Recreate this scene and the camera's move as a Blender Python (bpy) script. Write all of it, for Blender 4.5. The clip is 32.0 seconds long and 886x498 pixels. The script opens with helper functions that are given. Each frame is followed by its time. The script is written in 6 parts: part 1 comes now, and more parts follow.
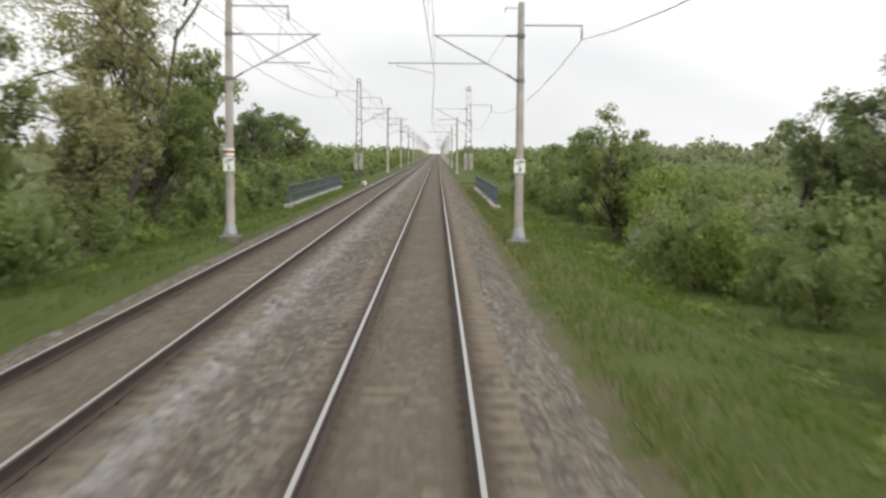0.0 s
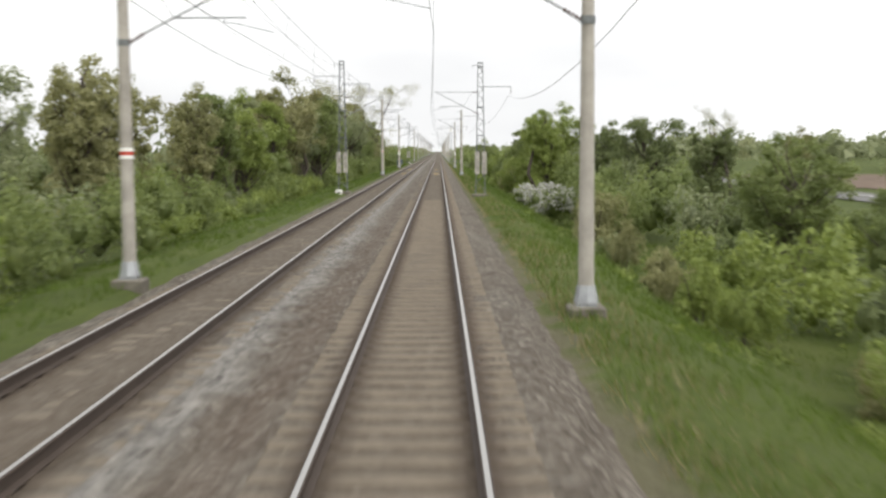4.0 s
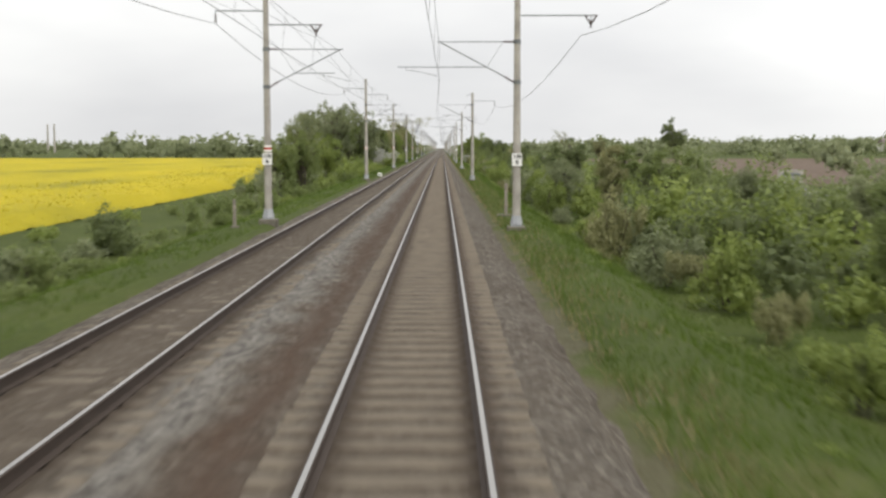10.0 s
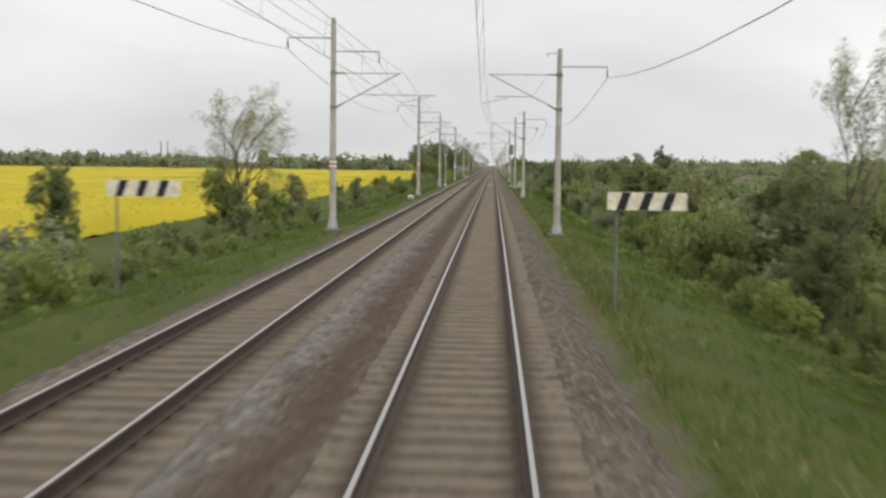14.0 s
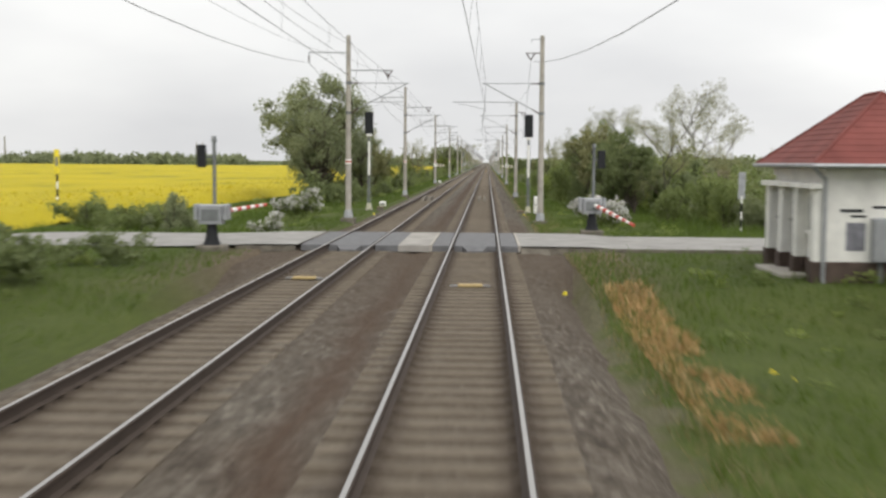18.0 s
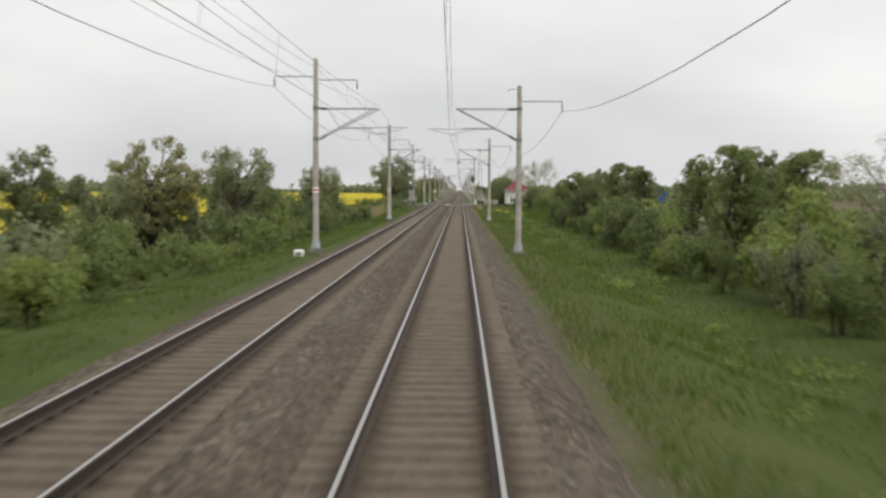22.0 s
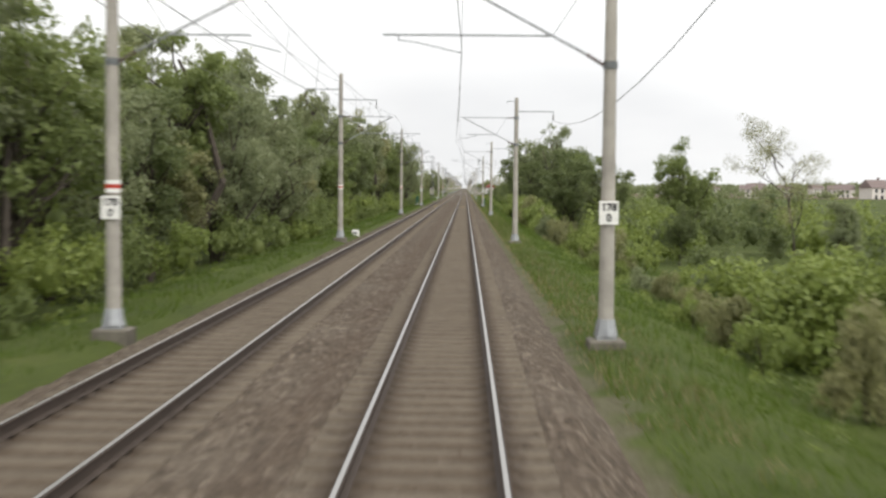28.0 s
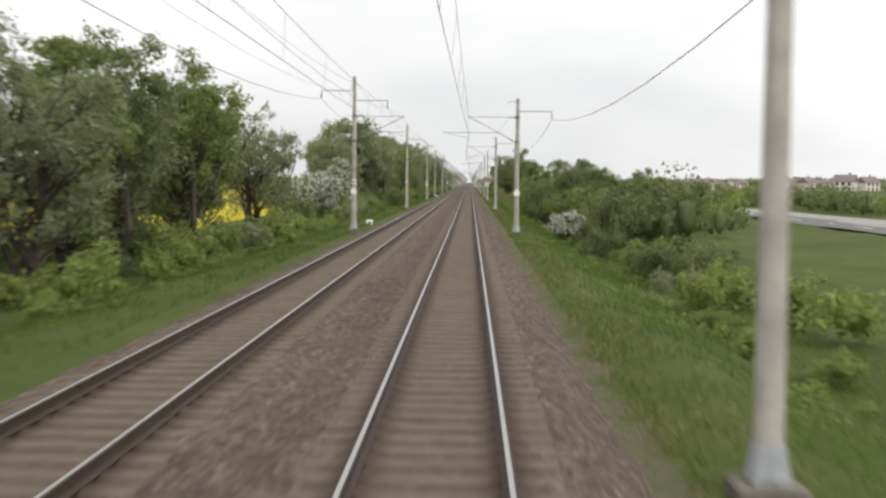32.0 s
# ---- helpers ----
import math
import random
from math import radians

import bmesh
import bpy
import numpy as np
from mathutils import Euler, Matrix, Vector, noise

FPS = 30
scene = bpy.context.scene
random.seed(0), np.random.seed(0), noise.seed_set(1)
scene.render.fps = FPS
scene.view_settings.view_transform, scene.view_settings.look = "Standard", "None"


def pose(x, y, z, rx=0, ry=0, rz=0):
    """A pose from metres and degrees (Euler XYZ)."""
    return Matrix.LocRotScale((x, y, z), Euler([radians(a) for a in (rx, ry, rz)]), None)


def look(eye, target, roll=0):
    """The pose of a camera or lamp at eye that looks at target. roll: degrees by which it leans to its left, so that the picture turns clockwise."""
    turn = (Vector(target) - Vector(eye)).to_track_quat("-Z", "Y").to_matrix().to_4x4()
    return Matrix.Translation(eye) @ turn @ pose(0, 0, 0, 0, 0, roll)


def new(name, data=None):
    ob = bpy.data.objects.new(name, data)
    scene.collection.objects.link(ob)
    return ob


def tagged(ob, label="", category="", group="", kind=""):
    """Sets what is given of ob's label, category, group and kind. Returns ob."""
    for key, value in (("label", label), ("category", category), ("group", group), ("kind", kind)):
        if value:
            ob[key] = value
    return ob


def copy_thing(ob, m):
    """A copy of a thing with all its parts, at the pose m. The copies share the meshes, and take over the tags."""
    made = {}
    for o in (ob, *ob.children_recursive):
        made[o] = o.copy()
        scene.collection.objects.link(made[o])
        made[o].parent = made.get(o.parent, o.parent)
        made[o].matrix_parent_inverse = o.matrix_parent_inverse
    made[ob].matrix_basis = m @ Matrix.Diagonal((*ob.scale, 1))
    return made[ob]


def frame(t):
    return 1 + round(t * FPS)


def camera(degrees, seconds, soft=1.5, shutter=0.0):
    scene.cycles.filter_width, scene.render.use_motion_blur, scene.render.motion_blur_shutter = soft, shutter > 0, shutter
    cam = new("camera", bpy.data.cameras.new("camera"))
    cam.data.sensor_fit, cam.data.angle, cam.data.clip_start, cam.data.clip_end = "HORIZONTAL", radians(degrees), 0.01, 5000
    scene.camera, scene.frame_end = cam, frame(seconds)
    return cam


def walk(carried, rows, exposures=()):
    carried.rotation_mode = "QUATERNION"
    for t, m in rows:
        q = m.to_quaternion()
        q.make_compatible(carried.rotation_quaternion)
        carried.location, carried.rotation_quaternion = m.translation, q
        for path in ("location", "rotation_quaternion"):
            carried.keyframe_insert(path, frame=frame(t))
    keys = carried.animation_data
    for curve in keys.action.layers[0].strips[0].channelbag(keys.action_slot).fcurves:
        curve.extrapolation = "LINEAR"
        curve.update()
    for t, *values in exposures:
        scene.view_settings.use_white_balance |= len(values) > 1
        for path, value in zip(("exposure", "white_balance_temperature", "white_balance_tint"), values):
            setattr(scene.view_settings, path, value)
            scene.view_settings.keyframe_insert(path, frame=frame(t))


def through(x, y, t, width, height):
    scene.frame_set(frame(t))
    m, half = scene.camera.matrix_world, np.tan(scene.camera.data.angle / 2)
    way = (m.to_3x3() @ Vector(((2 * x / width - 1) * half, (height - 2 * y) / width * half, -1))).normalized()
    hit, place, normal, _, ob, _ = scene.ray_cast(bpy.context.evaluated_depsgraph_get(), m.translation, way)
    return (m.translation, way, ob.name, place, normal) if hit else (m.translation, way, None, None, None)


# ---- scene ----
cam = camera(42.41, 32.0, 2.6, 0.25)
PATH = [
    (0.0, (0.344, 0.000, 2.414), (0.3998, 9.9646, 1.5750), 0.403),
    (0.5, (0.344, -19.433, 2.419), (0.3998, -9.4669, 1.5967), 0.567),
    (1.0, (0.343, -38.881, 2.424), (0.3936, -28.9145, 1.6117), 0.616),
    (1.5, (0.342, -58.330, 2.427), (0.3922, -48.3639, 1.6050), 0.326),
    (2.0, (0.341, -77.779, 2.430), (0.3869, -67.8126, 1.6093), -0.102),
    (2.5, (0.340, -97.227, 2.431), (0.3829, -87.2613, 1.6078), -0.450),
    (3.0, (0.340, -116.676, 2.431), (0.3802, -106.7112, 1.5879), -0.563),
    (3.5, (0.340, -136.124, 2.431), (0.3775, -126.1598, 1.5809), -0.440),
    (4.0, (0.341, -155.572, 2.432), (0.3730, -145.6086, 1.5748), -0.205),
    (4.5, (0.342, -175.021, 2.433), (0.3681, -165.0582, 1.5680), 0.051),
    (5.0, (0.344, -194.471, 2.434), (0.3642, -184.5096, 1.5585), 0.251),
    (5.5, (0.345, -213.924, 2.435), (0.3624, -203.9640, 1.5437), 0.316),
    (6.0, (0.345, -233.381, 2.432), (0.3628, -223.4232, 1.5199), 0.147),
    (6.5, (0.341, -252.829, 2.431), (0.3639, -242.8711, 1.5193), 0.029),
    (7.0, (0.338, -272.273, 2.430), (0.3592, -262.3137, 1.5307), -0.095),
    (7.5, (0.334, -291.712, 2.431), (0.3520, -281.7529, 1.5317), -0.116),
    (8.0, (0.330, -311.152, 2.433), (0.3396, -301.1917, 1.5389), -0.070),
    (8.5, (0.326, -330.592, 2.435), (0.3375, -320.6320, 1.5422), -0.006),
    (9.0, (0.323, -350.035, 2.437), (0.3305, -340.0739, 1.5561), 0.003),
    (9.5, (0.328, -369.480, 2.436), (0.3511, -359.5181, 1.5678), -0.046),
    (10.0, (0.335, -388.927, 2.431), (0.3418, -378.9660, 1.5460), -0.051),
    (10.5, (0.340, -408.374, 2.427), (0.3289, -398.4107, 1.5654), -0.087),
    (11.0, (0.344, -427.822, 2.426), (0.3171, -417.8553, 1.6050), -0.127),
    (11.5, (0.344, -447.272, 2.429), (0.2770, -437.3032, 1.6366), -0.170),
    (12.0, (0.342, -466.722, 2.435), (0.1834, -456.7535, 1.6610), -0.095),
    (12.5, (0.336, -486.172, 2.444), (0.0305, -476.2059, 1.6823), 0.205),
    (13.0, (0.335, -505.626, 2.446), (-0.0340, -495.6589, 1.7224), 0.582),
    (13.5, (0.338, -525.069, 2.441), (-0.0801, -515.1045, 1.7055), 0.754),
    (14.0, (0.341, -544.508, 2.436), (-0.0893, -534.5445, 1.6971), 0.701),
    (14.5, (0.344, -563.946, 2.433), (-0.0997, -553.9830, 1.6962), 0.629),
    (15.0, (0.346, -583.384, 2.434), (-0.1029, -573.4198, 1.7172), 0.651),
    (15.5, (0.348, -602.820, 2.436), (-0.0988, -592.8542, 1.7442), 0.767),
    (16.0, (0.351, -622.252, 2.441), (-0.0883, -612.2851, 1.7602), 0.934),
    (16.5, (0.354, -641.676, 2.444), (-0.0734, -631.7099, 1.7469), 1.052),
    (17.0, (0.352, -661.086, 2.441), (-0.0650, -651.1233, 1.6854), 0.974),
    (17.5, (0.343, -680.508, 2.438), (-0.0704, -670.5478, 1.6494), 0.678),
    (18.0, (0.334, -699.957, 2.435), (-0.0460, -689.9939, 1.6712), 0.389),
    (18.5, (0.325, -719.424, 2.435), (0.0026, -709.4532, 1.7385), 0.370),
    (19.0, (0.316, -738.896, 2.437), (0.0497, -728.9191, 1.8129), 0.466),
    (19.5, (0.314, -758.365, 2.438), (0.1045, -748.3851, 1.8461), 0.449),
    (20.0, (0.312, -777.833, 2.442), (0.1361, -767.8509, 1.8733), 0.370),
    (20.5, (0.310, -797.296, 2.451), (0.1561, -787.3126, 1.8951), 0.171),
    (21.0, (0.311, -816.759, 2.460), (0.1619, -806.7738, 1.9318), 0.134),
    (21.5, (0.317, -836.208, 2.456), (0.1676, -826.2237, 1.9170), 0.180),
    (22.0, (0.324, -855.661, 2.449), (0.1751, -845.6759, 1.9297), 0.340),
    (22.5, (0.328, -875.114, 2.444), (0.1803, -865.1275, 1.9403), 0.552),
    (23.0, (0.329, -894.563, 2.446), (0.1723, -884.5767, 1.9487), 0.708),
    (23.5, (0.330, -914.010, 2.447), (0.1568, -904.0256, 1.9176), 0.611),
    (24.0, (0.332, -933.457, 2.450), (0.1319, -923.4736, 1.9111), 0.695),
    (24.5, (0.333, -952.903, 2.449), (0.1137, -942.9205, 1.8957), 0.919),
    (25.0, (0.336, -972.356, 2.448), (0.1130, -962.3747, 1.8746), 0.882),
    (25.5, (0.338, -991.803, 2.447), (0.1407, -981.8219, 1.8590), 0.702),
    (26.0, (0.338, -1011.250, 2.442), (0.1506, -1001.2699, 1.8483), 0.533),
    (26.5, (0.336, -1030.699, 2.438), (0.1497, -1020.7178, 1.8531), 0.434),
    (27.0, (0.332, -1050.148, 2.438), (0.1428, -1040.1660, 1.8690), 0.423),
    (27.5, (0.328, -1069.598, 2.441), (0.1355, -1059.6146, 1.8896), 0.484),
    (28.0, (0.327, -1089.049, 2.444), (0.1372, -1079.0655, 1.9039), 0.574),
    (28.5, (0.331, -1108.493, 2.445), (0.1361, -1098.5097, 1.8953), 0.641),
    (29.0, (0.334, -1127.952, 2.445), (0.1239, -1117.9709, 1.8677), 0.631),
    (29.5, (0.335, -1147.404, 2.445), (0.1181, -1137.4248, 1.8394), 0.573),
    (30.0, (0.334, -1166.847, 2.441), (0.1099, -1156.8686, 1.8186), 0.689),
    (30.5, (0.336, -1186.288, 2.439), (0.1132, -1176.3091, 1.8279), 0.691),
    (31.0, (0.336, -1205.737, 2.441), (0.1082, -1195.7578, 1.8353), 0.580),
    (31.5, (0.333, -1225.189, 2.448), (0.0996, -1215.2095, 1.8475), 0.540),
    (32.0, (0.328, -1244.641, 2.462), (0.0967, -1234.6612, 1.8717), 0.570),
]
walk(cam, [(t, look(eye, target, roll)) for t, eye, target, roll in PATH],
     exposures=[(0, 0.42), (1.2, 0.46), (2.5, 0.6), (4, 0.55), (7, 0.42), (11, 0.24), (14, 0.12), (16.5, 0.34), (18, 0.24), (19, 0.2), (21, 0.1), (23, 0.05), (24, 0.2), (25, 0.63), (26, 0.57), (28, 0.46), (30, 0.44), (32, 0.34)])

# ---- light ----
world = bpy.data.worlds.new("overcast_sky")
scene.world = world
world.use_nodes = True
wn, wl = world.node_tree.nodes, world.node_tree.links
back = wn["Background"]
sky = wn.new("ShaderNodeTexSky")
sky.sky_type, sky.sun_disc = "NISHITA", False
sky.sun_elevation, sky.sun_rotation = radians(48), radians(150)
sky.dust_density = 4.0
grey = wn.new("ShaderNodeHueSaturation")
grey.inputs["Saturation"].default_value = 0.25
wl.new(sky.outputs[0], grey.inputs["Color"])
wco = wn.new("ShaderNodeTexCoord")
wmap = wn.new("ShaderNodeMapping")
wmap.inputs["Scale"].default_value = (1.0, 1.0, 3.0)
wl.new(wco.outputs["Generated"], wmap.inputs[0])
cloud = wn.new("ShaderNodeTexNoise")
cloud.inputs["Scale"].default_value = 2.2
cloud.inputs["Detail"].default_value = 5.0
cloud.inputs["Roughness"].default_value = 0.45
wl.new(wmap.outputs[0], cloud.inputs["Vector"])
cramp = wn.new("ShaderNodeValToRGB")
cramp.color_ramp.elements[0].position, cramp.color_ramp.elements[0].color = 0.3, (7.3, 7.35, 7.5, 1)
cramp.color_ramp.elements[1].position, cramp.color_ramp.elements[1].color = 0.62, (10.3, 10.3, 10.15, 1)
wl.new(cloud.outputs["Fac"], cramp.inputs[0])
wmix = wn.new("ShaderNodeMix")
wmix.data_type = "RGBA"
wmix.inputs["Factor"].default_value = 0.86
wl.new(grey.outputs[0], wmix.inputs[6])
wl.new(cramp.outputs[0], wmix.inputs[7])
# the overcast is a little brighter towards the hidden sun
wdot = wn.new("ShaderNodeVectorMath")
wdot.operation = "DOT_PRODUCT"
wdot.inputs[1].default_value = (0.42, -0.42, 0.8)
wl.new(wco.outputs["Generated"], wdot.inputs[0])
wgrade = wn.new("ShaderNodeMapRange")
wgrade.inputs[1].default_value, wgrade.inputs[2].default_value, wgrade.inputs[3].default_value, wgrade.inputs[4].default_value = -0.75, 0.35, 0.8, 1.12
wl.new(wdot.outputs["Value"], wgrade.inputs[0])
wscale = wn.new("ShaderNodeVectorMath")
wscale.operation = "SCALE"
wl.new(wmix.outputs[2], wscale.inputs[0])
wl.new(wgrade.outputs[0], wscale.inputs["Scale"])
wl.new(wscale.outputs[0], back.inputs[0])
back.inputs[1].default_value = 0.1
sun_data = bpy.data.lights.new("sun", "SUN")
sun_data.energy, sun_data.angle, sun_data.color = 1.4, radians(50), (1.0, 0.97, 0.92)
sun = new("sun", sun_data)
sun.matrix_world = look((0, 0, 60), (-24, 44, 0))

# ---- materials ----


def material(name, base, rough=0.85, metal=0.0):
    m = bpy.data.materials.new(name)
    m.use_nodes = True
    b = m.node_tree.nodes["Principled BSDF"]
    b.inputs["Base Color"].default_value = (*base, 1)
    b.inputs["Roughness"].default_value = rough
    b.inputs["Metallic"].default_value = metal
    b.inputs["Specular IOR Level"].default_value = 0.25
    return m, m.node_tree.nodes, m.node_tree.links, b


def noise_node(n, l, scale, detail=4.0, vec=None, rough=0.6):
    t = n.new("ShaderNodeTexNoise")
    t.inputs["Scale"].default_value, t.inputs["Detail"].default_value, t.inputs["Roughness"].default_value = scale, detail, rough
    if vec is not None:
        l.new(vec, t.inputs["Vector"])
    return t.outputs["Fac"]


def ramp_node(n, l, fac, stops):
    r = n.new("ShaderNodeValToRGB")
    e = r.color_ramp.elements
    while len(e) < len(stops):
        e.new(0.5)
    for k, (p, c) in zip(e, stops):
        k.position, k.color = p, (*c, 1)
    l.new(fac, r.inputs[0])
    return r.outputs[0]


def mix_node(n, l, fac, a, b, kind="MIX"):
    m = n.new("ShaderNodeMix")
    m.data_type, m.blend_type = "RGBA", kind
    for socket, v in ((m.inputs[0], fac), (m.inputs[6], a), (m.inputs[7], b)):
        if isinstance(v, (int, float)):
            socket.default_value = v
        elif isinstance(v, tuple):
            socket.default_value = (*v, 1)
        else:
            l.new(v, socket)
    return m.outputs[2]


def math_node(n, l, op, a, b=0.0, c=None):
    m = n.new("ShaderNodeMath")
    m.operation = op
    for socket, v in zip(m.inputs, (a, b, c)):
        if v is None:
            continue
        if isinstance(v, (int, float)):
            socket.default_value = v
        else:
            l.new(v, socket)
    return m.outputs[0]


def bump_node(n, l, b, height, strength=0.5, dist=0.02):
    k = n.new("ShaderNodeBump")
    k.inputs["Strength"].default_value, k.inputs["Distance"].default_value = strength, dist
    l.new(height, k.inputs["Height"])
    l.new(k.outputs[0], b.inputs["Normal"])


def place_of(n):
    return n.new("ShaderNodeNewGeometry").outputs["Position"]


def split_xyz(n, l, vec):
    s = n.new("ShaderNodeSeparateXYZ")
    l.new(vec, s.inputs[0])
    return s.outputs


def simple(name, base, rough=0.8, metal=0.0, vary=0.25, scale=6.0, bump=0.2):
    """A plain surface with soft stains and fine grain."""
    m, n, l, b = material(name, base, rough, metal)
    p = place_of(n)
    dark = tuple(c * (1 - vary) for c in base)
    lite = tuple(min(1, c * (1 + vary)) for c in base)
    col = ramp_node(n, l, noise_node(n, l, scale, 5, p), [(0.3, dark), (0.7, lite)])
    l.new(col, b.inputs["Base Color"])
    bump_node(n, l, b, noise_node(n, l, scale * 9, 3, p), bump, 0.01)
    return m


def leaf_material(name, dark, lite, through=0.3):
    """Foliage: every leaf a shade of its own, larger light and dark patches, light coming through."""
    m, n, l, b = material(name, dark, 0.55)
    b.inputs["Specular IOR Level"].default_value = 0.5
    g = n.new("ShaderNodeNewGeometry")
    col = ramp_node(n, l, g.outputs["Random Per Island"], [(0.0, tuple(0.72 * a + 0.28 * c for a, c in zip(dark, lite))), (0.7, tuple(0.5 * a + 0.5 * c for a, c in zip(dark, lite))), (1.0, tuple(0.2 * a + 0.8 * c for a, c in zip(dark, lite)))])
    big = ramp_node(n, l, noise_node(n, l, 0.22, 3, g.outputs["Position"]), [(0.3, (0.8, 0.82, 0.72)), (0.7, (1.16, 1.13, 1.05))])
    col = mix_node(n, l, 1.0, col, big, "MULTIPLY")
    l.new(col, b.inputs["Base Color"])
    tr = n.new("ShaderNodeBsdfTranslucent")
    l.new(col, tr.inputs[0])
    mx = n.new("ShaderNodeMixShader")
    mx.inputs[0].default_value = through
    l.new(b.outputs[0], mx.inputs[1])
    l.new(tr.outputs[0], mx.inputs[2])
    l.new(mx.outputs[0], n["Material Output"].inputs[0])
    return m


def ballast_material():
    m, n, l, b = material("ballast_stones", (0.2, 0.18, 0.15), 0.95)
    p = place_of(n)
    x, y, z = split_xyz(n, l, p)
    v = n.new("ShaderNodeTexVoronoi")
    v.inputs["Scale"].default_value = 13.0
    l.new(p, v.inputs["Vector"])
    stone = ramp_node(n, l, split_xyz(n, l, v.outputs["Color"])[0], [(0.0, (0.032, 0.028, 0.024)), (0.5, (0.115, 0.102, 0.086)), (0.85, (0.26, 0.24, 0.215)), (1.0, (0.46, 0.435, 0.4))])
    broad = noise_node(n, l, 0.35, 4, p)
    stone = mix_node(n, l, 0.42, stone, ramp_node(n, l, broad, [(0.3, (0.09, 0.068, 0.05)), (0.5, (0.15, 0.128, 0.105)), (0.72, (0.2, 0.185, 0.165))]))
    # rusty stones beside the track, fading out along it
    wob = math_node(n, l, "ADD", x, math_node(n, l, "MULTIPLY", noise_node(n, l, 0.8, 3, p), 1.0))
    rust = math_node(n, l, "SUBTRACT", 1.0, math_node(n, l, "MULTIPLY", math_node(n, l, "ABSOLUTE", math_node(n, l, "ADD", wob, 1.05)), 1.9))
    along = n.new("ShaderNodeMapRange")
    along.inputs[1].default_value, along.inputs[2].default_value = -20.0, -320.0
    l.new(y, along.inputs[0])
    late = n.new("ShaderNodeMapRange")
    late.inputs[1].default_value, late.inputs[2].default_value, late.inputs[3].default_value, late.inputs[4].default_value = -760.0, -850.0, 1.0, 0.3
    l.new(y, late.inputs[0])
    rust = math_node(n, l, "MULTIPLY", rust, late.outputs[0])
    rust = math_node(n, l, "MULTIPLY", math_node(n, l, "MAXIMUM", rust, 0.0), math_node(n, l, "MULTIPLY", along.outputs[0], 0.9))
    stone = mix_node(n, l, rust, stone, (0.1, 0.064, 0.043))
    # fresh pale stones between the tracks and on the outer shoulder
    pale = math_node(n, l, "SUBTRACT", 1.0, math_node(n, l, "MULTIPLY", math_node(n, l, "ABSOLUTE", math_node(n, l, "ADD", wob, 1.85)), 2.6))
    fade = n.new("ShaderNodeMapRange")
    fade.inputs[1].default_value, fade.inputs[2].default_value = -640.0, -520.0
    l.new(y, fade.inputs[0])
    pale = math_node(n, l, "MULTIPLY", math_node(n, l, "MAXIMUM", pale, 0.0), math_node(n, l, "MULTIPLY", fade.outputs[0], 0.8))
    stone = mix_node(n, l, pale, stone, mix_node(n, l, split_xyz(n, l, v.outputs["Color"])[1], (0.07, 0.07, 0.072), (0.44, 0.435, 0.425)))
    # brown earth trodden into the stones at the crossing
    soil = n.new("ShaderNodeMapRange")
    soil.inputs[1].default_value, soil.inputs[2].default_value, soil.inputs[3].default_value, soil.inputs[4].default_value = 6.0, 22.0, 0.7, 0.0
    l.new(math_node(n, l, "ABSOLUTE", math_node(n, l, "ADD", math_node(n, l, "ADD", y, math_node(n, l, "MULTIPLY", broad, 8.0)), 660.0)), soil.inputs[0])
    stone = mix_node(n, l, soil.outputs[0], stone, ramp_node(n, l, noise_node(n, l, 8.0, 4, p), [(0.3, (0.07, 0.05, 0.034)), (0.7, (0.17, 0.13, 0.095))]))
    # brake dust along the rails of both tracks
    far = None
    for c in (-0.695, 0.695, -2.985, -4.375):
        d = math_node(n, l, "ABSOLUTE", math_node(n, l, "SUBTRACT", x, c))
        far = d if far is None else math_node(n, l, "MINIMUM", far, d)
    dust = n.new("ShaderNodeMapRange")
    dust.inputs[1].default_value, dust.inputs[2].default_value, dust.inputs[3].default_value, dust.inputs[4].default_value = 0.1, 0.42, 0.8, 0.0
    l.new(far, dust.inputs[0])
    stone = mix_node(n, l, dust.outputs[0], stone, (0.085, 0.066, 0.05))
    inside = n.new("ShaderNodeMapRange")
    inside.inputs[1].default_value, inside.inputs[2].default_value, inside.inputs[3].default_value, inside.inputs[4].default_value = 0.55, 0.85, 0.6, 0.0
    mid = math_node(n, l, "MINIMUM", math_node(n, l, "ABSOLUTE", x), math_node(n, l, "ABSOLUTE", math_node(n, l, "ADD", x, 3.68)))
    l.new(mid, inside.inputs[0])
    stone = mix_node(n, l, inside.outputs[0], stone, (0.135, 0.11, 0.085))
    tone = mix_node(n, l, along.outputs[0], (0.78, 0.76, 0.72), (0.64, 0.605, 0.55))
    worn = n.new("ShaderNodeMapRange")
    worn.inputs[1].default_value, worn.inputs[2].default_value = -760.0, -890.0
    l.new(y, worn.inputs[0])
    tone = mix_node(n, l, worn.outputs[0], tone, (0.64, 0.555, 0.465))
    stone = mix_node(n, l, 1.0, stone, tone, "MULTIPLY")
    l.new(stone, b.inputs["Base Color"])
    bump_node(n, l, b, v.outputs["Distance"], 0.9, 0.05)
    return m


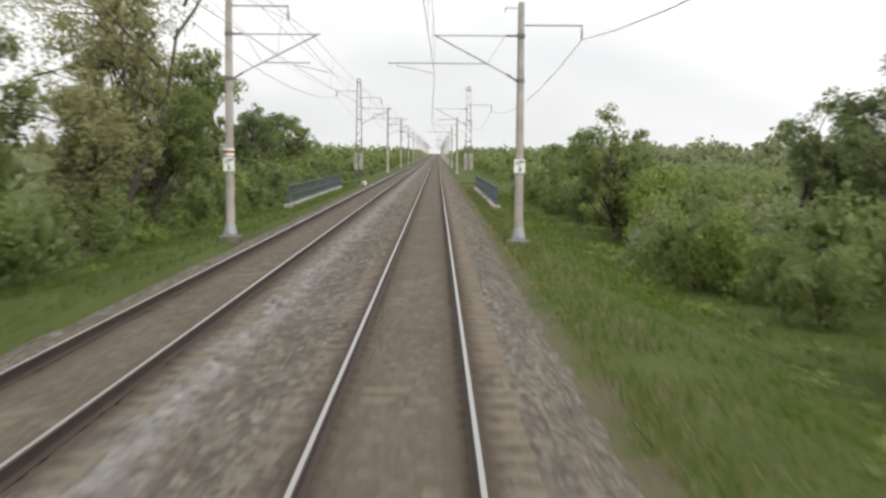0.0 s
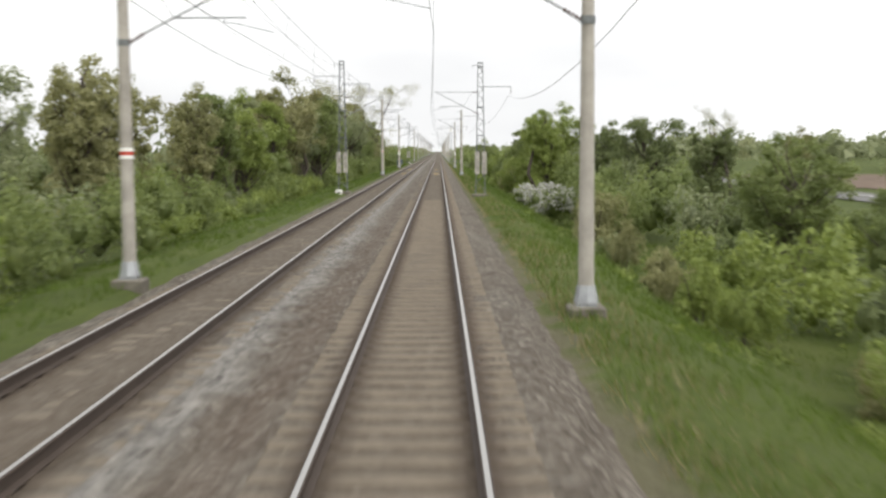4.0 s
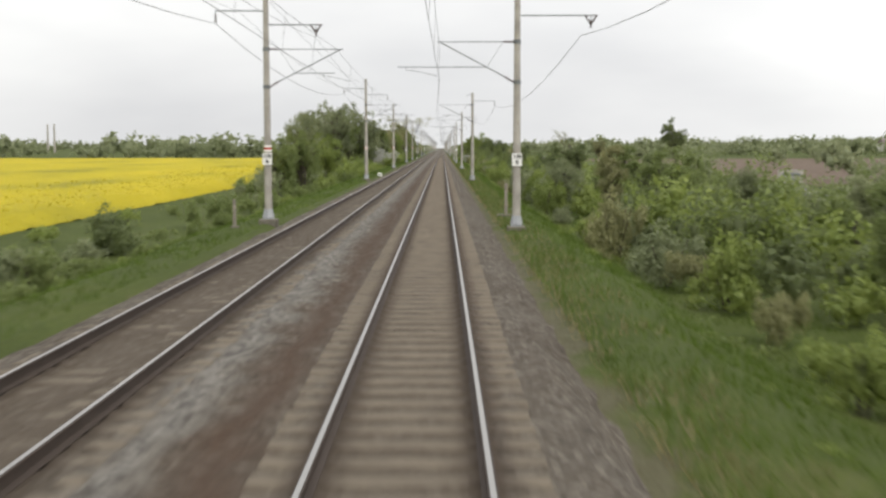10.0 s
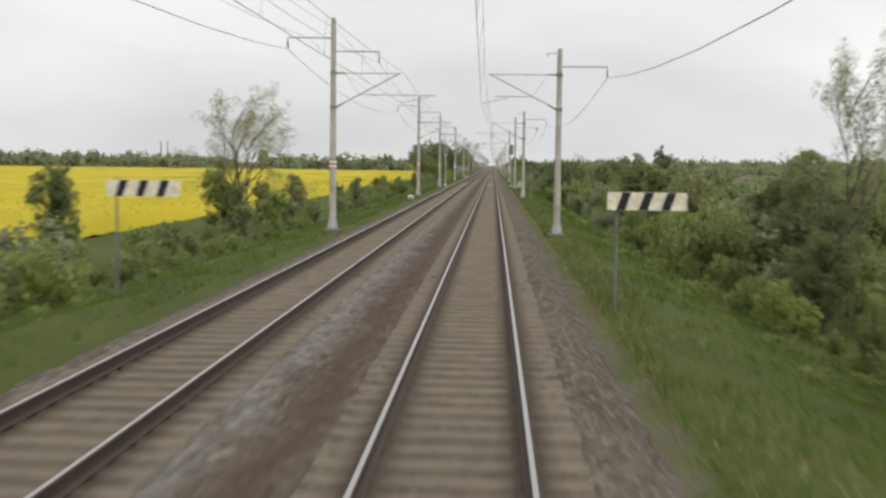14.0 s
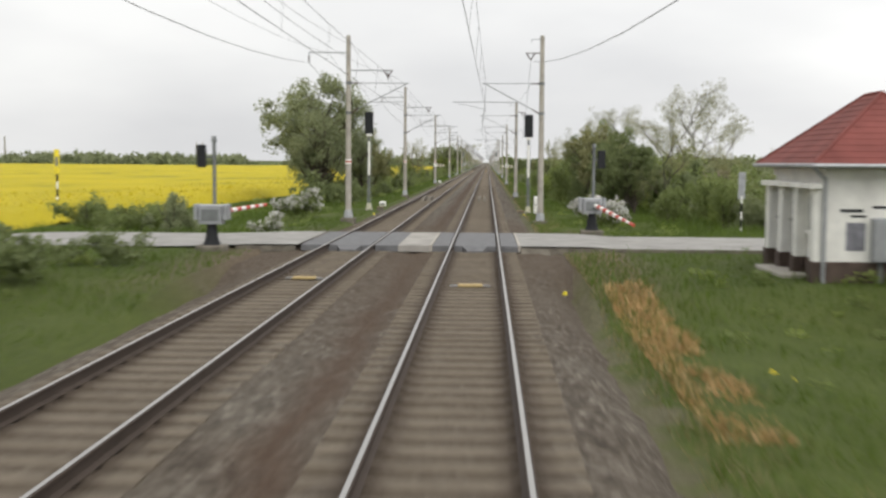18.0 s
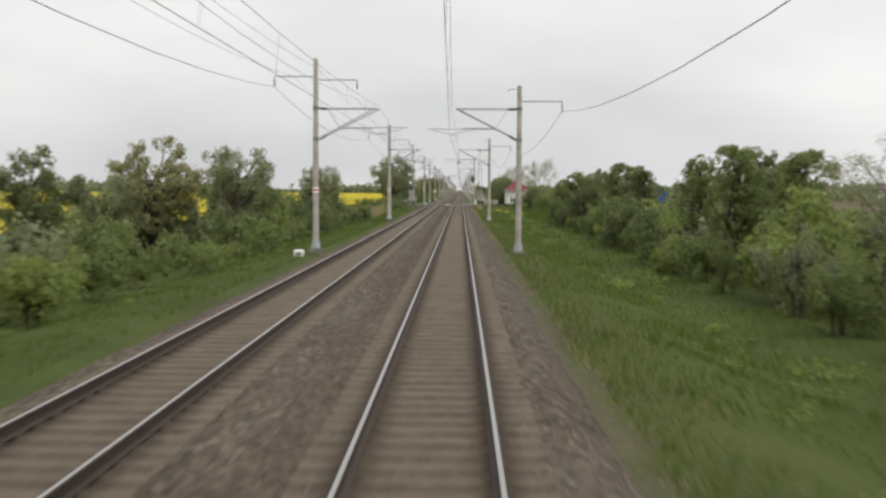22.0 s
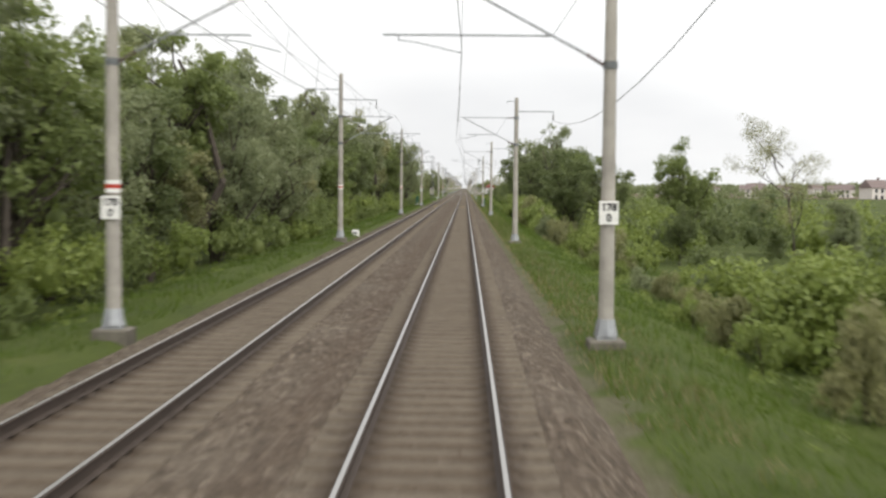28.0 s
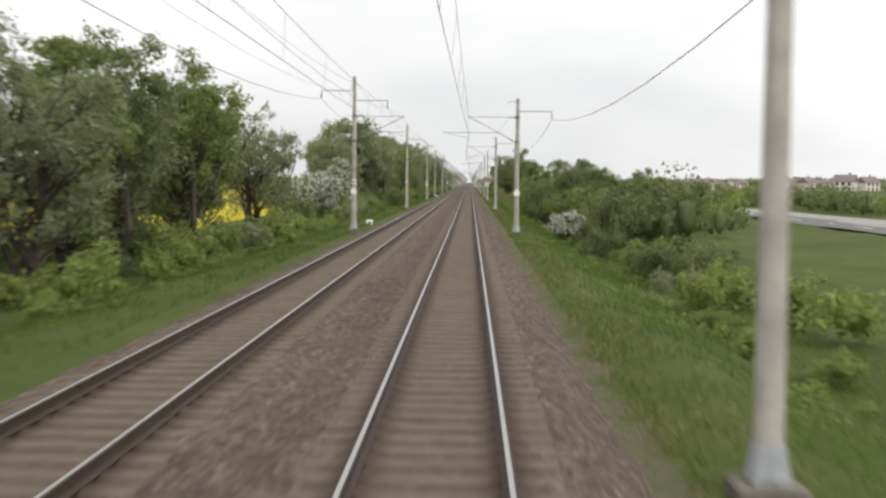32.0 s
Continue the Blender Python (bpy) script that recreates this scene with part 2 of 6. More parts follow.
def ground_material():
    m, n, l, b = material("meadow_grass", (0.06, 0.09, 0.02), 0.95)
    p = place_of(n)
    x, y, z = split_xyz(n, l, p)
    fine = ramp_node(n, l, noise_node(n, l, 7.0, 6, p, 0.75), [(0.3, (0.026, 0.037, 0.007)), (0.5, (0.063, 0.082, 0.015)), (0.72, (0.115, 0.134, 0.03))])
    broad = ramp_node(n, l, noise_node(n, l, 0.17, 4, p), [(0.32, (0.034, 0.05, 0.009)), (0.55, (0.066, 0.088, 0.016)), (0.75, (0.112, 0.116, 0.036))])
    col = mix_node(n, l, 0.5, fine, broad)
    # trodden earth at the foot of the ballast
    wob = math_node(n, l, "MULTIPLY", math_node(n, l, "SUBTRACT", noise_node(n, l, 0.9, 4, p), 0.5), 2.2)
    off = math_node(n, l, "ADD", math_node(n, l, "ADD", x, wob), 1.82)
    d = math_node(n, l, "MAXIMUM", off, math_node(n, l, "SUBTRACT", 0.45, off))
    earth = n.new("ShaderNodeMapRange")
    earth.inputs[1].default_value, earth.inputs[2].default_value, earth.inputs[3].default_value, earth.inputs[4].default_value = 4.1, 4.5, 0.75, 0.0
    l.new(d, earth.inputs[0])
    by = n.new("ShaderNodeMapRange")
    by.inputs[1].default_value, by.inputs[2].default_value, by.inputs[3].default_value, by.inputs[4].default_value = 6.5, 15.0, 1.0, 0.0
    l.new(math_node(n, l, "ABSOLUTE", math_node(n, l, "ADD", math_node(n, l, "ADD", y, wob), 664.0)), by.inputs[0])
    reach = n.new("ShaderNodeMapRange")
    reach.inputs[1].default_value, reach.inputs[2].default_value, reach.inputs[3].default_value, reach.inputs[4].default_value = 5.6, 6.8, 0.85, 0.0
    l.new(d, reach.inputs[0])
    col = mix_node(n, l, math_node(n, l, "MULTIPLY", by.outputs[0], reach.outputs[0]), col, ramp_node(n, l, noise_node(n, l, 9.0, 5, p), [(0.3, (0.08, 0.056, 0.04)), (0.7, (0.17, 0.125, 0.095))]))
    col = mix_node(n, l, earth.outputs[0], col, ramp_node(n, l, noise_node(n, l, 11.0, 5, p), [(0.3, (0.072, 0.06, 0.038)), (0.7, (0.16, 0.14, 0.094))]))
    l.new(col, b.inputs["Base Color"])
    bump_node(n, l, b, noise_node(n, l, 9.0, 5, p), 0.9, 0.1)
    return m


def sleeper_material():
    m, n, l, b = material("dusty_concrete", (0.27, 0.23, 0.18), 0.9)
    p = place_of(n)
    x, y, z = split_xyz(n, l, p)
    info = n.new("ShaderNodeObjectInfo")
    col = ramp_node(n, l, noise_node(n, l, 3.0, 6, p), [(0.3, (0.117, 0.094, 0.069)), (0.7, (0.183, 0.151, 0.112))])
    col = mix_node(n, l, 0.25, col, ramp_node(n, l, info.outputs["Random"], [(0.0, (0.079, 0.065, 0.049)), (1.0, (0.183, 0.159, 0.13))]))
    far = None
    for c in (-0.695, 0.695, -2.985, -4.375):
        d = math_node(n, l, "ABSOLUTE", math_node(n, l, "SUBTRACT", x, c))
        far = d if far is None else math_node(n, l, "MINIMUM", far, d)
    dust = n.new("ShaderNodeMapRange")
    dust.inputs[1].default_value, dust.inputs[2].default_value, dust.inputs[3].default_value, dust.inputs[4].default_value = 0.1, 0.3, 0.85, 0.0
    l.new(far, dust.inputs[0])
    col = mix_node(n, l, dust.outputs[0], col, (0.075, 0.058, 0.045))
    worn = n.new("ShaderNodeMapRange")
    worn.inputs[1].default_value, worn.inputs[2].default_value = -760.0, -890.0
    l.new(y, worn.inputs[0])
    col = mix_node(n, l, 1.0, col, mix_node(n, l, worn.outputs[0], (1.0, 1.0, 1.0), (0.83, 0.81, 0.79)), "MULTIPLY")
    l.new(col, b.inputs["Base Color"])
    bump_node(n, l, b, noise_node(n, l, 40.0, 3, p), 0.3, 0.01)
    return m


def rape_material():
    m, n, l, b = material("rapeseed_bloom", (0.6, 0.5, 0.03), 0.9)
    p = place_of(n)
    mp = n.new("ShaderNodeMapping")
    mp.inputs["Scale"].default_value = (1.0, 0.25, 1.0)
    l.new(p, mp.inputs[0])
    col = ramp_node(n, l, noise_node(n, l, 0.09, 5, mp.outputs[0]), [(0.30, (0.17, 0.18, 0.026)), (0.44, (0.42, 0.35, 0.017)), (0.7, (0.56, 0.44, 0.016))])
    col = mix_node(n, l, 0.2, col, ramp_node(n, l, noise_node(n, l, 3.5, 5, p, 0.8), [(0.3, (0.22, 0.22, 0.025)), (0.6, (0.6, 0.49, 0.022))]))
    l.new(col, b.inputs["Base Color"])
    bump_node(n, l, b, noise_node(n, l, 4.0, 4, p), 1.0, 0.3)
    return m


BALLAST, GROUND, SLEEPER, RAPE = ballast_material(), ground_material(), sleeper_material(), rape_material()
RUST = simple("rusty_rail_steel", (0.062, 0.047, 0.038), 0.75, 0.2)
HEAD, _n, _l, _b = material("polished_rail_head", (0.4, 0.39, 0.375), 0.4, 0.9)
CLIP = simple("rail_clip_iron", (0.085, 0.066, 0.05), 0.8, 0.3)
CONCRETE = simple("weathered_concrete", (0.36, 0.335, 0.295), 0.9, 0, 0.22, 2.0)
CONCRETE_DARK = simple("dark_concrete_block", (0.15, 0.135, 0.11), 0.95, 0, 0.35, 3.0)
WEIGHT = simple("grey_cast_weight", (0.33, 0.31, 0.275), 0.9, 0, 0.35, 5.0)
GALV = simple("galvanised_steel", (0.34, 0.35, 0.36), 0.55, 0.5, 0.15, 4.0)
LATTICE = simple("dull_painted_steel", (0.17, 0.18, 0.18), 0.6, 0.3, 0.25, 3.0)
WIRE = simple("weathered_copper_wire", (0.1, 0.1, 0.095), 0.6, 0.4)
CERAMIC = simple("brown_insulator_glaze", (0.09, 0.06, 0.05), 0.35)
WHITE = simple("white_enamel", (0.74, 0.73, 0.69), 0.5, 0, 0.08)
RED = simple("red_paint", (0.45, 0.06, 0.04), 0.55, 0, 0.15)
BLACK = simple("black_paint", (0.015, 0.016, 0.018), 0.6)
YELLOW = simple("yellow_paint", (0.7, 0.58, 0.05), 0.6)
GREENP = simple("green_paint", (0.034, 0.115, 0.068), 0.5, 0, 0.2)
RAILBLUE = simple("blue_grey_paint", (0.09, 0.11, 0.12), 0.55)
LANE = simple("pale_lane_surface", (0.27, 0.262, 0.245), 0.92, 0, 0.22, 1.2, 0.4)
ASPHALT = simple("grey_asphalt", (0.135, 0.132, 0.126), 0.92, 0, 0.2, 1.5, 0.4)
PALESLAB = simple("pale_worn_concrete", (0.3, 0.285, 0.26), 0.92, 0, 0.25, 1.2)
RUBBER = simple("grey_rubber_panel", (0.14, 0.14, 0.143), 0.8, 0, 0.2, 3.0)
PLASTER = simple("white_limewash", (0.7, 0.69, 0.65), 0.9, 0, 0.12, 2.0)
GLASS = simple("dark_window_glass", (0.03, 0.035, 0.04), 0.1)
SOIL = simple("ploughed_soil", (0.13, 0.095, 0.07), 1.0, 0, 0.25, 0.4, 1.0)
BARK = simple("grey_brown_bark", (0.075, 0.062, 0.05), 0.95, 0, 0.35, 5.0, 0.6)
CARWHITE = simple("white_car_paint", (0.75, 0.76, 0.77), 0.3, 0, 0.03)
CARBLUE = simple("blue_lorry_paint", (0.04, 0.12, 0.4), 0.4, 0, 0.05)
TYRE = simple("black_tyre_rubber", (0.02, 0.02, 0.02), 0.9)
LEAF = [leaf_material("dark_green_leaves", (0.11, 0.146, 0.06), (0.235, 0.27, 0.118), 0.54),
        leaf_material("mid_green_leaves", (0.14, 0.186, 0.062), (0.28, 0.325, 0.122), 0.54),
        leaf_material("fresh_green_leaves", (0.16, 0.215, 0.05), (0.33, 0.385, 0.115), 0.48),
        leaf_material("grey_willow_and_haze_leaves", (0.185, 0.217, 0.122), (0.345, 0.375, 0.22), 0.54),
        leaf_material("olive_budding_leaves", (0.2, 0.205, 0.095), (0.36, 0.355, 0.185), 0.48)]
LILAC = leaf_material("white_lilac_blossom", (0.36, 0.36, 0.36), (0.62, 0.61, 0.61), 0.2)
BLADE = leaf_material("grass_blades", (0.056, 0.098, 0.01), (0.136, 0.195, 0.026), 0.45)
DRY = leaf_material("dry_straw_grass", (0.17, 0.15, 0.075), (0.33, 0.29, 0.16), 0.4)
ORANGE = leaf_material("withered_orange_weeds", (0.34, 0.21, 0.09), (0.52, 0.36, 0.18))
REED = leaf_material("dry_reed_blades", (0.22, 0.17, 0.09), (0.42, 0.35, 0.2))
PETAL = leaf_material("yellow_flower_petals", (0.42, 0.34, 0.01), (0.66, 0.55, 0.025), 0.2)

# ---- building helpers ----


class Geo:
    """Collects simple solids into one mesh."""

    def __init__(self):
        self.v, self.f, self.s = [], [], []

    def add(self, v, f, slot=0):
        o = len(self.v)
        self.v += [tuple(p) for p in v]
        self.f += [tuple(i + o for i in q) for q in f]
        self.s += [slot] * len(f)
        return self

    def box(self, x0, x1, y0, y1, z0, z1, slot=0, bevel=0.0):
        if bevel:
            c = bevel
            ring = [(x0 + c, y0), (x1 - c, y0), (x1, y0 + c), (x1, y1 - c), (x1 - c, y1), (x0 + c, y1), (x0, y1 - c), (x0, y0 + c)]
            inner = [(min(max(x, x0 + c), x1 - c), min(max(y, y0 + c), y1 - c)) for x, y in ring]
            v = [(x, y, z0) for x, y in ring] + [(x, y, z1 - c) for x, y in ring] + [(x, y, z1) for x, y in inner]
            f = [tuple(range(7, -1, -1)), tuple(range(16, 24))]
            for k in range(8):
                j = (k + 1) % 8
                f += [(k, j, j + 8, k + 8), (k + 8, j + 8, j + 16, k + 16)]
            return self.add(v, f, slot)
        v = [(x, y, z) for x in (x0, x1) for y in (y0, y1) for z in (z0, z1)]
        return self.add(v, [(0, 1, 3, 2), (4, 6, 7, 5), (0, 4, 5, 1), (2, 3, 7, 6), (0, 2, 6, 4), (1, 5, 7, 3)], slot)

    def cyl(self, a, b, ra, rb=None, n=8, slot=0):
        rb = ra if rb is None else rb
        a, b = Vector(a), Vector(b)
        d = (b - a).normalized()
        u = d.orthogonal().normalized()
        w = d.cross(u)
        v = []
        for c, r in ((a, ra), (b, rb)):
            v += [c + (u * math.cos(k * math.tau / n) + w * math.sin(k * math.tau / n)) * r for k in range(n)]
        f = [(k, (k + 1) % n, (k + 1) % n + n, k + n) for k in range(n)] + [tuple(range(n - 1, -1, -1)), tuple(range(n, 2 * n))]
        return self.add(v, f, slot)

    def line(self, pts, r, n=4, slot=0):
        for a, b in zip(pts, pts[1:]):
            self.cyl(a, b, r, r, n, slot)
        return self

    def mesh(self, name, *mats):
        me = bpy.data.meshes.new(name)
        me.from_pydata(self.v, [], self.f)
        for m in mats:
            me.materials.append(m)
        if len(mats) > 1:
            me.polygons.foreach_set("material_index", self.s)
        return me


def part(name, geo, mats, parent=None, label="", at=None):
    mats = mats if isinstance(mats, (list, tuple)) else [mats]
    ob = new(name, geo if isinstance(geo, bpy.types.Mesh) else geo.mesh(name, *mats))
    if parent is not None:
        ob.parent = parent
    if at is not None:
        ob.location = at
    return tagged(ob, label)


def thing(name, label, category, at=(0, 0, 0), group="", kind=""):
    ob = new(name)
    ob.empty_display_size = 0.2
    ob.location = at
    return tagged(ob, label, category, group, kind)


def np_mesh(name, verts, quads, *mats, slots=None, smooth=False):
    """A large mesh straight from arrays of vertices and four-sided (or three-sided) faces."""
    me = bpy.data.meshes.new(name)
    verts, quads = np.asarray(verts, np.float32), np.asarray(quads, np.int32)
    k = quads.shape[1]
    me.vertices.add(len(verts))
    me.vertices.foreach_set("co", verts.ravel())
    me.loops.add(quads.size)
    me.loops.foreach_set("vertex_index", quads.ravel())
    me.polygons.add(len(quads))
    me.polygons.foreach_set("loop_start", np.arange(len(quads), dtype=np.int32) * k)
    me.polygons.foreach_set("loop_total", np.full(len(quads), k, np.int32))
    for m in mats:
        me.materials.append(m)
    if slots is not None:
        me.polygons.foreach_set("material_index", np.asarray(slots, np.int32))
    if smooth:
        me.polygons.foreach_set("use_smooth", np.ones(len(quads), bool))
    me.update(calc_edges=True)
    return me


def plate_text(words, size, at, parent, mat_):
    cu = bpy.data.curves.new("writing", "FONT")
    cu.body, cu.size, cu.align_x, cu.align_y = words, size, "CENTER", "CENTER"
    cu.offset = size * 0.03
    cu.materials.append(mat_)
    ob = new("writing", cu)
    ob.parent = parent
    ob.matrix_local = pose(*at, 90, 0, 0)
    return ob


RNG = np.random.default_rng(7)

# ---- shape of the land ----
SOUTH, NORTH = -1330.0, 130.0
DROP_Y = [-4000, -1260, -1180, -1080, -960, -900, -800, -720, -690, -640, -600, -520, -400, -300, -150, -60, 60, 140, 4000]
DROP_R = [-1.6, -2.0, -2.0, -1.8, -2.2, -2.0, -1.5, -1.1, -0.75, -0.75, -1.5, -1.7, -2.2, -2.6, -2.4, -2.1, -1.8, -1.6, -1.5]
DROP_L = [-1.2, -1.3, -1.3, -1.2, -1.2, -1.3, -1.2, -1.1, -0.75, -0.75, -1.2, -1.5, -1.7, -1.7, -1.4, -1.2, -1.2, -1.2, -1.2]


def smooth(t):
    t = np.clip(t, 0, 1)
    return t * t * (3 - 2 * t)


def land(x, y):
    """Height of the ground."""
    x, y = np.asarray(x, float), np.asarray(y, float)
    dr, dl = np.interp(y, DROP_Y, DROP_R), np.interp(y, DROP_Y, DROP_L)
    zr = -0.55 + (dr + 0.55) * smooth((x - 3.5) / 4.6)
    zl = -0.5 + (dl + 0.5) * smooth((-7.0 - x) / 4.5)
    z = np.where(x > -1.8, zr, zl)
    z = z + np.where(np.abs(x + 1.8) > 5.0, 0.07 * np.sin(x * 1.3 + y * 0.37) * np.sin(y * 0.61 - x * 0.4) + 0.05 * np.sin(y * 1.7 + x), 0)
    near = smooth((12.5 - np.abs(y + 667.6)) / 4.5) * smooth((22 - np.abs(x + 1.84)) / 10)
    z = z + near * np.maximum(-0.16 - z, 0)
    z = np.where((x > -6.1) & (x < 2.5), np.minimum(z, -0.62), z)
    hill = np.interp(y, [-1300, -900, -600, -300], [19, 17, 9, 7]) * smooth((x - 150) / 560) + 5 * smooth((-x - 600) / 900)
    return z + hill * smooth((np.abs(x) - 60) / 200)


XS = np.array([-3500, -1800, -1000, -600, -350, -200, -120, -70, -45, -32, -26, -22, -19, -17, -15, -13.5, -12, -11, -10, -9.2, -8.5, -7.9, -7.3, -6.8, -6.3, -6.0, -4, 0, 2.3, 2.6, 2.9,
               3.3, 3.7, 4.2, 4.7, 5.2, 5.8, 6.4, 7, 7.7, 8.5, 9.5, 10.5, 12, 13.5, 15, 17, 20, 24, 30, 38, 48, 65, 90, 130, 200, 350, 600, 1000, 1800, 3500])
YS = np.concatenate([[-4200, -3000, -2200, -1700, -1450], np.arange(SOUTH, NORTH + 1, 3.0), [150, 180, 220, 280, 360, 480, 650, 900, 1300, 1900, 2800, 4200]])


def sheet(name, xs, ys, height, mat_):
    gx, gy = np.meshgrid(xs, ys)
    v = np.stack([gx.ravel(), gy.ravel(), height(gx, gy).ravel()], 1)
    nx, ny = len(xs), len(ys)
    i = (np.arange(ny - 1)[:, None] * nx + np.arange(nx - 1)[None]).ravel()
    return np_mesh(name, v, np.stack([i, i + 1, i + nx + 1, i + nx], 1), mat_, smooth=True)


tagged(new("ground", sheet("ground", XS, YS, land, GROUND)), "spring meadow and grassy embankment", "ground", kind="structure")

BX = np.array([-6.15, -5.95, -5.7, -5.45, -5.2, -5.0, -4.75, -4.55, -4.375, -4.15, -3.9, -3.68, -3.4, -3.2, -2.985, -2.8, -2.6, -2.35, -2.1, -1.84, -1.6, -1.4, -1.2, -1.0, -0.8, -0.695, -0.5,
               -0.3, 0, 0.3, 0.5, 0.695, 0.85, 1.0, 1.2, 1.4, 1.6, 1.8, 2.0, 2.2, 2.4, 2.6])


def ballast_height(x, y):
    xo = np.minimum(np.abs(x), np.abs(x + 3.68))
    z = np.where(xo < 1.3, -0.205, -0.205 - 0.06 * smooth((xo - 1.3) / 0.5))
    z = z + np.where(((np.abs(x) < 0.6) | (x < -0.75)) & (xo < 1.25) & (y > -95), 0.036, 0)
    z = z + np.where((np.abs(x + 3.68) < 1.25) & (y <= -95), 0.034 * smooth((y + 430) / 70), 0)
    flat = 1 - 0.92 * smooth((11 - np.abs(y + 664.2)) / 5)
    z = np.where(x > 1.5, -0.21 - 0.5 * flat * smooth((x - 1.45) / 1.0), z)
    z = np.where(x < -5.15, -0.21 - 0.46 * flat * smooth((-5.1 - x) / 0.95), z)
    grain = np.random.default_rng(3).normal(0, 0.02, x.shape)
    return z + grain * np.where(xo < 0.6, 0.5, 1.0)


ballast_far = np.concatenate([np.arange(SOUTH, NORTH, 0.66), np.arange(NORTH, 400, 4.0), [400, 600, 900, 1300, 2000]])
tagged(new("ballast_bed", sheet("ballast_bed", BX, ballast_far, ballast_height, BALLAST)), "grey and rusty crushed-stone track ballast", "ballast", kind="structure")

# ---- tracks ----
GAUGE, PITCH = 0.695, 0.552
PROFILE = [(-0.066, -0.155), (0.066, -0.155), (0.066, -0.145), (0.012, -0.128), (0.009, -0.045), (0.034, -0.034), (0.034, -0.009), (0.022, 0.0),
           (-0.022, 0.0), (-0.034, -0.009), (-0.034, -0.034), (-0.009, -0.045), (-0.012, -0.128), (-0.066, -0.145)]


def rail_mesh():
    ys = [SOUTH, -900, -500, -100, NORTH, 600, 2000]
    g, n = Geo(), len(PROFILE)
    v = [(x, y, z) for y in ys for x, z in PROFILE]
    for k in range(len(ys) - 1):
        for j in range(n):
            a, b = k * n + j, k * n + (j + 1) % n
            g.f.append((a, a + n, b + n, b)), g.s.append(1 if j == 7 else 0)
    g.v = v
    return g.mesh("rail", RUST, HEAD)


def sleeper_geo():
    g = Geo()
    xs = [-1.2, -1.17, -0.45, 0.45, 1.17, 1.2]
    tops = [-0.175, -0.163, -0.178, -0.178, -0.163, -0.175]
    v = []
    for x, t in zip(xs, tops):
        v += [(x, -0.135, -0.27), (x, -0.11, t), (x, 0.11, t), (x, 0.135, -0.27)]
    f = [(0, 1, 2, 3), (23, 22, 21, 20)]
    for k in range(5):
        a = 4 * k
        f += [(a, a + 4, a + 5, a + 1), (a + 1, a + 5, a + 6, a + 2), (a + 2, a + 6, a + 7, a + 3)]
    g.add(v, f)
    for c in (-GAUGE, GAUGE):
        x0, x1, y0, y1, t = c - 0.15, c + 0.15, -0.07, 0.07, -0.143
        g.add([(x0, y0, -0.17), (x1, y0, -0.17), (x1, y1, -0.17), (x0, y1, -0.17), (c - 0.08, y0 + 0.02, t), (c + 0.08, y0 + 0.02, t), (c + 0.08, y1 - 0.02, t), (c - 0.08, y1 - 0.02, t)],
              [(0, 1, 5, 4), (1, 2, 6, 5), (2, 3, 7, 6), (3, 0, 4, 7), (4, 5, 6, 7)], 1)
    return g


RAIL, SLEEPER_G = rail_mesh(), sleeper_geo()
SLEEPER_ME = SLEEPER_G.mesh("sleeper", SLEEPER, CLIP)
PIECE_STRETCH = (-742.0, -578.0)
for centre, word in ((0.0, "near"), (-3.68, "far")):
    track = thing("railway_track", "straight railway track on dusty concrete sleepers", "railway track", (centre, 0, 0), "tracks of the line")
    for s in (-GAUGE, GAUGE):
        part("rail", RAIL, [], track, "rusty rail with polished running surface", (s, 0, 0))
    ys = np.arange(SOUTH + 1, NORTH + 120, PITCH) + RNG.uniform(-0.012, 0.012, len(np.arange(SOUTH + 1, NORTH + 120, PITCH)))
    base = np.array(SLEEPER_G.v)
    rest = ys[(ys < PIECE_STRETCH[0]) | (ys > PIECE_STRETCH[1])]
    v = (base[None] + np.stack([RNG.uniform(-.015, .015, len(rest)), rest, RNG.uniform(-.006, .004, len(rest))], 1)[:, None]).reshape(-1, 3)
    f4 = np.array([q for q in SLEEPER_G.f if len(q) == 4])
    s4 = np.array([s for q, s in zip(SLEEPER_G.f, SLEEPER_G.s) if len(q) == 4])
    f = (f4[None] + (np.arange(len(rest)) * len(base))[:, None, None]).reshape(-1, 4)
    tagged(part("sleeper_row", np_mesh("sleeper_row", v, f, SLEEPER, CLIP, slots=np.tile(s4, len(rest))), [], track), kind="stuff")
    TRACK_PIECES = ys[(ys >= PIECE_STRETCH[0]) & (ys <= PIECE_STRETCH[1])]
    for y in TRACK_PIECES:
        part("sleeper", SLEEPER_ME, [], track, "", (0, y, 0))

# ---- overhead line masts ----
RX, LX = 3.0, -6.35
TOP_TUBE, CONTACT = 6.16, 4.93


def insulator(g, a, b, r=0.05, slot=0):
    a, b = Vector(a), Vector(b)
    for k in range(5):
        p, q = a.lerp(b, (k + 0.15) / 5), a.lerp(b, (k + 0.75) / 5)
        g.cyl(p, q, r, r * 0.55, 8, slot)
    g.cyl(a, b, r * 0.4, r * 0.4, 6, slot)


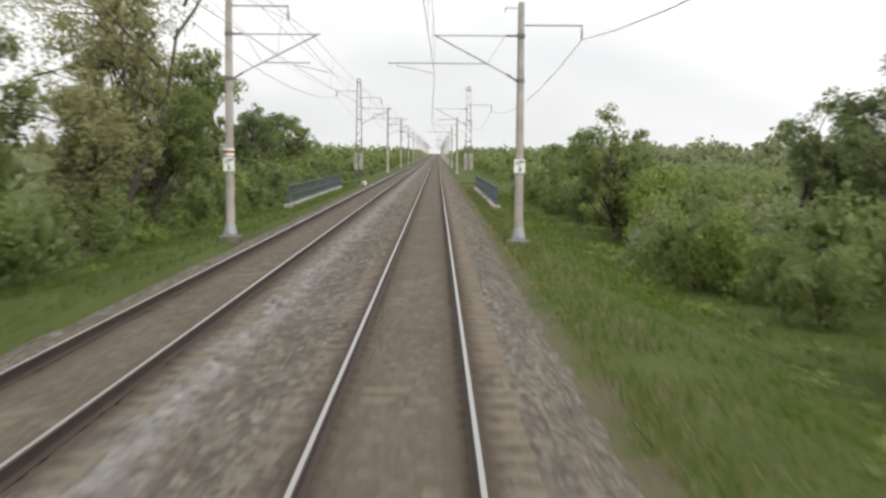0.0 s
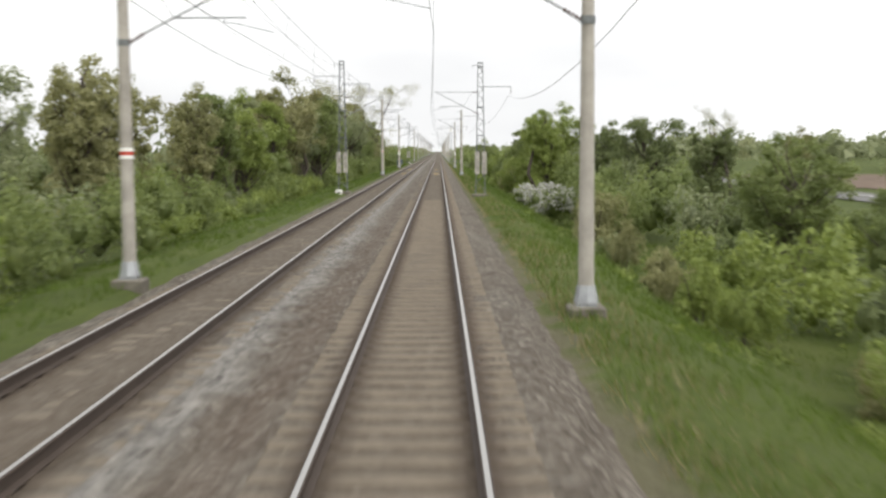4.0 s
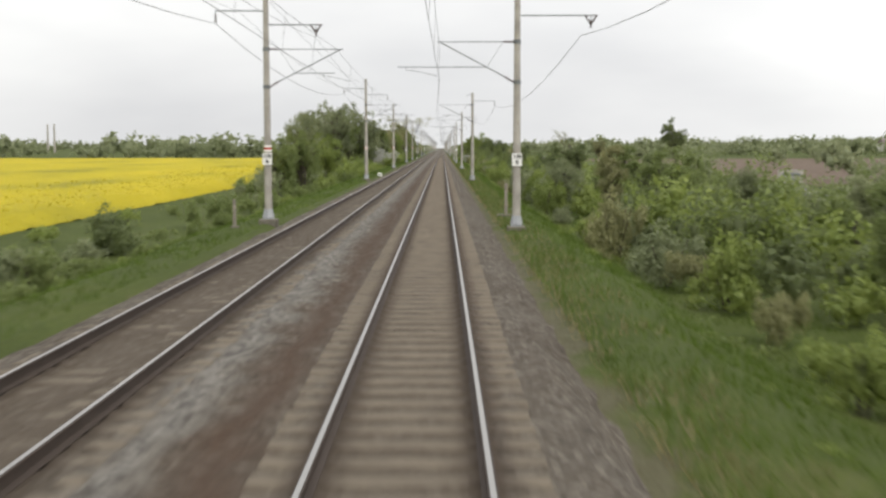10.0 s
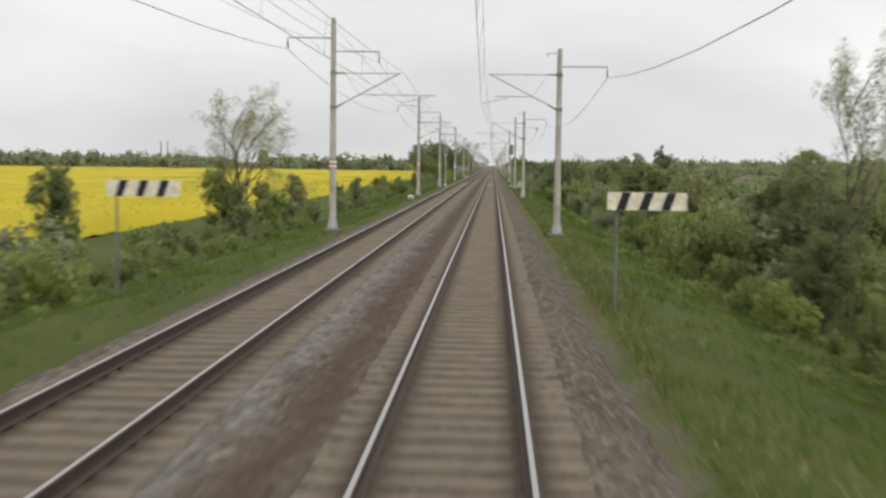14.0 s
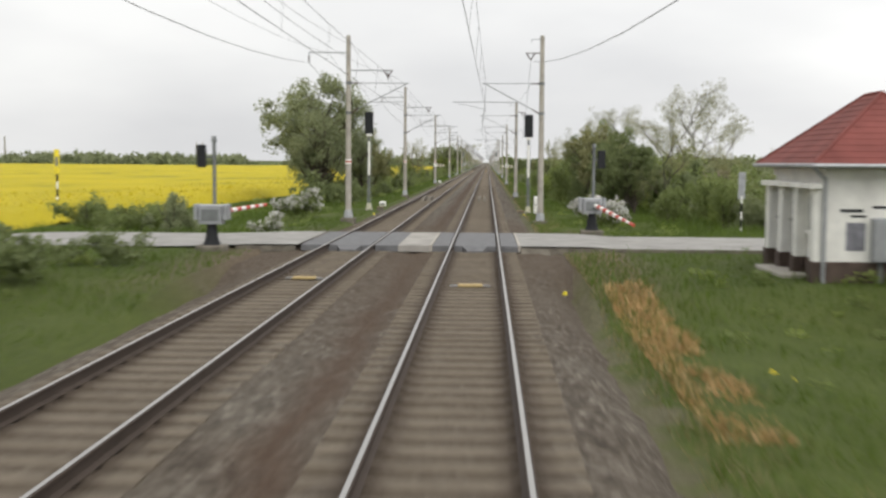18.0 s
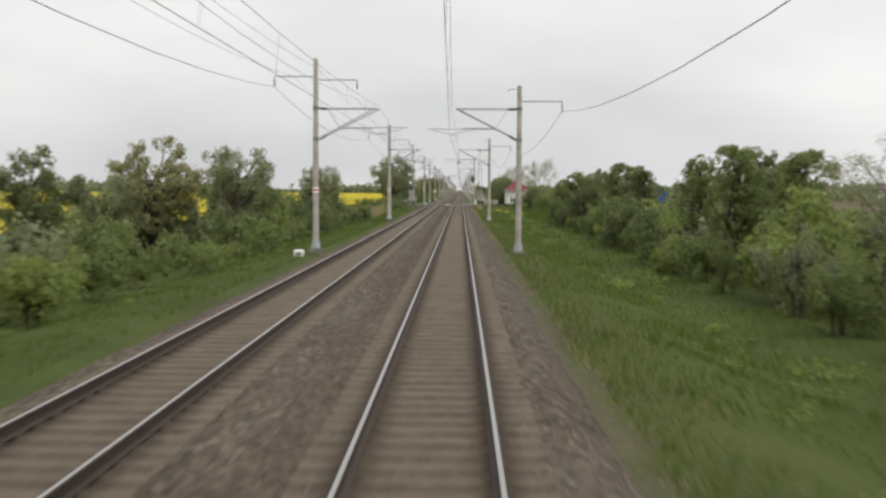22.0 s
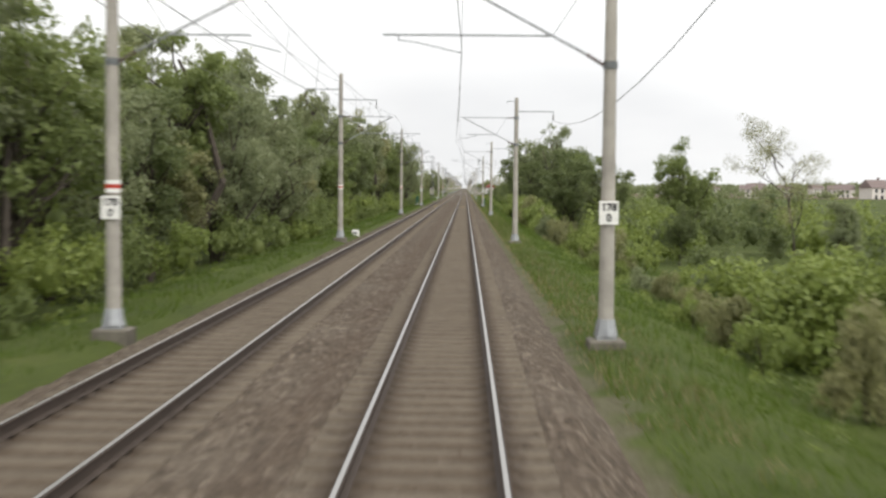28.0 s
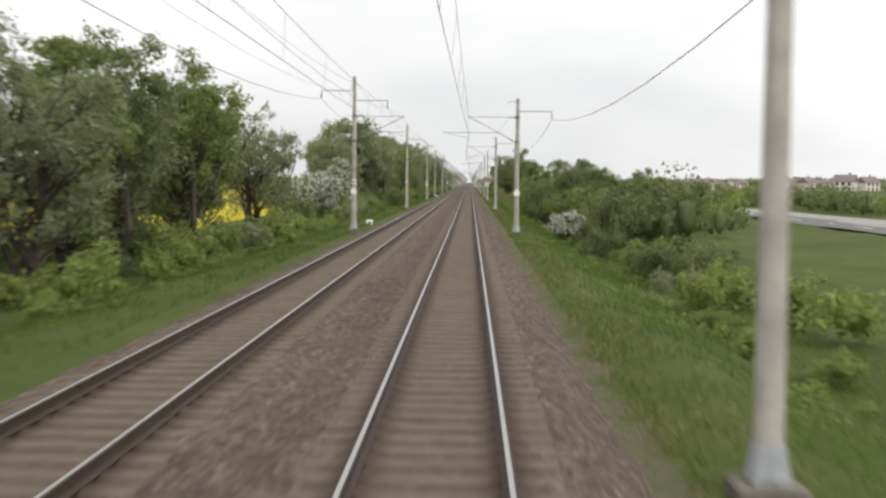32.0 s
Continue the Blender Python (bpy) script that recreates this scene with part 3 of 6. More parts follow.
def cantilever(root, side, reach, low):
    """Hinged bracket: top tube, diagonal and stay towards the track (side: -1 or 1), with brown insulators."""
    tip = side * reach
    part("top_tube", Geo().line([(side * 0.5, 0, TOP_TUBE), (tip + side * 0.08, 0, TOP_TUBE)], 0.02, 6), GALV, root)
    part("diagonal_tube", Geo().line([(side * 0.45, 0, low + 0.2), (tip, 0, TOP_TUBE)], 0.025, 6), GALV, root)
    for a, b in (((side * 0.12, 0, TOP_TUBE), (side * 0.5, 0, TOP_TUBE)), ((side * 0.12, 0, low), (side * 0.45, 0, low + 0.2))):
        g = Geo()
        insulator(g, a, b)
        part("insulator", g, CERAMIC, root, "dark ribbed ceramic insulator")
    mid = side * 1.08
    z = low + 0.2 + (TOP_TUBE - low - 0.2) * (1.08 - 0.45) / (reach - 0.45)
    part("stay_wire", Geo().line([(side * 0.5, 0, TOP_TUBE), (mid, 0, z)], 0.01, 4), GALV, root)
    return mid, z


def steady_arm(root, mid, z, side, push):
    """Level tube hung from the diagonal, and the curved arm that holds the contact wire."""
    if push:
        end = side * 4.25
        drop = [(end - side * 0.3, 0, z), (end - side * 0.3, 0, z - 0.1), (end - side * 0.6, 0, z - 0.13), (side * 2.78, 0, CONTACT + 0.02)]
    else:
        end = side * 2.62
        drop = [(side * 2.2, 0, z), (side * 2.12, 0, z - 0.1), (side * 2.4, 0, z - 0.12), (side * 3.2, 0, CONTACT + 0.02)]
    part("registration_tube", Geo().line([(mid, 0, z), (end, 0, z)], 0.019, 6), GALV, root)
    part("steady_arm", Geo().line(drop, 0.013, 5), GALV, root)


def side_arm(root, z, reach, bundle):
    g = Geo()
    g.line([(0, 0, z), (reach, 0, z)], 0.028, 6)
    g.cyl((reach, 0, z + 0.03), (reach, 0, z - 0.18), 0.02, 0.02, 6)
    part("feeder_arm", g, GALV, root)
    g = Geo()
    insulator(g, (reach, 0, z - 0.15), (reach, 0, z - 0.45), 0.055 if bundle else 0.04)
    part("insulator", g, CERAMIC, root, "dark hanging ceramic insulator")


def concrete_shaft(root, z0, z1):
    g = Geo()
    g.cyl((0, 0, z0), (0, 0, z1), 0.15, 0.1, 16)
    g.cyl((0, 0, z1), (0, 0, z1 + 0.03), 0.085, 0.07, 12)
    part("shaft", g, CONCRETE, root, "tapered round concrete pole")
    for z in (TOP_TUBE, 4.74):
        part("clamp", Geo().cyl((0, 0, z - 0.07), (0, 0, z + 0.07), 0.135, 0.135, 12), LATTICE, root)
    g = Geo()
    g.cyl((0, 0, z0 - 0.02), (0, 0, z0 + 0.05), 0.26, 0.26, 4)
    g.cyl((0, 0, z0 + 0.05), (0, 0, z0 + 0.36), 0.23, 0.165, 8)
    part("foot_collar", g, GALV, root, "galvanised steel pole foot")
    part("foundation", Geo().box(-0.34, 0.34, -0.34, 0.34, -0.95, z0 - 0.02, 0, 0.03), CONCRETE_DARK, root, "stained concrete footing")


def lattice_shaft(root, z1):
    def half(z):
        return 0.30 - 0.15 * (z + 0.4) / (z1 + 0.4)
    for sx in (-1, 1):
        for sy in (-1, 1):
            part("leg", Geo().cyl((sx * half(-0.4), sy * half(-0.4), -0.4), (sx * half(z1), sy * half(z1), z1), 0.032, 0.028, 4), LATTICE, root, "riveted angle-iron leg")
    z, k = -0.1, 0
    while z < z1 - 0.35:
        h = half(z)
        t = z + 2.0 * h * 0.85
        u = half(t)
        for a, b in (((-1, -1), (1, -1)), ((-1, 1), (1, 1)), ((-1, -1), (-1, 1)), ((1, -1), (1, 1))):
            p, q = (a, b) if k % 2 else (b, a)
            part("lacing_bar", Geo().cyl((p[0] * h, p[1] * h, z), (q[0] * u, q[1] * u, min(t, z1)), 0.014, 0.014, 4), LATTICE, root)
        z, k = t, k + 1
    for z in (1.6, 3.4, 5.2, z1 - 0.25, z1):
        h = half(z) + 0.03
        part("band", Geo().box(-h, h, -h, h, z - 0.03, z + 0.03), LATTICE, root)
    part("foundation", Geo().box(-0.55, 0.55, -0.5, 0.5, -1.0, -0.36, 0, 0.04), CONCRETE_DARK, root, "stained concrete footing")




def weight_stack(root, x, y, z0, count):
    """Tensioning weights: cast plates threaded on a rod."""
    stack = part("tension_weight", Geo().cyl((0, 0, -0.1), (0, 0, count * 0.142 + 1.3), 0.014, 0.014, 6), LATTICE, root, "stack of cast tensioning weights on a rod", (x, y, z0))
    me = Geo().box(-0.155, 0.155, -0.15, 0.15, 0.0, 0.128, 0, 0.015).mesh("weight_plate", WEIGHT)
    for k in range(count):
        part("weight_plate", me, [], stack, "", (0, 0, k * 0.142))


def make_mast(right, lattice, push, tall=False):
    label = ("riveted steel lattice mast with tensioning weights" if lattice else "grey concrete overhead-line mast with bracket arm")
    root = thing("lattice_mast" if lattice else "catenary_mast", label, "railway mast", (0, 0, -200), "overhead line masts")
    z1 = 8.4 if tall or not right else 7.2
    if lattice:
        lattice_shaft(root, 8.0 if right else 8.6)
        weight_stack(root, -0.22, -0.52, 0.95, 10)
        weight_stack(root, 0.22, -0.52, 0.95, 10)
    else:
        concrete_shaft(root, -0.36 if right else -0.28, z1)
    side = -1 if right else 1
    mid, z = cantilever(root, side, 2.85 if not push else 2.75, 4.74)
    steady_arm(root, mid, z, side, push)
    if right:
        z1 = 8.0 if lattice else z1
        part("bracket", Geo().line([(0, 0, z1 - 0.16), (-0.5, 0, z1 - 0.16), (-0.52, 0, z1 - 0.3)], 0.018, 5), GALV, root)
    else:
        side_arm(root, 7.6, -1.9, True)
        for z in ((2.28, 2.44) if not lattice else ()):
            part("band_mark", Geo().cyl((0, 0, z), (0, 0, z + 0.08), 0.148, 0.147, 16), WHITE, root, "painted white ring")
        if not lattice:
            part("band_mark", Geo().cyl((0, 0, 2.36), (0, 0, 2.44), 0.1478, 0.1472, 16), RED, root, "painted red ring")
    return root


KINDS = {(r, l, p, False): make_mast(r, l, p) for r in (True, False) for l in (True, False) for p in (True, False)}
KINDS.update({(True, False, p, True): make_mast(True, False, p, True) for p in (True, False)})
FORKS = (-607, -645, -345, -402)
LEFT_ARM = {-803: 7.45, -1124: 6.87, -645: 6.76, -607: 6.8, -402: 7.08, -345: 7.08, -174: 7.2}
MAST_Y = [98, 37, -19, -79, -131, -174, -231, -288, -345, -402, -442.5, -497, -553, -607, -645, -698, -749, -803, -859, -915, -970, -1028, -1068, -1124, -1179, -1235, -1290]
SHIFT, SHIFT_L, NEARER = {-231: -2.4, -1068: 0.4, -803: -0.1, -1235: 1.2, -19: -0.8, -288: 0, -131: -4, -79: -3, -345: -3}, {-79: 3, -19: -1.4, -1068: 0.5}, {-607: -0.35, -553: -0.2, -645: -0.1, -1235: 0.2}
LATTICE_Y = (98, -79, -698, -859)
MARKS = {37: ("179", "2"), -174: ("179", "0"), -345: ("178", "8"), -553: ("178", "6"), -698: ("178", "4"), -915: ("178", "2"), -1068: ("178", "0")}
masts = [155 + 56 * k for k in range(14)][::-1] + MAST_Y
# where the bracket of the near track pushes the wire away; the far track's is the other way about
PUSH = [bool((k + (k >= 17)) % 2) for k in range(len(masts))]
for k, y in enumerate(masts):
    for right, x in ((True, RX), (False, LX)):
        ob = copy_thing(KINDS[(right, y in LATTICE_Y, PUSH[k] == right, right and y in FORKS and y != -607)], pose(x + (NEARER.get(y, 0) if right else 0), y + (SHIFT if right else SHIFT_L).get(y, 0), 0, 0, 0, RNG.uniform(-0.4, 0.4)))
        reach, arm_z = ((2.6 if y > -500 else 1.95, 7.08) if y in FORKS else (1.95, 6.5)) if right else (1.9, LEFT_ARM.get(y, 7.05))
        if not (right and y in FORKS and y < -500):
            side_arm(ob, arm_z, reach, False)
        if y in MARKS:
            gap, up, aside = (-0.3, 1.4, -0.2) if y in LATTICE_Y else (-0.165, 0.0, 0.0)
            sign = part("kilometre_plate", Geo().box(-0.18, 0.18, gap - 0.012, gap + 0.012, 1.78, 2.22, 0, 0.004), WHITE, ob, "white kilometre plate with black figures", (aside, 0, up))
            words = MARKS[y]
            plate_text(words[0], 0.19, (0, gap - 0.02, 2.1), sign, BLACK)
            plate_text(words[1], 0.19, (0, gap - 0.02, 1.9), sign, BLACK)
        if y == -1179:
            part("triangle_plate", Geo().add([(dx, -0.165 + t, z) for t in (0.0, 0.012) for dx, z in ((-0.16, 1.68), (0.16, 1.68), (0.16, 1.88), (0, 2.12), (-0.16, 1.88))],
                                             [(0, 1, 2, 3, 4), (9, 8, 7, 6, 5)] + [(a, a + 5, (a + 1) % 5 + 5, (a + 1) % 5) for a in range(5)]), WHITE, ob, "white gable-shaped plate")
        if y in (-749, -803):
            # section overlap: a second bracket beside the first
            had = set(ob.children)
            side = -1 if right else 1
            mid, z = cantilever(ob, side, 2.85, 4.74)
            steady_arm(ob, mid, z, side, PUSH[k] != right)
            for o in set(ob.children) - had:
                o.location.y += 0.75
        if y in FORKS:
            # double insulator in a V, in place of a single hanging one
            c, z = (reach, arm_z) if not right or y > -500 else (0.55, 6.43) if y == -607 else (-0.55, 7.6)
            fork = Geo()
            for s in (-0.2, 0.2):
                insulator(fork, (c + s, 0, z), (c, 0, z - 0.32), 0.045)
            fork.cyl((c - 0.24, 0, z), (c + 0.24, 0, z), 0.02, 0.02, 6)
            if right and y < -500:
                fork.cyl((0, 0, z), (math.copysign(abs(c) - 0.24, c), 0, z), 0.025, 0.025, 6)
            part("fork_insulator", fork, CERAMIC, ob, "dark V-shaped pair of insulators")
for place in ((LX, -19.3, 0), (LX + 0.02, -748.1, 0)):
    twin = thing("catenary_mast", "second grey concrete pole standing close beside a mast", "railway mast", place, "overhead line masts")
    g = Geo().cyl((0, 0, -0.28), (0, 0, 8.4), 0.15, 0.1, 16)
    part("shaft", g, CONCRETE, twin, "tapered round concrete pole")
    part("foot_collar", Geo().cyl((0, 0, -0.9), (0, 0, -0.23), 0.25, 0.25, 4).cyl((0, 0, -0.23), (0, 0, 0.08), 0.23, 0.165, 8), GALV, twin, "galvanised steel pole foot")
    for z, h, m in ((2.28, 0.08, WHITE), (2.36, 0.08, RED), (2.44, 0.08, WHITE)):
        part("band_mark", Geo().cyl((0, 0, z), (0, 0, z + h), 0.148, 0.147, 16), m, twin, "painted ring")
for ob in KINDS.values():
    for o in (*ob.children_recursive, ob):
        bpy.data.objects.remove(o)

# ---- wires ----
SPANS = sorted(masts)


def sagging(name, label, ends, sag, r, steps=8):
    """One wire strung from mast to mast. ends: place of the wire at each mast."""
    g = Geo()
    for (xa, ya, za), (xb, yb, zb) in zip(ends, ends[1:]):
        pts = []
        for k in range(steps + 1):
            u = k / steps
            pts.append((xa + (xb - xa) * u, ya + (yb - ya) * u, za + (zb - za) * u - 4 * sag * u * (1 - u)))
        g.line(pts, r, 4)
    return part(name, g, WIRE, None, label)


for centre, flip in ((0.0, 0), (-3.68, 1)):
    cat = thing("catenary", "overhead contact line with droppers between masts", "overhead line", (0, 0, 0), "catenaries above the tracks")
    stag = [centre + (0.24 if PUSH[k] != bool(flip) else -0.2) for k in range(len(masts))][::-1]
    messenger = [(x * 0.7 + centre * 0.3 + 0.08, y, TOP_TUBE + 0.05) for x, y in zip(stag, SPANS)]
    contact = [(x, y, CONTACT) for x, y in zip(stag, SPANS)]
    for nm, ends, sag, r in (("messenger_wire", messenger, 0.42, 0.006), ("contact_wire", contact, 0.02, 0.007)):
        sagging(nm, "", ends, sag, r).parent = cat
    drops = Geo()
    for a, b, c, d in zip(messenger, messenger[1:], contact, contact[1:]):
        if a[1] > 120:
            continue
        for k in range(1, 8):
            u = k / 8
            z = a[2] - 4 * 0.42 * u * (1 - u)
            drops.cyl((a[0] + (b[0] - a[0]) * u, a[1] + (b[1] - a[1]) * u, z), (c[0] + (d[0] - c[0]) * u, c[1] + (d[1] - c[1]) * u, CONTACT), 0.004, 0.004, 3)
    tagged(part("droppers", drops, WIRE, cat), kind="stuff")
HELD = {-345: (2.6, 6.66), -402: (2.6, 6.66), -607: (0.2, 6.05), -645: (-0.65, 7.2)}
ends = [(RX + HELD.get(y, (1.95, 6.05))[0], y, HELD.get(y, (1.95, 6.05))[1]) for y in SPANS]
tagged(sagging("feeder_cable", "dark aluminium cable sagging between mast arms", ends, 1.0, 0.011), category="cable", group="cables along the line")
for nm, x, z, sag, r in (("feeder_cable", LX - 1.9, 7.12, 0.95, 0.012), ("feeder_cable", LX - 1.0, 7.58, 0.8, 0.006),
                         ("feeder_cable", LX + 1.9, 6.6, 0.8, 0.006), ("earth_wire", LX + 0.14, 7.95, 0.6, 0.006)):
    tagged(sagging(nm, "dark aluminium cable sagging between mast arms", [(x, y, z) for y in SPANS], sag, r), category="cable", group="cables along the line")

# ---- foliage ----


def leaf_cloud(rng, lobes, count, size, drop=0.0, spread=0.42):
    """Leaves on a crown of lobes (x, y, z, r), mostly facing outwards."""
    lobes = np.array(lobes)
    w = lobes[:, 3] ** 2
    pick = rng.choice(len(lobes), count, p=w / w.sum())
    d = rng.normal(size=(count, 3))
    d[:, 2] += 0.25
    d /= np.linalg.norm(d, axis=1)[:, None]
    rad = lobes[pick, 3] * (0.5 + 0.62 * rng.random(count) ** 0.6)
    c = lobes[pick, :3] + d * rad[:, None] * np.array([1, 1, 0.9])
    c[:, 2] -= drop * rng.random(count) * rad
    nrm = d + rng.normal(0, spread, (count, 3))
    nrm /= np.linalg.norm(nrm, axis=1)[:, None]
    u = np.cross(nrm, rng.normal(size=(count, 3)))
    u /= np.linalg.norm(u, axis=1)[:, None]
    t = np.cross(nrm, u)
    s = size * rng.uniform(0.6, 1.4, count)[:, None]
    v = np.stack([c - u * s * 0.6 - t * s * 0.4, c + u * s * 0.6 - t * s * 0.4, c + t * s], 1).reshape(-1, 3)
    return v, np.arange(count * 3).reshape(-1, 3)


def clumped(rng, lobes, each, low, high):
    """Small clumps of foliage spread over the surface of every lobe."""
    out = []
    for x, y, z, r in lobes:
        for k in range(each):
            d = rng.normal(size=3)
            d[2] += 0.3
            d /= np.linalg.norm(d)
            q = r * rng.uniform(0.55, 1.0)
            out.append((x + d[0] * q, y + d[1] * q, z + d[2] * q * 0.9, r * rng.uniform(low, high)))
    return out


def core_blobs(lobes, shrink=0.78):
    """Rough inner masses that keep a crown from being seen through."""
    g = Geo()
    for x, y, z, r in lobes:
        r *= shrink
        wob = np.random.default_rng(int(1e4 * abs(x + 3 * y + 7 * z)) % 9999).uniform(0.75, 1.2, 16)
        v = [(x, y, z + r * 0.9), (x, y, z - r * 0.9)]
        for a, h in ((0.0, 0.45), (0.45, -0.4)):
            v += [(x + r * 0.86 * math.cos(a + k * math.tau / 6), y + r * 0.86 * math.sin(a + k * math.tau / 6), z + h * r) for k in range(6)]
        v = [(x + (p[0] - x) * w, y + (p[1] - y) * w, z + (p[2] - z) * w) for p, w in zip(v, wob)]
        f = [(0, 2 + k, 2 + (k + 1) % 6, 2 + (k + 1) % 6) for k in range(6)]
        f += [(2 + k, 8 + k, 8 + (k + 1) % 6, 2 + (k + 1) % 6) for k in range(6)]
        f += [(8 + k, 1, 8 + (k + 1) % 6, 8 + (k + 1) % 6) for k in range(6)]
        g.add(v, f)
    return np.array(g.v), [q if len(set(q)) == 4 else (q[0], q[1], q[2]) for q in g.f]


def shrub_proto(seed, count, size, core=True, fine=False):
    """A shrub about 1 high and 2 across, on the ground at 0: domed clumps with loose shoots above."""
    rng = np.random.default_rng(seed)
    lobes = []
    for k in range(rng.integers(8, 13)):
        a, q = rng.uniform(0, math.tau), rng.uniform(0.1, 0.72) ** 0.8
        r = rng.uniform(0.18, 0.36)
        lobes.append((q * math.cos(a), q * math.sin(a), min(rng.uniform(0.2, 0.8) * (1.12 - 0.5 * q), 0.97 - r * 0.75), r))
    lobes.append((0, 0, 0.4, 0.46))
    crown = clumped(rng, lobes, 7, 0.3, 0.55) if fine else lobes
    v, f = leaf_cloud(rng, crown, count, size)
    v2, f2 = leaf_cloud(rng, [(x, y, z, r * 0.74) for x, y, z, r in lobes], max(30, count // 4), size * 1.15)
    v, f = np.concatenate([v, v2]), np.concatenate([f, f2 + len(v)])
    # loose shoots stick out of the outline
    k = rng.integers(0, len(f), count // 25 if count > 200 else 0)
    for i in k:
        v[f[i]] += np.array([0, 0, rng.uniform(0.02, 0.09)])
    if not core:
        return v, np.empty((0, 3), int), f
    cv, cf = core_blobs(lobes[:5] + lobes[-1:], 0.46)
    tri = np.array([(q[0], q[1], q[2], q[2]) if len(q) == 3 else q for q in cf])
    return np.concatenate([cv, v]), np.concatenate([split_tri(tri), np.empty((0, 3), int)]), f + len(cv)


def split_tri(q):
    a, b = q[:, [0, 1, 2]], q[:, [0, 2, 3]]
    b = b[(b[:, 0] != b[:, 1]) & (b[:, 1] != b[:, 2])]
    return np.concatenate([a, b])


def as_triangles(tri, leaves):
    return np.concatenate([tri, leaves])


SHRUBS = [shrub_proto(40 + k, 950, 0.056, True, True) for k in range(6)]
RICH = [shrub_proto(40 + k, 1500, 0.05, True, True) for k in range(6)]
MEDIUM = [shrub_proto(50 + k, 480, 0.084, True, True) for k in range(5)]
HERB = [shrub_proto(70 + k, 64, 0.14, False) for k in range(4)]
DISTANT = [shrub_proto(80 + k, 60, 0.17) for k in range(3)]
COARSE = [shrub_proto(60 + k, 110, 0.135) for k in range(3)]


def stem_geo(seed):
    rng, g = np.random.default_rng(seed), Geo()
    for k in range(6):
        a, q = rng.uniform(0, math.tau), rng.uniform(0.2, 0.55)
        m = (q * 0.4 * math.cos(a), q * 0.4 * math.sin(a), 0.3)
        g.cyl((0.08 * math.cos(a), 0.08 * math.sin(a), -0.12), m, 0.022, 0.016, 5).cyl(m, (q * math.cos(a), q * math.sin(a), 0.72), 0.016, 0.007, 5)
    return g


BUSHES = []
for k in range(7):
    _v, _t, _q = shrub_proto(140 + k, 2500, 0.04, True, True)
    BUSHES.append((np_mesh("foliage", _v, np.concatenate([_t, _q]), LEAF[0], smooth=True), stem_geo(k).mesh("stems", BARK)))


def bush(x, y, w, h, tone, label="leafy green bush on the railway embankment", name="bush"):
    """A bush of its own: foliage and stems. w: half width."""
    foliage, stems = BUSHES[RNG.integers(len(BUSHES))]
    ob = thing(name, label, "bush", (x, y, float(land(x, y)) - 0.05), "bushes on the embankment")
    ob.rotation_euler = (0, 0, RNG.uniform(0, math.tau))
    ob.scale = (w, w * RNG.uniform(0.85, 1.15), h)
    crown = part("foliage", foliage, [], ob)
    crown.material_slots[0].link = "OBJECT"
    crown.material_slots[0].material = LEAF[tone]
    part("stem", stems, [], ob, "grey-brown stems")


def belt(name, label, spots, mat_, coarse=0):
    """Uncountable scrub in one mesh. spots: rows of x, y, ground z, half width, height."""
    vs, fs, o = [], [], 0
    protos = (SHRUBS, MEDIUM, COARSE, HERB, DISTANT)[coarse]
    for x, y, z, w, h in spots:
        kinds = RICH if coarse == 0 and h > 2.2 else protos
        v, tri, quads = kinds[RNG.integers(len(kinds))]
        a = RNG.uniform(0, math.tau)
        ca, sa = math.cos(a), math.sin(a)
        v = v.copy()
        lim = min(w, h, 1.8 if coarse < 2 else 9.0)
        leaf = v[quads]
        mid = leaf.mean(1, keepdims=True)
        v[quads] = mid + (leaf - mid) * np.array([lim / w, lim / w, lim / h])
        p = np.stack([(v[:, 0] * ca - v[:, 1] * sa) * w + x, (v[:, 0] * sa + v[:, 1] * ca) * w + y, v[:, 2] * h + z - 0.05], 1)
        vs.append(p)
        fs.append(as_triangles(tri, quads) + o)
        o += len(v)
    if vs:
        ob = new(name, np_mesh(name, np.concatenate(vs), np.concatenate(fs), mat_, smooth=True))
        tagged(ob, label, "shrubs", kind="stuff")


# stretches of scrub: y from, y to, inner edge, outer edge, height, spacing, leaf colour
LEFT_1 = [(112, 60, -9.5, -16, 3.6, 2.3, 0), (60, -62, -9.2, -14, 3.3, 2.2, 1), (-60, -125, -9.0, -13, 2.9, 2.3, 1), (-125, -180, -9.0, -14, 3.4, 2.3, 1), (-180, -245, -9.3, -14, 2.7, 2.4, 2),
          (-245, -300, -10, -16, 2.3, 2.6, 1), (-300, -385, -9.5, -15, 1.25, 2.6, 1), (-385, -430, -10.5, -15, 1.0, 4.5, 2), (-430, -500, -9.8, -14, 2.0, 2.7, 0), (-500, -560, -9.6, -15, 1.9, 2.6, 1)]
LEFT_2 = [(-560, -618, -9.6, -15, 2.5, 2.4, 0), (-620, -652, -13, -17, 0.8, 4.0, 2), (-672, -697, -10.6, -16, 1.2, 2.6, 1), (-697, -735, -11.0, -16, 0.9, 3.2, 4), (-735, -800, -9.8, -16, 3.1, 2.2, 0), (-800, -850, -10, -15, 2.3, 2.3, 1),
          (-850, -900, -10.5, -15, 2.4, 2.5, 0), (-905, -965, -9.3, -13, 3.2, 2.3, 1), (-965, -1065, -9.2, -13, 3.4, 2.3, 1), (-1065, -1136, -9.4, -14, 3.8, 2.3, 0), (-1136, -1290, -9.4, -13, 2.3, 2.3, 2)]
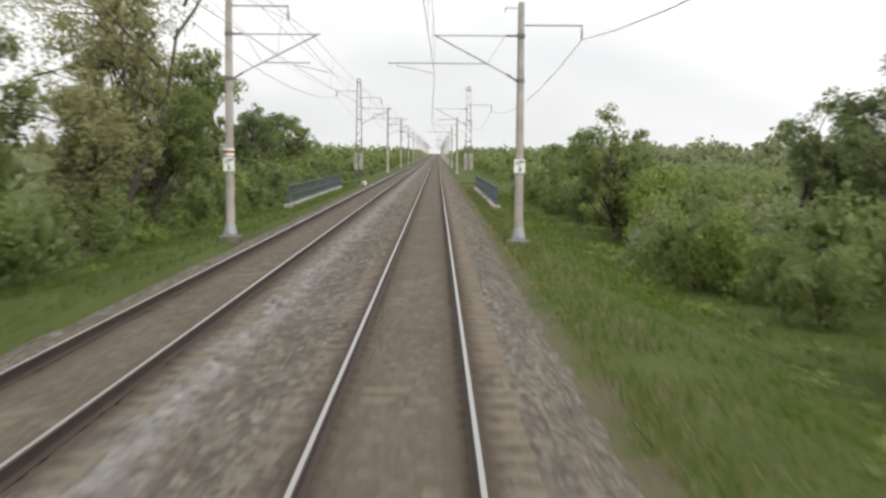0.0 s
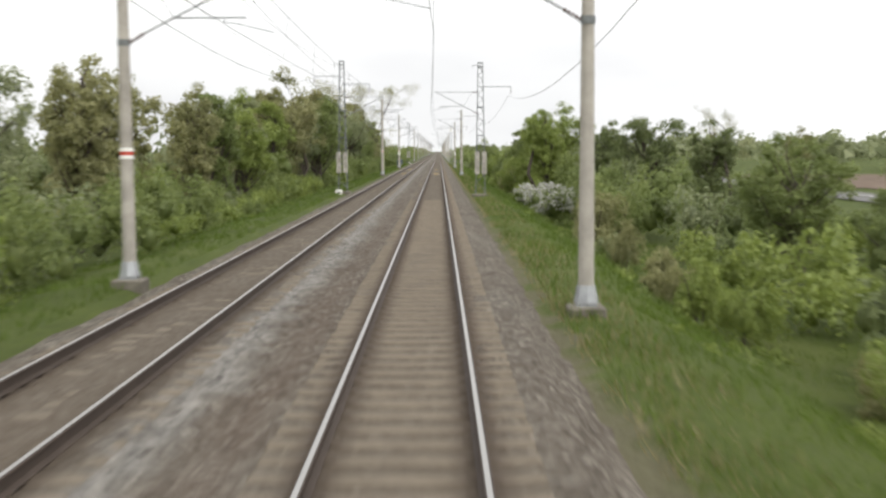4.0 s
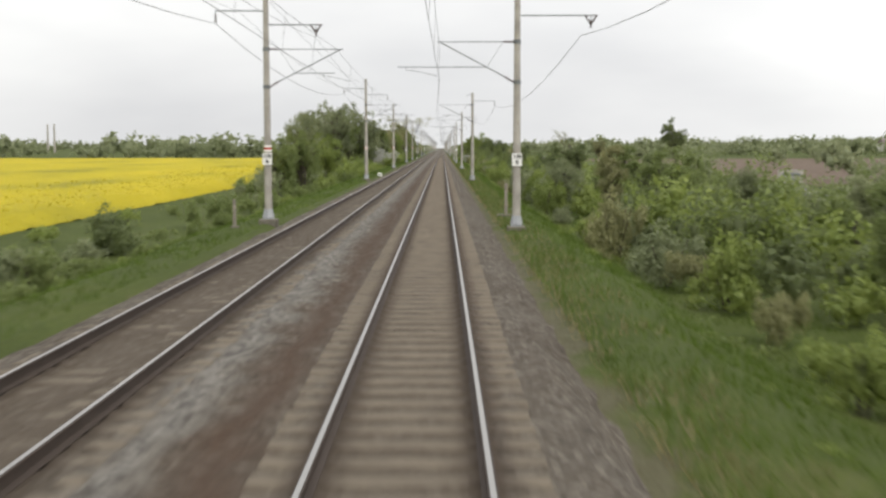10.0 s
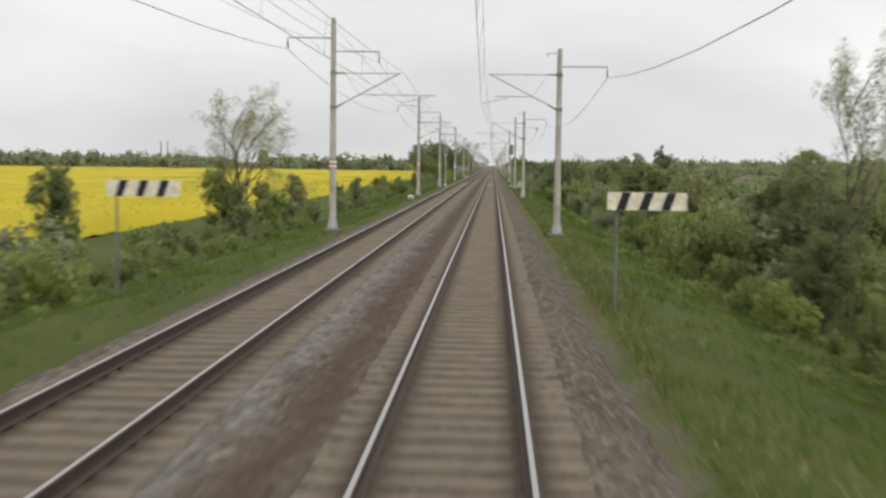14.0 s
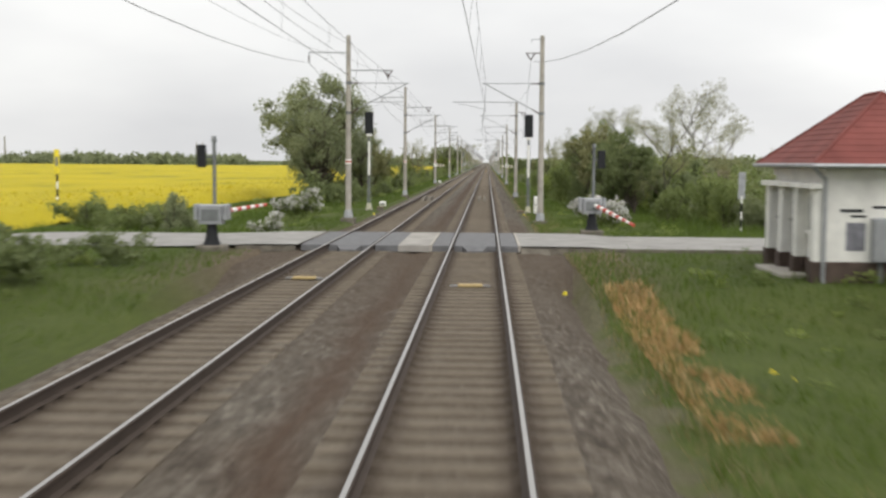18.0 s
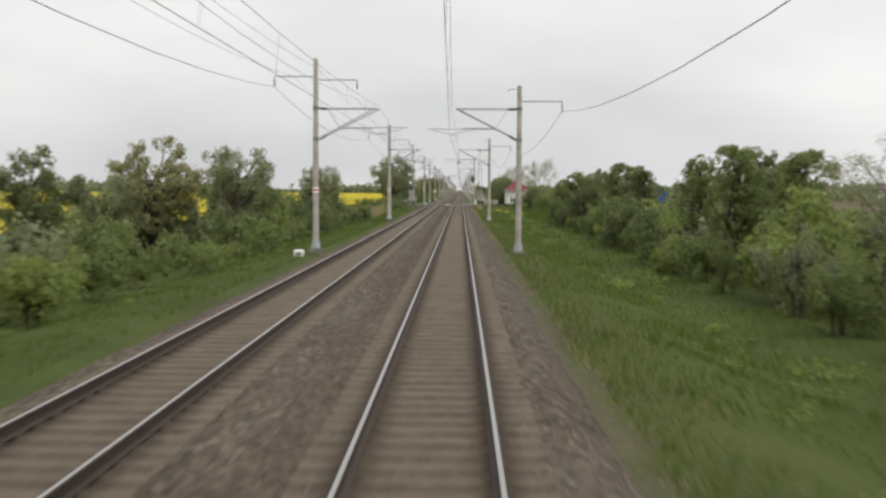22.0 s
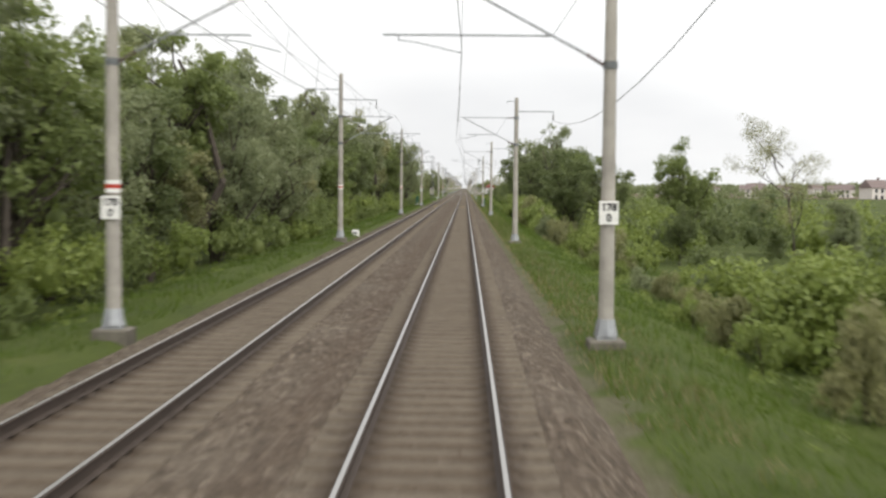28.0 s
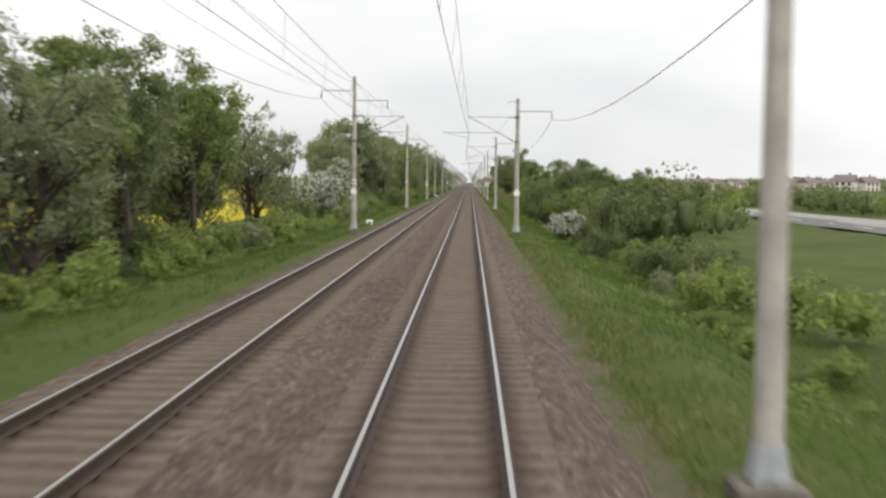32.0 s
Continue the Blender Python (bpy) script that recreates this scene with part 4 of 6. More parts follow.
RIGHT_1 = [(112, 60, 8.2, 14, 4.2, 2.3, 0), (60, 36, 8.8, 14, 4.6, 2.3, 1), (36, -30, 9.0, 13, 3.4, 2.3, 1), (-30, -62, 6.8, 12, 5.0, 2.2, 2), (-62, -100, 8.6, 14, 4.4, 2.3, 1), (-100, -200, 7.2, 15, 3.2, 2.3, 2),
           (-200, -290, 7.2, 16, 3.2, 2.2, 2), (-290, -370, 7.6, 16, 3.1, 2.3, 2), (-370, -425, 7.9, 14, 4.4, 2.2, 0), (-425, -500, 7.9, 14, 2.9, 2.3, 1)]
RIGHT_2 = [(-500, -565, 7.2, 14, 2.4, 2.3, 1), (-565, -625, 7.4, 14, 4.6, 2.3, 0), (-625, -650, 13, 19, 2.5, 2.8, 1), (-690, -730, 13, 20, 3.2, 2.8, 0), (-730, -800, 10.2, 18, 3.6, 2.4, 0),
           (-800, -870, 10, 17, 3.6, 2.4, 1), (-870, -915, 8.6, 14, 3.4, 2.4, 0), (-916, -952, 12.5, 20, 2.4, 2.6, 1), (-950, -1010, 7.2, 14, 3.3, 2.3, 2), (-1010, -1080, 7.2, 15, 2.3, 2.3, 2), (-1080, -1130, 7.4, 14, 4.8, 2.3, 0)]
RIGHT_3 = [(-1130, -1178, 8.6, 13, 4.9, 2.2, 0), (-1178, -1198, 7.8, 10.8, 2.9, 2.3, 0), (-1198, -1232, 7.4, 10.4, 1.7, 2.2, 2)]

OUTER = [(112, -60, 14.5, 25, 3.7, 3.6, 1), (-1060, -1124, -16, -19.5, 5.6, 3.2, 0), (-1184, -1250, -14.5, -19.5, 4.6, 3.2, 1), (-60, -240, 17, 24, 2.8, 4.4, 2), (-240, -480, 16.5, 26, 4.4, 4.0, 1), (-735, -870, -15.5, -19, 3.4, 3.6, 1), (-480, -640, 16, 25, 3.6, 4.6, 1), (-740, -1130, 19, 27, 4.2, 4.8, 0), (-300, -500, -16.5, -18, 1.2, 6.0, 1), (100, -200, -17, -20, 4.5, 4.5, 0), (-1126, -1150, 14.5, 20, 4.6, 3.4, 0), (-930, -1100, 27, 33, 4.4, 5.5, 0), (-960, -1085, 54, 66, 4.6, 4.6, 0), (-740, -900, 27, 34, 4.0, 6.0, 1), (-860, -1070, -16, -19, 4.0, 4.6, 0)]


def scatter(y0, y1, xin, xout, h, gap):
    """Bushes in loose rows: the front one uneven, with gaps; those behind closer and taller."""
    spots, deep, s = [], [], 1 if xin > 0 else -1
    for row, x in enumerate(np.arange(abs(xin), abs(xout) + 0.1, 2.8)):
        for y in np.arange(min(y0, y1), max(y0, y1), gap * (1.9 if row == 0 else 1.05 + 0.2 * row)):
            py = y + RNG.uniform(-1.5, 1.5)
            wave = math.sin(py * 0.21 + abs(xin)) + 0.7 * math.sin(py * 0.083 + 1.3)
            if row and math.sin(py * 0.17 + 0.6 * x + y0) > 0.3 and RNG.random() < 0.5:
                continue
            px = s * (x + RNG.uniform(-0.4, 1.0) + (0.45 * wave + 0.3 if row == 0 else 0))
            hh = h * RNG.uniform(0.6, 1.2) * (1 + 0.26 * math.sin(py * 0.13 + 2 * x)) * (RNG.uniform(0.5, 0.95) if row == 0 else 1.0)
            w = max(0.9, min(2.8, hh * RNG.uniform(0.5, 0.8)))
            (spots if row == 0 else deep).append((px + s * max(0, w - 1.2) * 0.5, py, float(land(px, py)), w, hh))
    return spots, deep


def near_bushes(spots, tone):
    for x, y, z, w, h in spots:
        bush(x, y, w, h, int(RNG.choice([tone, tone, tone, (tone + 1) % 4, (tone + 2) % 5])), "leafy green bush in the grass of the embankment" if h < 2 else "tall leafy green bush on the embankment")


for rows in (LEFT_1, LEFT_2, RIGHT_1, RIGHT_2, RIGHT_3, OUTER):
    for y0, y1, xin, xout, h, gap, tone in rows:
        for k, spots in enumerate(scatter(y0, y1, xin, xout, h, gap)):
            if k == 0 and xin > 0 and rows is not OUTER:
                near_bushes(spots, tone)
                continue
            other = RNG.random(len(spots)) < 0.35
            fine = 1 if rows is OUTER else k
            belt("shrub_belt", "dense green trackside shrubs in spring leaf", [s for s, o in zip(spots, other) if not o], LEAF[tone], fine)
            belt("shrub_belt", "mixed green trackside shrubs in spring leaf", [s for s, o in zip(spots, other) if o], LEAF[(tone + 1 + k) % 4], fine)
for s in (-1, 1):
    far = sum(scatter(112, 420, s * 9, s * 20, 4.2, 5.5), []) + sum(scatter(420, 1000, s * 9, s * 16, 5.0, 12), [])
    belt("far_shrubs", "distant scrub along the line", far, LEAF[1], 2)
for x, y, w, h, tone in ((-10.8, -386, 0.75, 3.1, 0), (-10.3, -411.4, 1.4, 2.5, 1), (-12.5, -405, 1.5, 2.3, 1), (-13.5, -399, 1.5, 2.6, 0), (-11.5, -418, 1.2, 1.8, 2), (-12, -428, 1.6, 2.0, 1), (-11, -437, 1.3, 1.7, 2), (-13.5, -376, 1.6, 2.4, 1), (-12.5, -366, 1.6, 2.0, 1), (-13, -268.2, 2.1, 4.9, 3),
                         (-11.6, -356, 1.2, 1.6, 1), (-12.6, -345, 1.7, 2.1, 0), (-10.2, -827.7, 1.7, 2.3, 2), (-9.7, -932.2, 2.1, 3.1, 1), (12.6, -636.6, 1.8, 2.7, 1), (-11.5, -657.5, 1.4, 1.7, 3), (-14, -654, 1.8, 1.9, 1), (-17, -651, 1.8, 1.8, 1),
                         (9.3, -679.3, 2.0, 2.9, 1), (11.4, -678.2, 2.3, 3.4, 0), (13.2, -679.5, 1.8, 2.9, 1), (11.8, -644.6, 1.9, 2.8, 1), (9.9, -640, 1.4, 1.9, 1)):
    bush(x, y, w, h, tone)

# ---- trees ----


def limb(g, rng, a, d, length, r, depth, tips, deep):
    pts, p, d = [Vector(a)], Vector(a), Vector(d).normalized()
    for k in range(3):
        d = (d + Vector(rng.normal(0, 0.13, 3)) + Vector((0, 0, 0.06))).normalized()
        p = p + d * length / 3
        pts.append(p)
    for k in range(3):
        g.cyl(pts[k], pts[k + 1], r * (1 - k * 0.22), r * (1 - (k + 1) * 0.22), 6 if depth < 2 else 4)
    tips.append(p)
    if depth < deep:
        for k in range(3 if depth else 6):
            q = pts[1 + k % 3] if depth else pts[0].lerp(pts[-1], 0.35 + 0.15 * k)
            e = Vector(rng.normal(0, 1, 3))
            e = (d * 0.75 + (e - d * e.dot(d)).normalized() * rng.uniform(0.5, 0.9)).normalized()
            limb(g, rng, q, e, length * (rng.uniform(0.28, 0.4) if deep == 1 else rng.uniform(0.45, 0.62)), r * 0.5, depth + 1, tips, deep)


def branch(g, rng, a, b, r0, r1, sag=0.0):
    """A bent limb from a to b."""
    a, b = Vector(a), Vector(b)
    bend = Vector(rng.normal(0, 0.1, 3)) * (b - a).length
    p, q = a.lerp(b, 0.35) + bend - Vector((0, 0, sag)), a.lerp(b, 0.7) + bend * 0.6
    for u, v, m, n_ in ((a, p, r0, r0 * 0.75), (p, q, r0 * 0.75, (r0 + r1) * 0.4), (q, b, (r0 + r1) * 0.4, r1)):
        g.cyl(u, v, m, n_, 5)


def tree_proto(seed, kind):
    """A tree 10 high: trunk with limbs, and a crown of leafy clumps. kind: broad, tall, willow, sparse."""
    rng = np.random.default_rng(seed)
    g, tips = Geo(), []
    if kind == "sparse":
        limb(g, rng, (0, 0, -0.3), (rng.normal(0, 0.05), rng.normal(0, 0.05), 1), 7.4, 0.13, 0, tips, 3)
        lobes = [(p.x, p.y, p.z, rng.uniform(0.35, 0.8)) for p in tips]
        v, f = leaf_cloud(rng, lobes, 9000, 0.06, 0.5, 0.7)
        return g.mesh("trunk", BARK), (v, f)
    mid, rx, rz, n_, low, high = {"broad": (5.6, 3.3, 3.7, 64, 0.5, 0.98), "tall": (5.4, 2.0, 4.1, 54, 0.42, 0.8), "willow": (5.6, 3.7, 3.7, 66, 0.45, 0.95)}[kind]
    lobes = []
    while len(lobes) < n_:
        d = rng.normal(size=3)
        d /= np.linalg.norm(d)
        q = rng.uniform(0.12, 1.0) ** 0.5
        z = mid + d[2] * q * rz
        wide = rx * (1.0 if z > mid else 0.85)
        lobes.append((d[0] * q * wide, d[1] * q * wide, max(z, 1.5), rng.uniform(low, high)))
    # stems: one leader, or three for a willow
    stems = []
    for k in range(3 if kind == "willow" else 1):
        lean = rng.normal(0, 0.9 if kind == "willow" else 0.25, 2)
        top = Vector((lean[0], lean[1], 6.6 if kind != "tall" else 8.0))
        branch(g, rng, (0.12 * k, 0.1 * (k % 2), -0.3), top, 0.2 if kind != "willow" else 0.16, 0.06)
        stems.append(top)
    for x, y, z, r in lobes:
        top = stems[rng.integers(len(stems))]
        u = min(0.92, max(0.2, (z - 1.6) / 7.5 + rng.uniform(-0.12, 0.0)))
        branch(g, rng, Vector((0, 0, -0.3)).lerp(top, u), (x, y, z), 0.06, 0.015)
    clumps = clumped(rng, lobes, 6, 0.36, 0.62)
    v, f = leaf_cloud(rng, clumps, 15000, {"broad": 0.112, "tall": 0.1, "willow": 0.104}[kind], 1.4 if kind == "willow" else 0.5)
    cv, cf = core_blobs(lobes[::2], 0.36 if kind != "willow" else 0.26)
    tri = split_tri(np.array([(q[0], q[1], q[2], q[2]) if len(q) == 3 else q for q in cf]))
    return g.mesh("trunk", BARK), (np.concatenate([cv, v]), as_triangles(tri, f + len(cv)))


SEEDS = {"broad": (1, 2, 3), "tall": (4, 5, 6), "willow": (9, 10, 11), "sparse": (7, 8)}
TREES = {}
for kind, seeds in SEEDS.items():
    for s in seeds:
        trunk, (cv, cf) = tree_proto(s, kind)
        TREES[(kind, s)] = (trunk, np_mesh("crown", cv, cf, LEAF[0], smooth=True))
WORDS = {"broad": "broad-crowned deciduous tree in spring leaf", "tall": "tall leafy trackside tree with slender trunk", "sparse": "thinly leaved young tree with bare twigs", "willow": "wide grey-green willow with several stems"}


def tree(x, y, h, kind, tone, wide=1.0):
    kind = "willow" if kind == "broad" and tone == 3 else kind
    s = SEEDS[kind][RNG.integers(len(SEEDS[kind]))]
    trunk, crown = TREES[(kind, s)]
    h *= 0.8 if kind == "sparse" and y < -400 else 1.0
    ob = thing("tree", WORDS[kind], "tree", (x, y, float(land(x, y))), "trees along the line")
    ob.rotation_euler = (0, 0, RNG.uniform(0, math.tau))
    ob.scale = (h / 10 * wide, h / 10 * wide, h / 10)
    part("trunk", trunk, [], ob, "grey-brown trunk with limbs")
    leaves = part("crown", crown, [], ob)
    leaves.material_slots[0].link = "OBJECT"
    leaves.material_slots[0].material = LEAF[tone]


B, T, P = "broad", "tall", "sparse"
for row in [(-12.5, 30, 7.5, B, 1), (-11.6, 40, 6.6, B, 4), (-12, 50, 7.6, B, 1), (-13, 58, 7, B, 0), (-11.5, 22, 6.4, B, 1), (-13, 28, 12, P, 4), (-14.5, 36, 13, P, 4), (-12.5, 45, 12.5, P, 4), (-15, 54, 13, T, 4), (-13, 64, 10, T, 1), (-17, 22, 12, T, 4), (-11.5, -12, 9.8, B, 3), (-12, -33, 10.2, T, 3), (-11.5, -44, 9.8, B, 1), (-12, -62, 10.2, B, 4)]:
    tree(*row)
for row in [(-12.5, 15, 9.5, T, 0), (-14, 4, 9.5, T, 1), (-13, -6, 9, T, 3), (-12.5, -17, 9.5, T, 0), (-14, -28, 9, B, 1), (-13, -38, 9.5, T, 4), (-12.5, -48, 9, T, 3), (-14, -57, 9.5, B, 4), (-15, 96, 8, B, 0), (-14, 110, 8, B, 1), (-19, 120, 8.5, B, 0)]:
    tree(*row)
for row in [(-12, -71, 7.8, T, 2), (-12.5, -80, 7.6, B, 2), (-12.5, -89, 7.4, T, 1), (-13, -66, 8.2, T, 4), (-13.5, -75, 8, T, 3), (-14.5, -84, 7.8, B, 4), (-13, -93, 7.2, T, 4), (-15, -103, 8, B, 4), (-13, -113, 8, T, 4), (-14, -123, 8, B, 3), (-13, -134, 8.5, T, 1), (-12.5, -145, 8, T, 1), (-14, -156, 8, B, 3), (-14, -168, 9, T, 4), (-13, -178, 8.5, T, 3)]:
    tree(*row)
for row in [(-20.5, -194, 12.5, B, 3), (-15, -190, 13, B, 3), (-17.5, -200, 12, B, 3), (-18.7, -206, 6.6, B, 2, 1.25), (-12.5, -188, 9.5, T, 3), (-16, -196, 9, B, 1), (-13, -266, 5, B, 1), (-22, -203, 10, B, 3), (-13.5, -190, 6.4, B, 0), (-12.5, -284, 6, B, 1), (-11.8, -271, 5.4, B, 2), (-13.5, -291, 5.2, B, 1)]:
    tree(*row)
for row in [(-12.5, -470, 3.7, P, 4), (-13, -468, 3.4, T, 0), (-12, -424, 2.8, T, 1), (-13, -446, 2.6, T, 0), (-13.4, -482, 8.8, P, 4, 1.0), (-12.8, -484, 7.4, P, 4, 0.7), (-14.2, -480, 7.4, P, 4, 0.7), (-14.5, -598, 12.8, B, 3, 1.15), (-13.8, -604, 9.6, B, 3), (-16, -590, 8.5, B, 0), (-14, -578, 7, T, 1), (-12, -588, 7.6, T, 3), (-11.6, -579, 6.8, B, 4), (-12.4, -570, 6.4, T, 1), (-14, -740, 6.8, B, 3), (-16, -728, 6, P, 4), (-14.5, -781, 7.2, B, 3), (-15, -770, 5, B, 0)]:
    tree(*row)
for row in [(-14, -802, 6.4, B, 4), (-16, -812, 5.6, B, 0), (-13.5, -858, 11, B, 3), (-11.6, -897, 13, T, 3), (-10.9, -907, 13.5, B, 3), (-11.4, -917, 13, T, 1), (-13, -902, 14, B, 4), (-15, -846, 8, T, 1), (-17, -868, 10, B, 3), (-11.4, -874, 12, B, 3, 1.05), (-12.5, -946, 13.5, T, 3), (-13.6, -938, 13.5, B, 4), (-12.8, -954, 13, T, 3), (-12.8, -1029, 11.4, B, 3), (-13.4, -1020, 11.6, T, 3)]:
    tree(*row)
for k, y in enumerate(np.arange(-878, -1062, -7.6)):
    tree(-12.6 - 1.9 * (k % 3), y + RNG.uniform(-2, 2), RNG.uniform(9.5, 12.5), (T, B, T)[k % 3], (3, 1, 0, 3)[k % 4])
for k, y in enumerate(np.arange(-985, -1066, -6.2)):
    tree(-11.4 - 1.1 * (k % 2), y + RNG.uniform(-1.5, 1.5), RNG.uniform(6.2, 9.0), (B, T, B)[k % 3], (0, 3, 1, 3, 4)[k % 5], 1.15)
for row in [(-14.0, -1109.2, 12.8, B, 3, 1.15), (-11.6, -1102, 10, B, 3), (-14.6, -1118, 10, B, 3), (-13, -1111, 11, T, 3), (-11.8, -1064, 7.5, T, 0), (-12, -1078, 8, B, 1), (-11.6, -1090, 7.5, T, 3), (-12, -1102, 8.5, B, 0), (-16, -1108, 10, B, 1), (-13, -1072, 9, T, 1), (-14, -1084, 9, T, 0), (-14, -1096, 9.5, B, 0), (-13.5, -1190, 9.8, T, 3), (-12.4, -1194, 9.4, B, 1)]:
    tree(*row)
for row in [(-13, -1203, 9, B, 0), (-15, -1185, 9.5, B, 1), (-12.8, -1211, 8.6, B, 3), (-14.5, -1199, 10.2, B, 3), (-13, -1207, 9, T, 1), (-16, -1216, 9.5, B, 3), (-14, -1228, 9, T, 0), (-13.5, -1171, 8.8, B, 3), (-15, -1179, 8.4, T, 3)]:
    tree(*row)
for row in [(14.5, 34, 7.4, B, 0), (16, 46, 6.8, B, 0), (9, 56, 6.6, B, 1), (10, 84, 5.6, B, 1), (13, -8, 6, B, 0), (14, 9, 6.4, B, 1), (19, -18, 6, B, 0), (22, 4, 6.5, B, 1), (11, 0, 5.6, B, 0), (8.8, -43, 7, T, 1), (9.8, -37, 6, B, 1), (11.7, -46.3, 8.8, B, 2, 1.15), (9.5, -53, 8.6, T, 2), (8.8, -66, 8.6, T, 2), (12.5, -72, 7.4, T, 0)]:
    tree(*row)
for row in [(14, -80, 7.6, B, 0), (16, -90, 7, T, 0), (12, -118, 5.5, B, 1), (11, -232, 5.6, B, 0), (10.5, -297, 6.4, T, 0), (9.0, -306, 4.8, B, 3), (14, -316, 5, B, 0), (12, -330, 5.2, B, 1)]:
    tree(*row)
for row in [(12, -384, 5.8, B, 0), (15, -400, 6, B, 0), (10.4, -512, 8.6, P, 4, 0.55), (11.2, -510, 7.4, P, 4, 0.55), (10.2, -509, 4.6, B, 0), (8.6, -516, 3.0, B, 0), (11.6, -505, 4.4, B, 0), (13, -498, 4.6, B, 0), (9.4, -600, 7, B, 0), (8.8, -609, 6.6, T, 4), (10, -618, 6.4, B, 0), (9.2, -624, 5.4, B, 0), (8.8, -621, 5.4, B, 0), (9.6, -627, 5.2, B, 0), (18.3, -603, 11.5, P, 4), (16.8, -598, 10.5, P, 4), (12.4, -568, 10.5, P, 4), (14.5, -575, 10, P, 4), (10.6, -560, 9.5, P, 4), (8.6, -613, 6.8, B, 4), (9.6, -606, 7.2, B, 1), (11, -632, 6.2, P, 4), (13, -640, 5.6, P, 4), (10.5, -588, 6.2, P, 4), (12, -578, 6, B, 4), (14.5, -695, 5, B, 1)]:
    tree(*row)
for row in [(16, -702, 4.4, T, 0), (14, -738, 5.8, B, 1), (13.5, -748, 6, B, 0), (12.2, -744.5, 6.2, B, 1), (11.6, -751, 4.8, B, 0), (17, -726, 5, T, 0), (13, -772, 5.6, T, 0)]:
    tree(*row)
for row in [(13, -821, 7.4, P, 4), (14, -827, 6.6, P, 4), (13, -795, 6.2, T, 1), (14, -803, 6.4, T, 0), (13.5, -811, 6.0, T, 1), (15, -838, 5.6, P, 4), (13, -858, 9.8, T, 0), (14, -868, 10.5, T, 3), (10.2, -879, 11, B, 0), (10.8, -888, 12, B, 0), (14.2, -894.7, 15.8, B, 3, 1.2), (17, -899, 13, B, 3), (17, -904, 12, B, 0), (13, -910, 11.8, B, 0), (18, -914, 11, B, 1)]:
    tree(*row)
for row in [(10.5, -914, 9, B, 0), (9, -995, 8, B, 0), (11, -1003, 7, B, 0), (17.6, -999, 8.4, B, 1), (20.5, -1019, 9.6, P, 4), (84, 26, 15, B, 0), (44, 18, 9, P, 4), (57, 25, 8, B, 4), (10.2, -1138, 7.6, B, 0), (11.5, -1145, 6.6, B, 0), (12, -1108, 6.6, B, 0), (14, -1118, 6.2, B, 0), (11.4, -1168, 5.5, B, 0, 1.1), (13, -1161, 5.8, B, 0, 1.1), (12.6, -1174, 5.0, B, 1), (10.4, -1175, 4.4, B, 0), (30, -640, 7, B, 0)]:
    tree(*row)

for y0, y1, x0, x1, h0, h1, count in ((-100, -225, 10, 15, 4.2, 5.6, 7), (-235, -370, 11, 17, 4.0, 5.6, 9), (-425, -500, 11, 17, 4.2, 6.2, 8), (-505, -580, 11, 16, 3.2, 5.0, 5), (-740, -860, 11.5, 18, 4.4, 6.6, 12), (-955, -1075, 12, 18, 3.2, 4.6, 6),
                                      (-1080, -1130, 11, 15, 5.5, 7.0, 5), (-440, -560, -11, -15, 2.6, 4.2, 6), (-740, -850, -11.5, -16, 3.6, 5.4, 9)):
    for k in range(count):
        y = y0 + (y1 - y0) * (k + RNG.uniform(0.1, 0.9)) / count
        tree(RNG.uniform(min(x0, x1), max(x0, x1)), y, RNG.uniform(h0, h1), (T, B, T, B)[RNG.integers(4)], int(RNG.choice([0, 1, 1, 3, 4])))

# ---- blossoming lilacs and the willow bush ----


def lilac(x, y, w, h, share):
    ob = thing("lilac_bush", "lilac bush covered in white blossom clusters", "bush", (x, y, float(land(x, y)) - 0.05), "blossoming lilacs")
    v, tri, quads = SHRUBS[RNG.integers(6)]
    v = v * np.array([w, w, h])
    part("foliage", np_mesh("foliage", v, as_triangles(tri, quads), LEAF[1]), [], ob)
    rng = np.random.default_rng(int(abs(y)))
    keep = rng.random(len(quads)) < share
    c = v[quads[keep]].mean(1)
    c = c[c[:, 2] > 0.3 * h]
    vs, fs = [], []
    for k, p in enumerate(c):
        q, f = leaf_cloud(rng, [(*(p * 1.04), 0.15)], 11, 0.09)
        vs.append(q), fs.append(f + 33 * k)
    part("blossom", np_mesh("blossom", np.concatenate(vs), as_triangles(np.empty((0, 3), int), np.concatenate(fs)), LILAC), [], ob, "white blossom clusters")


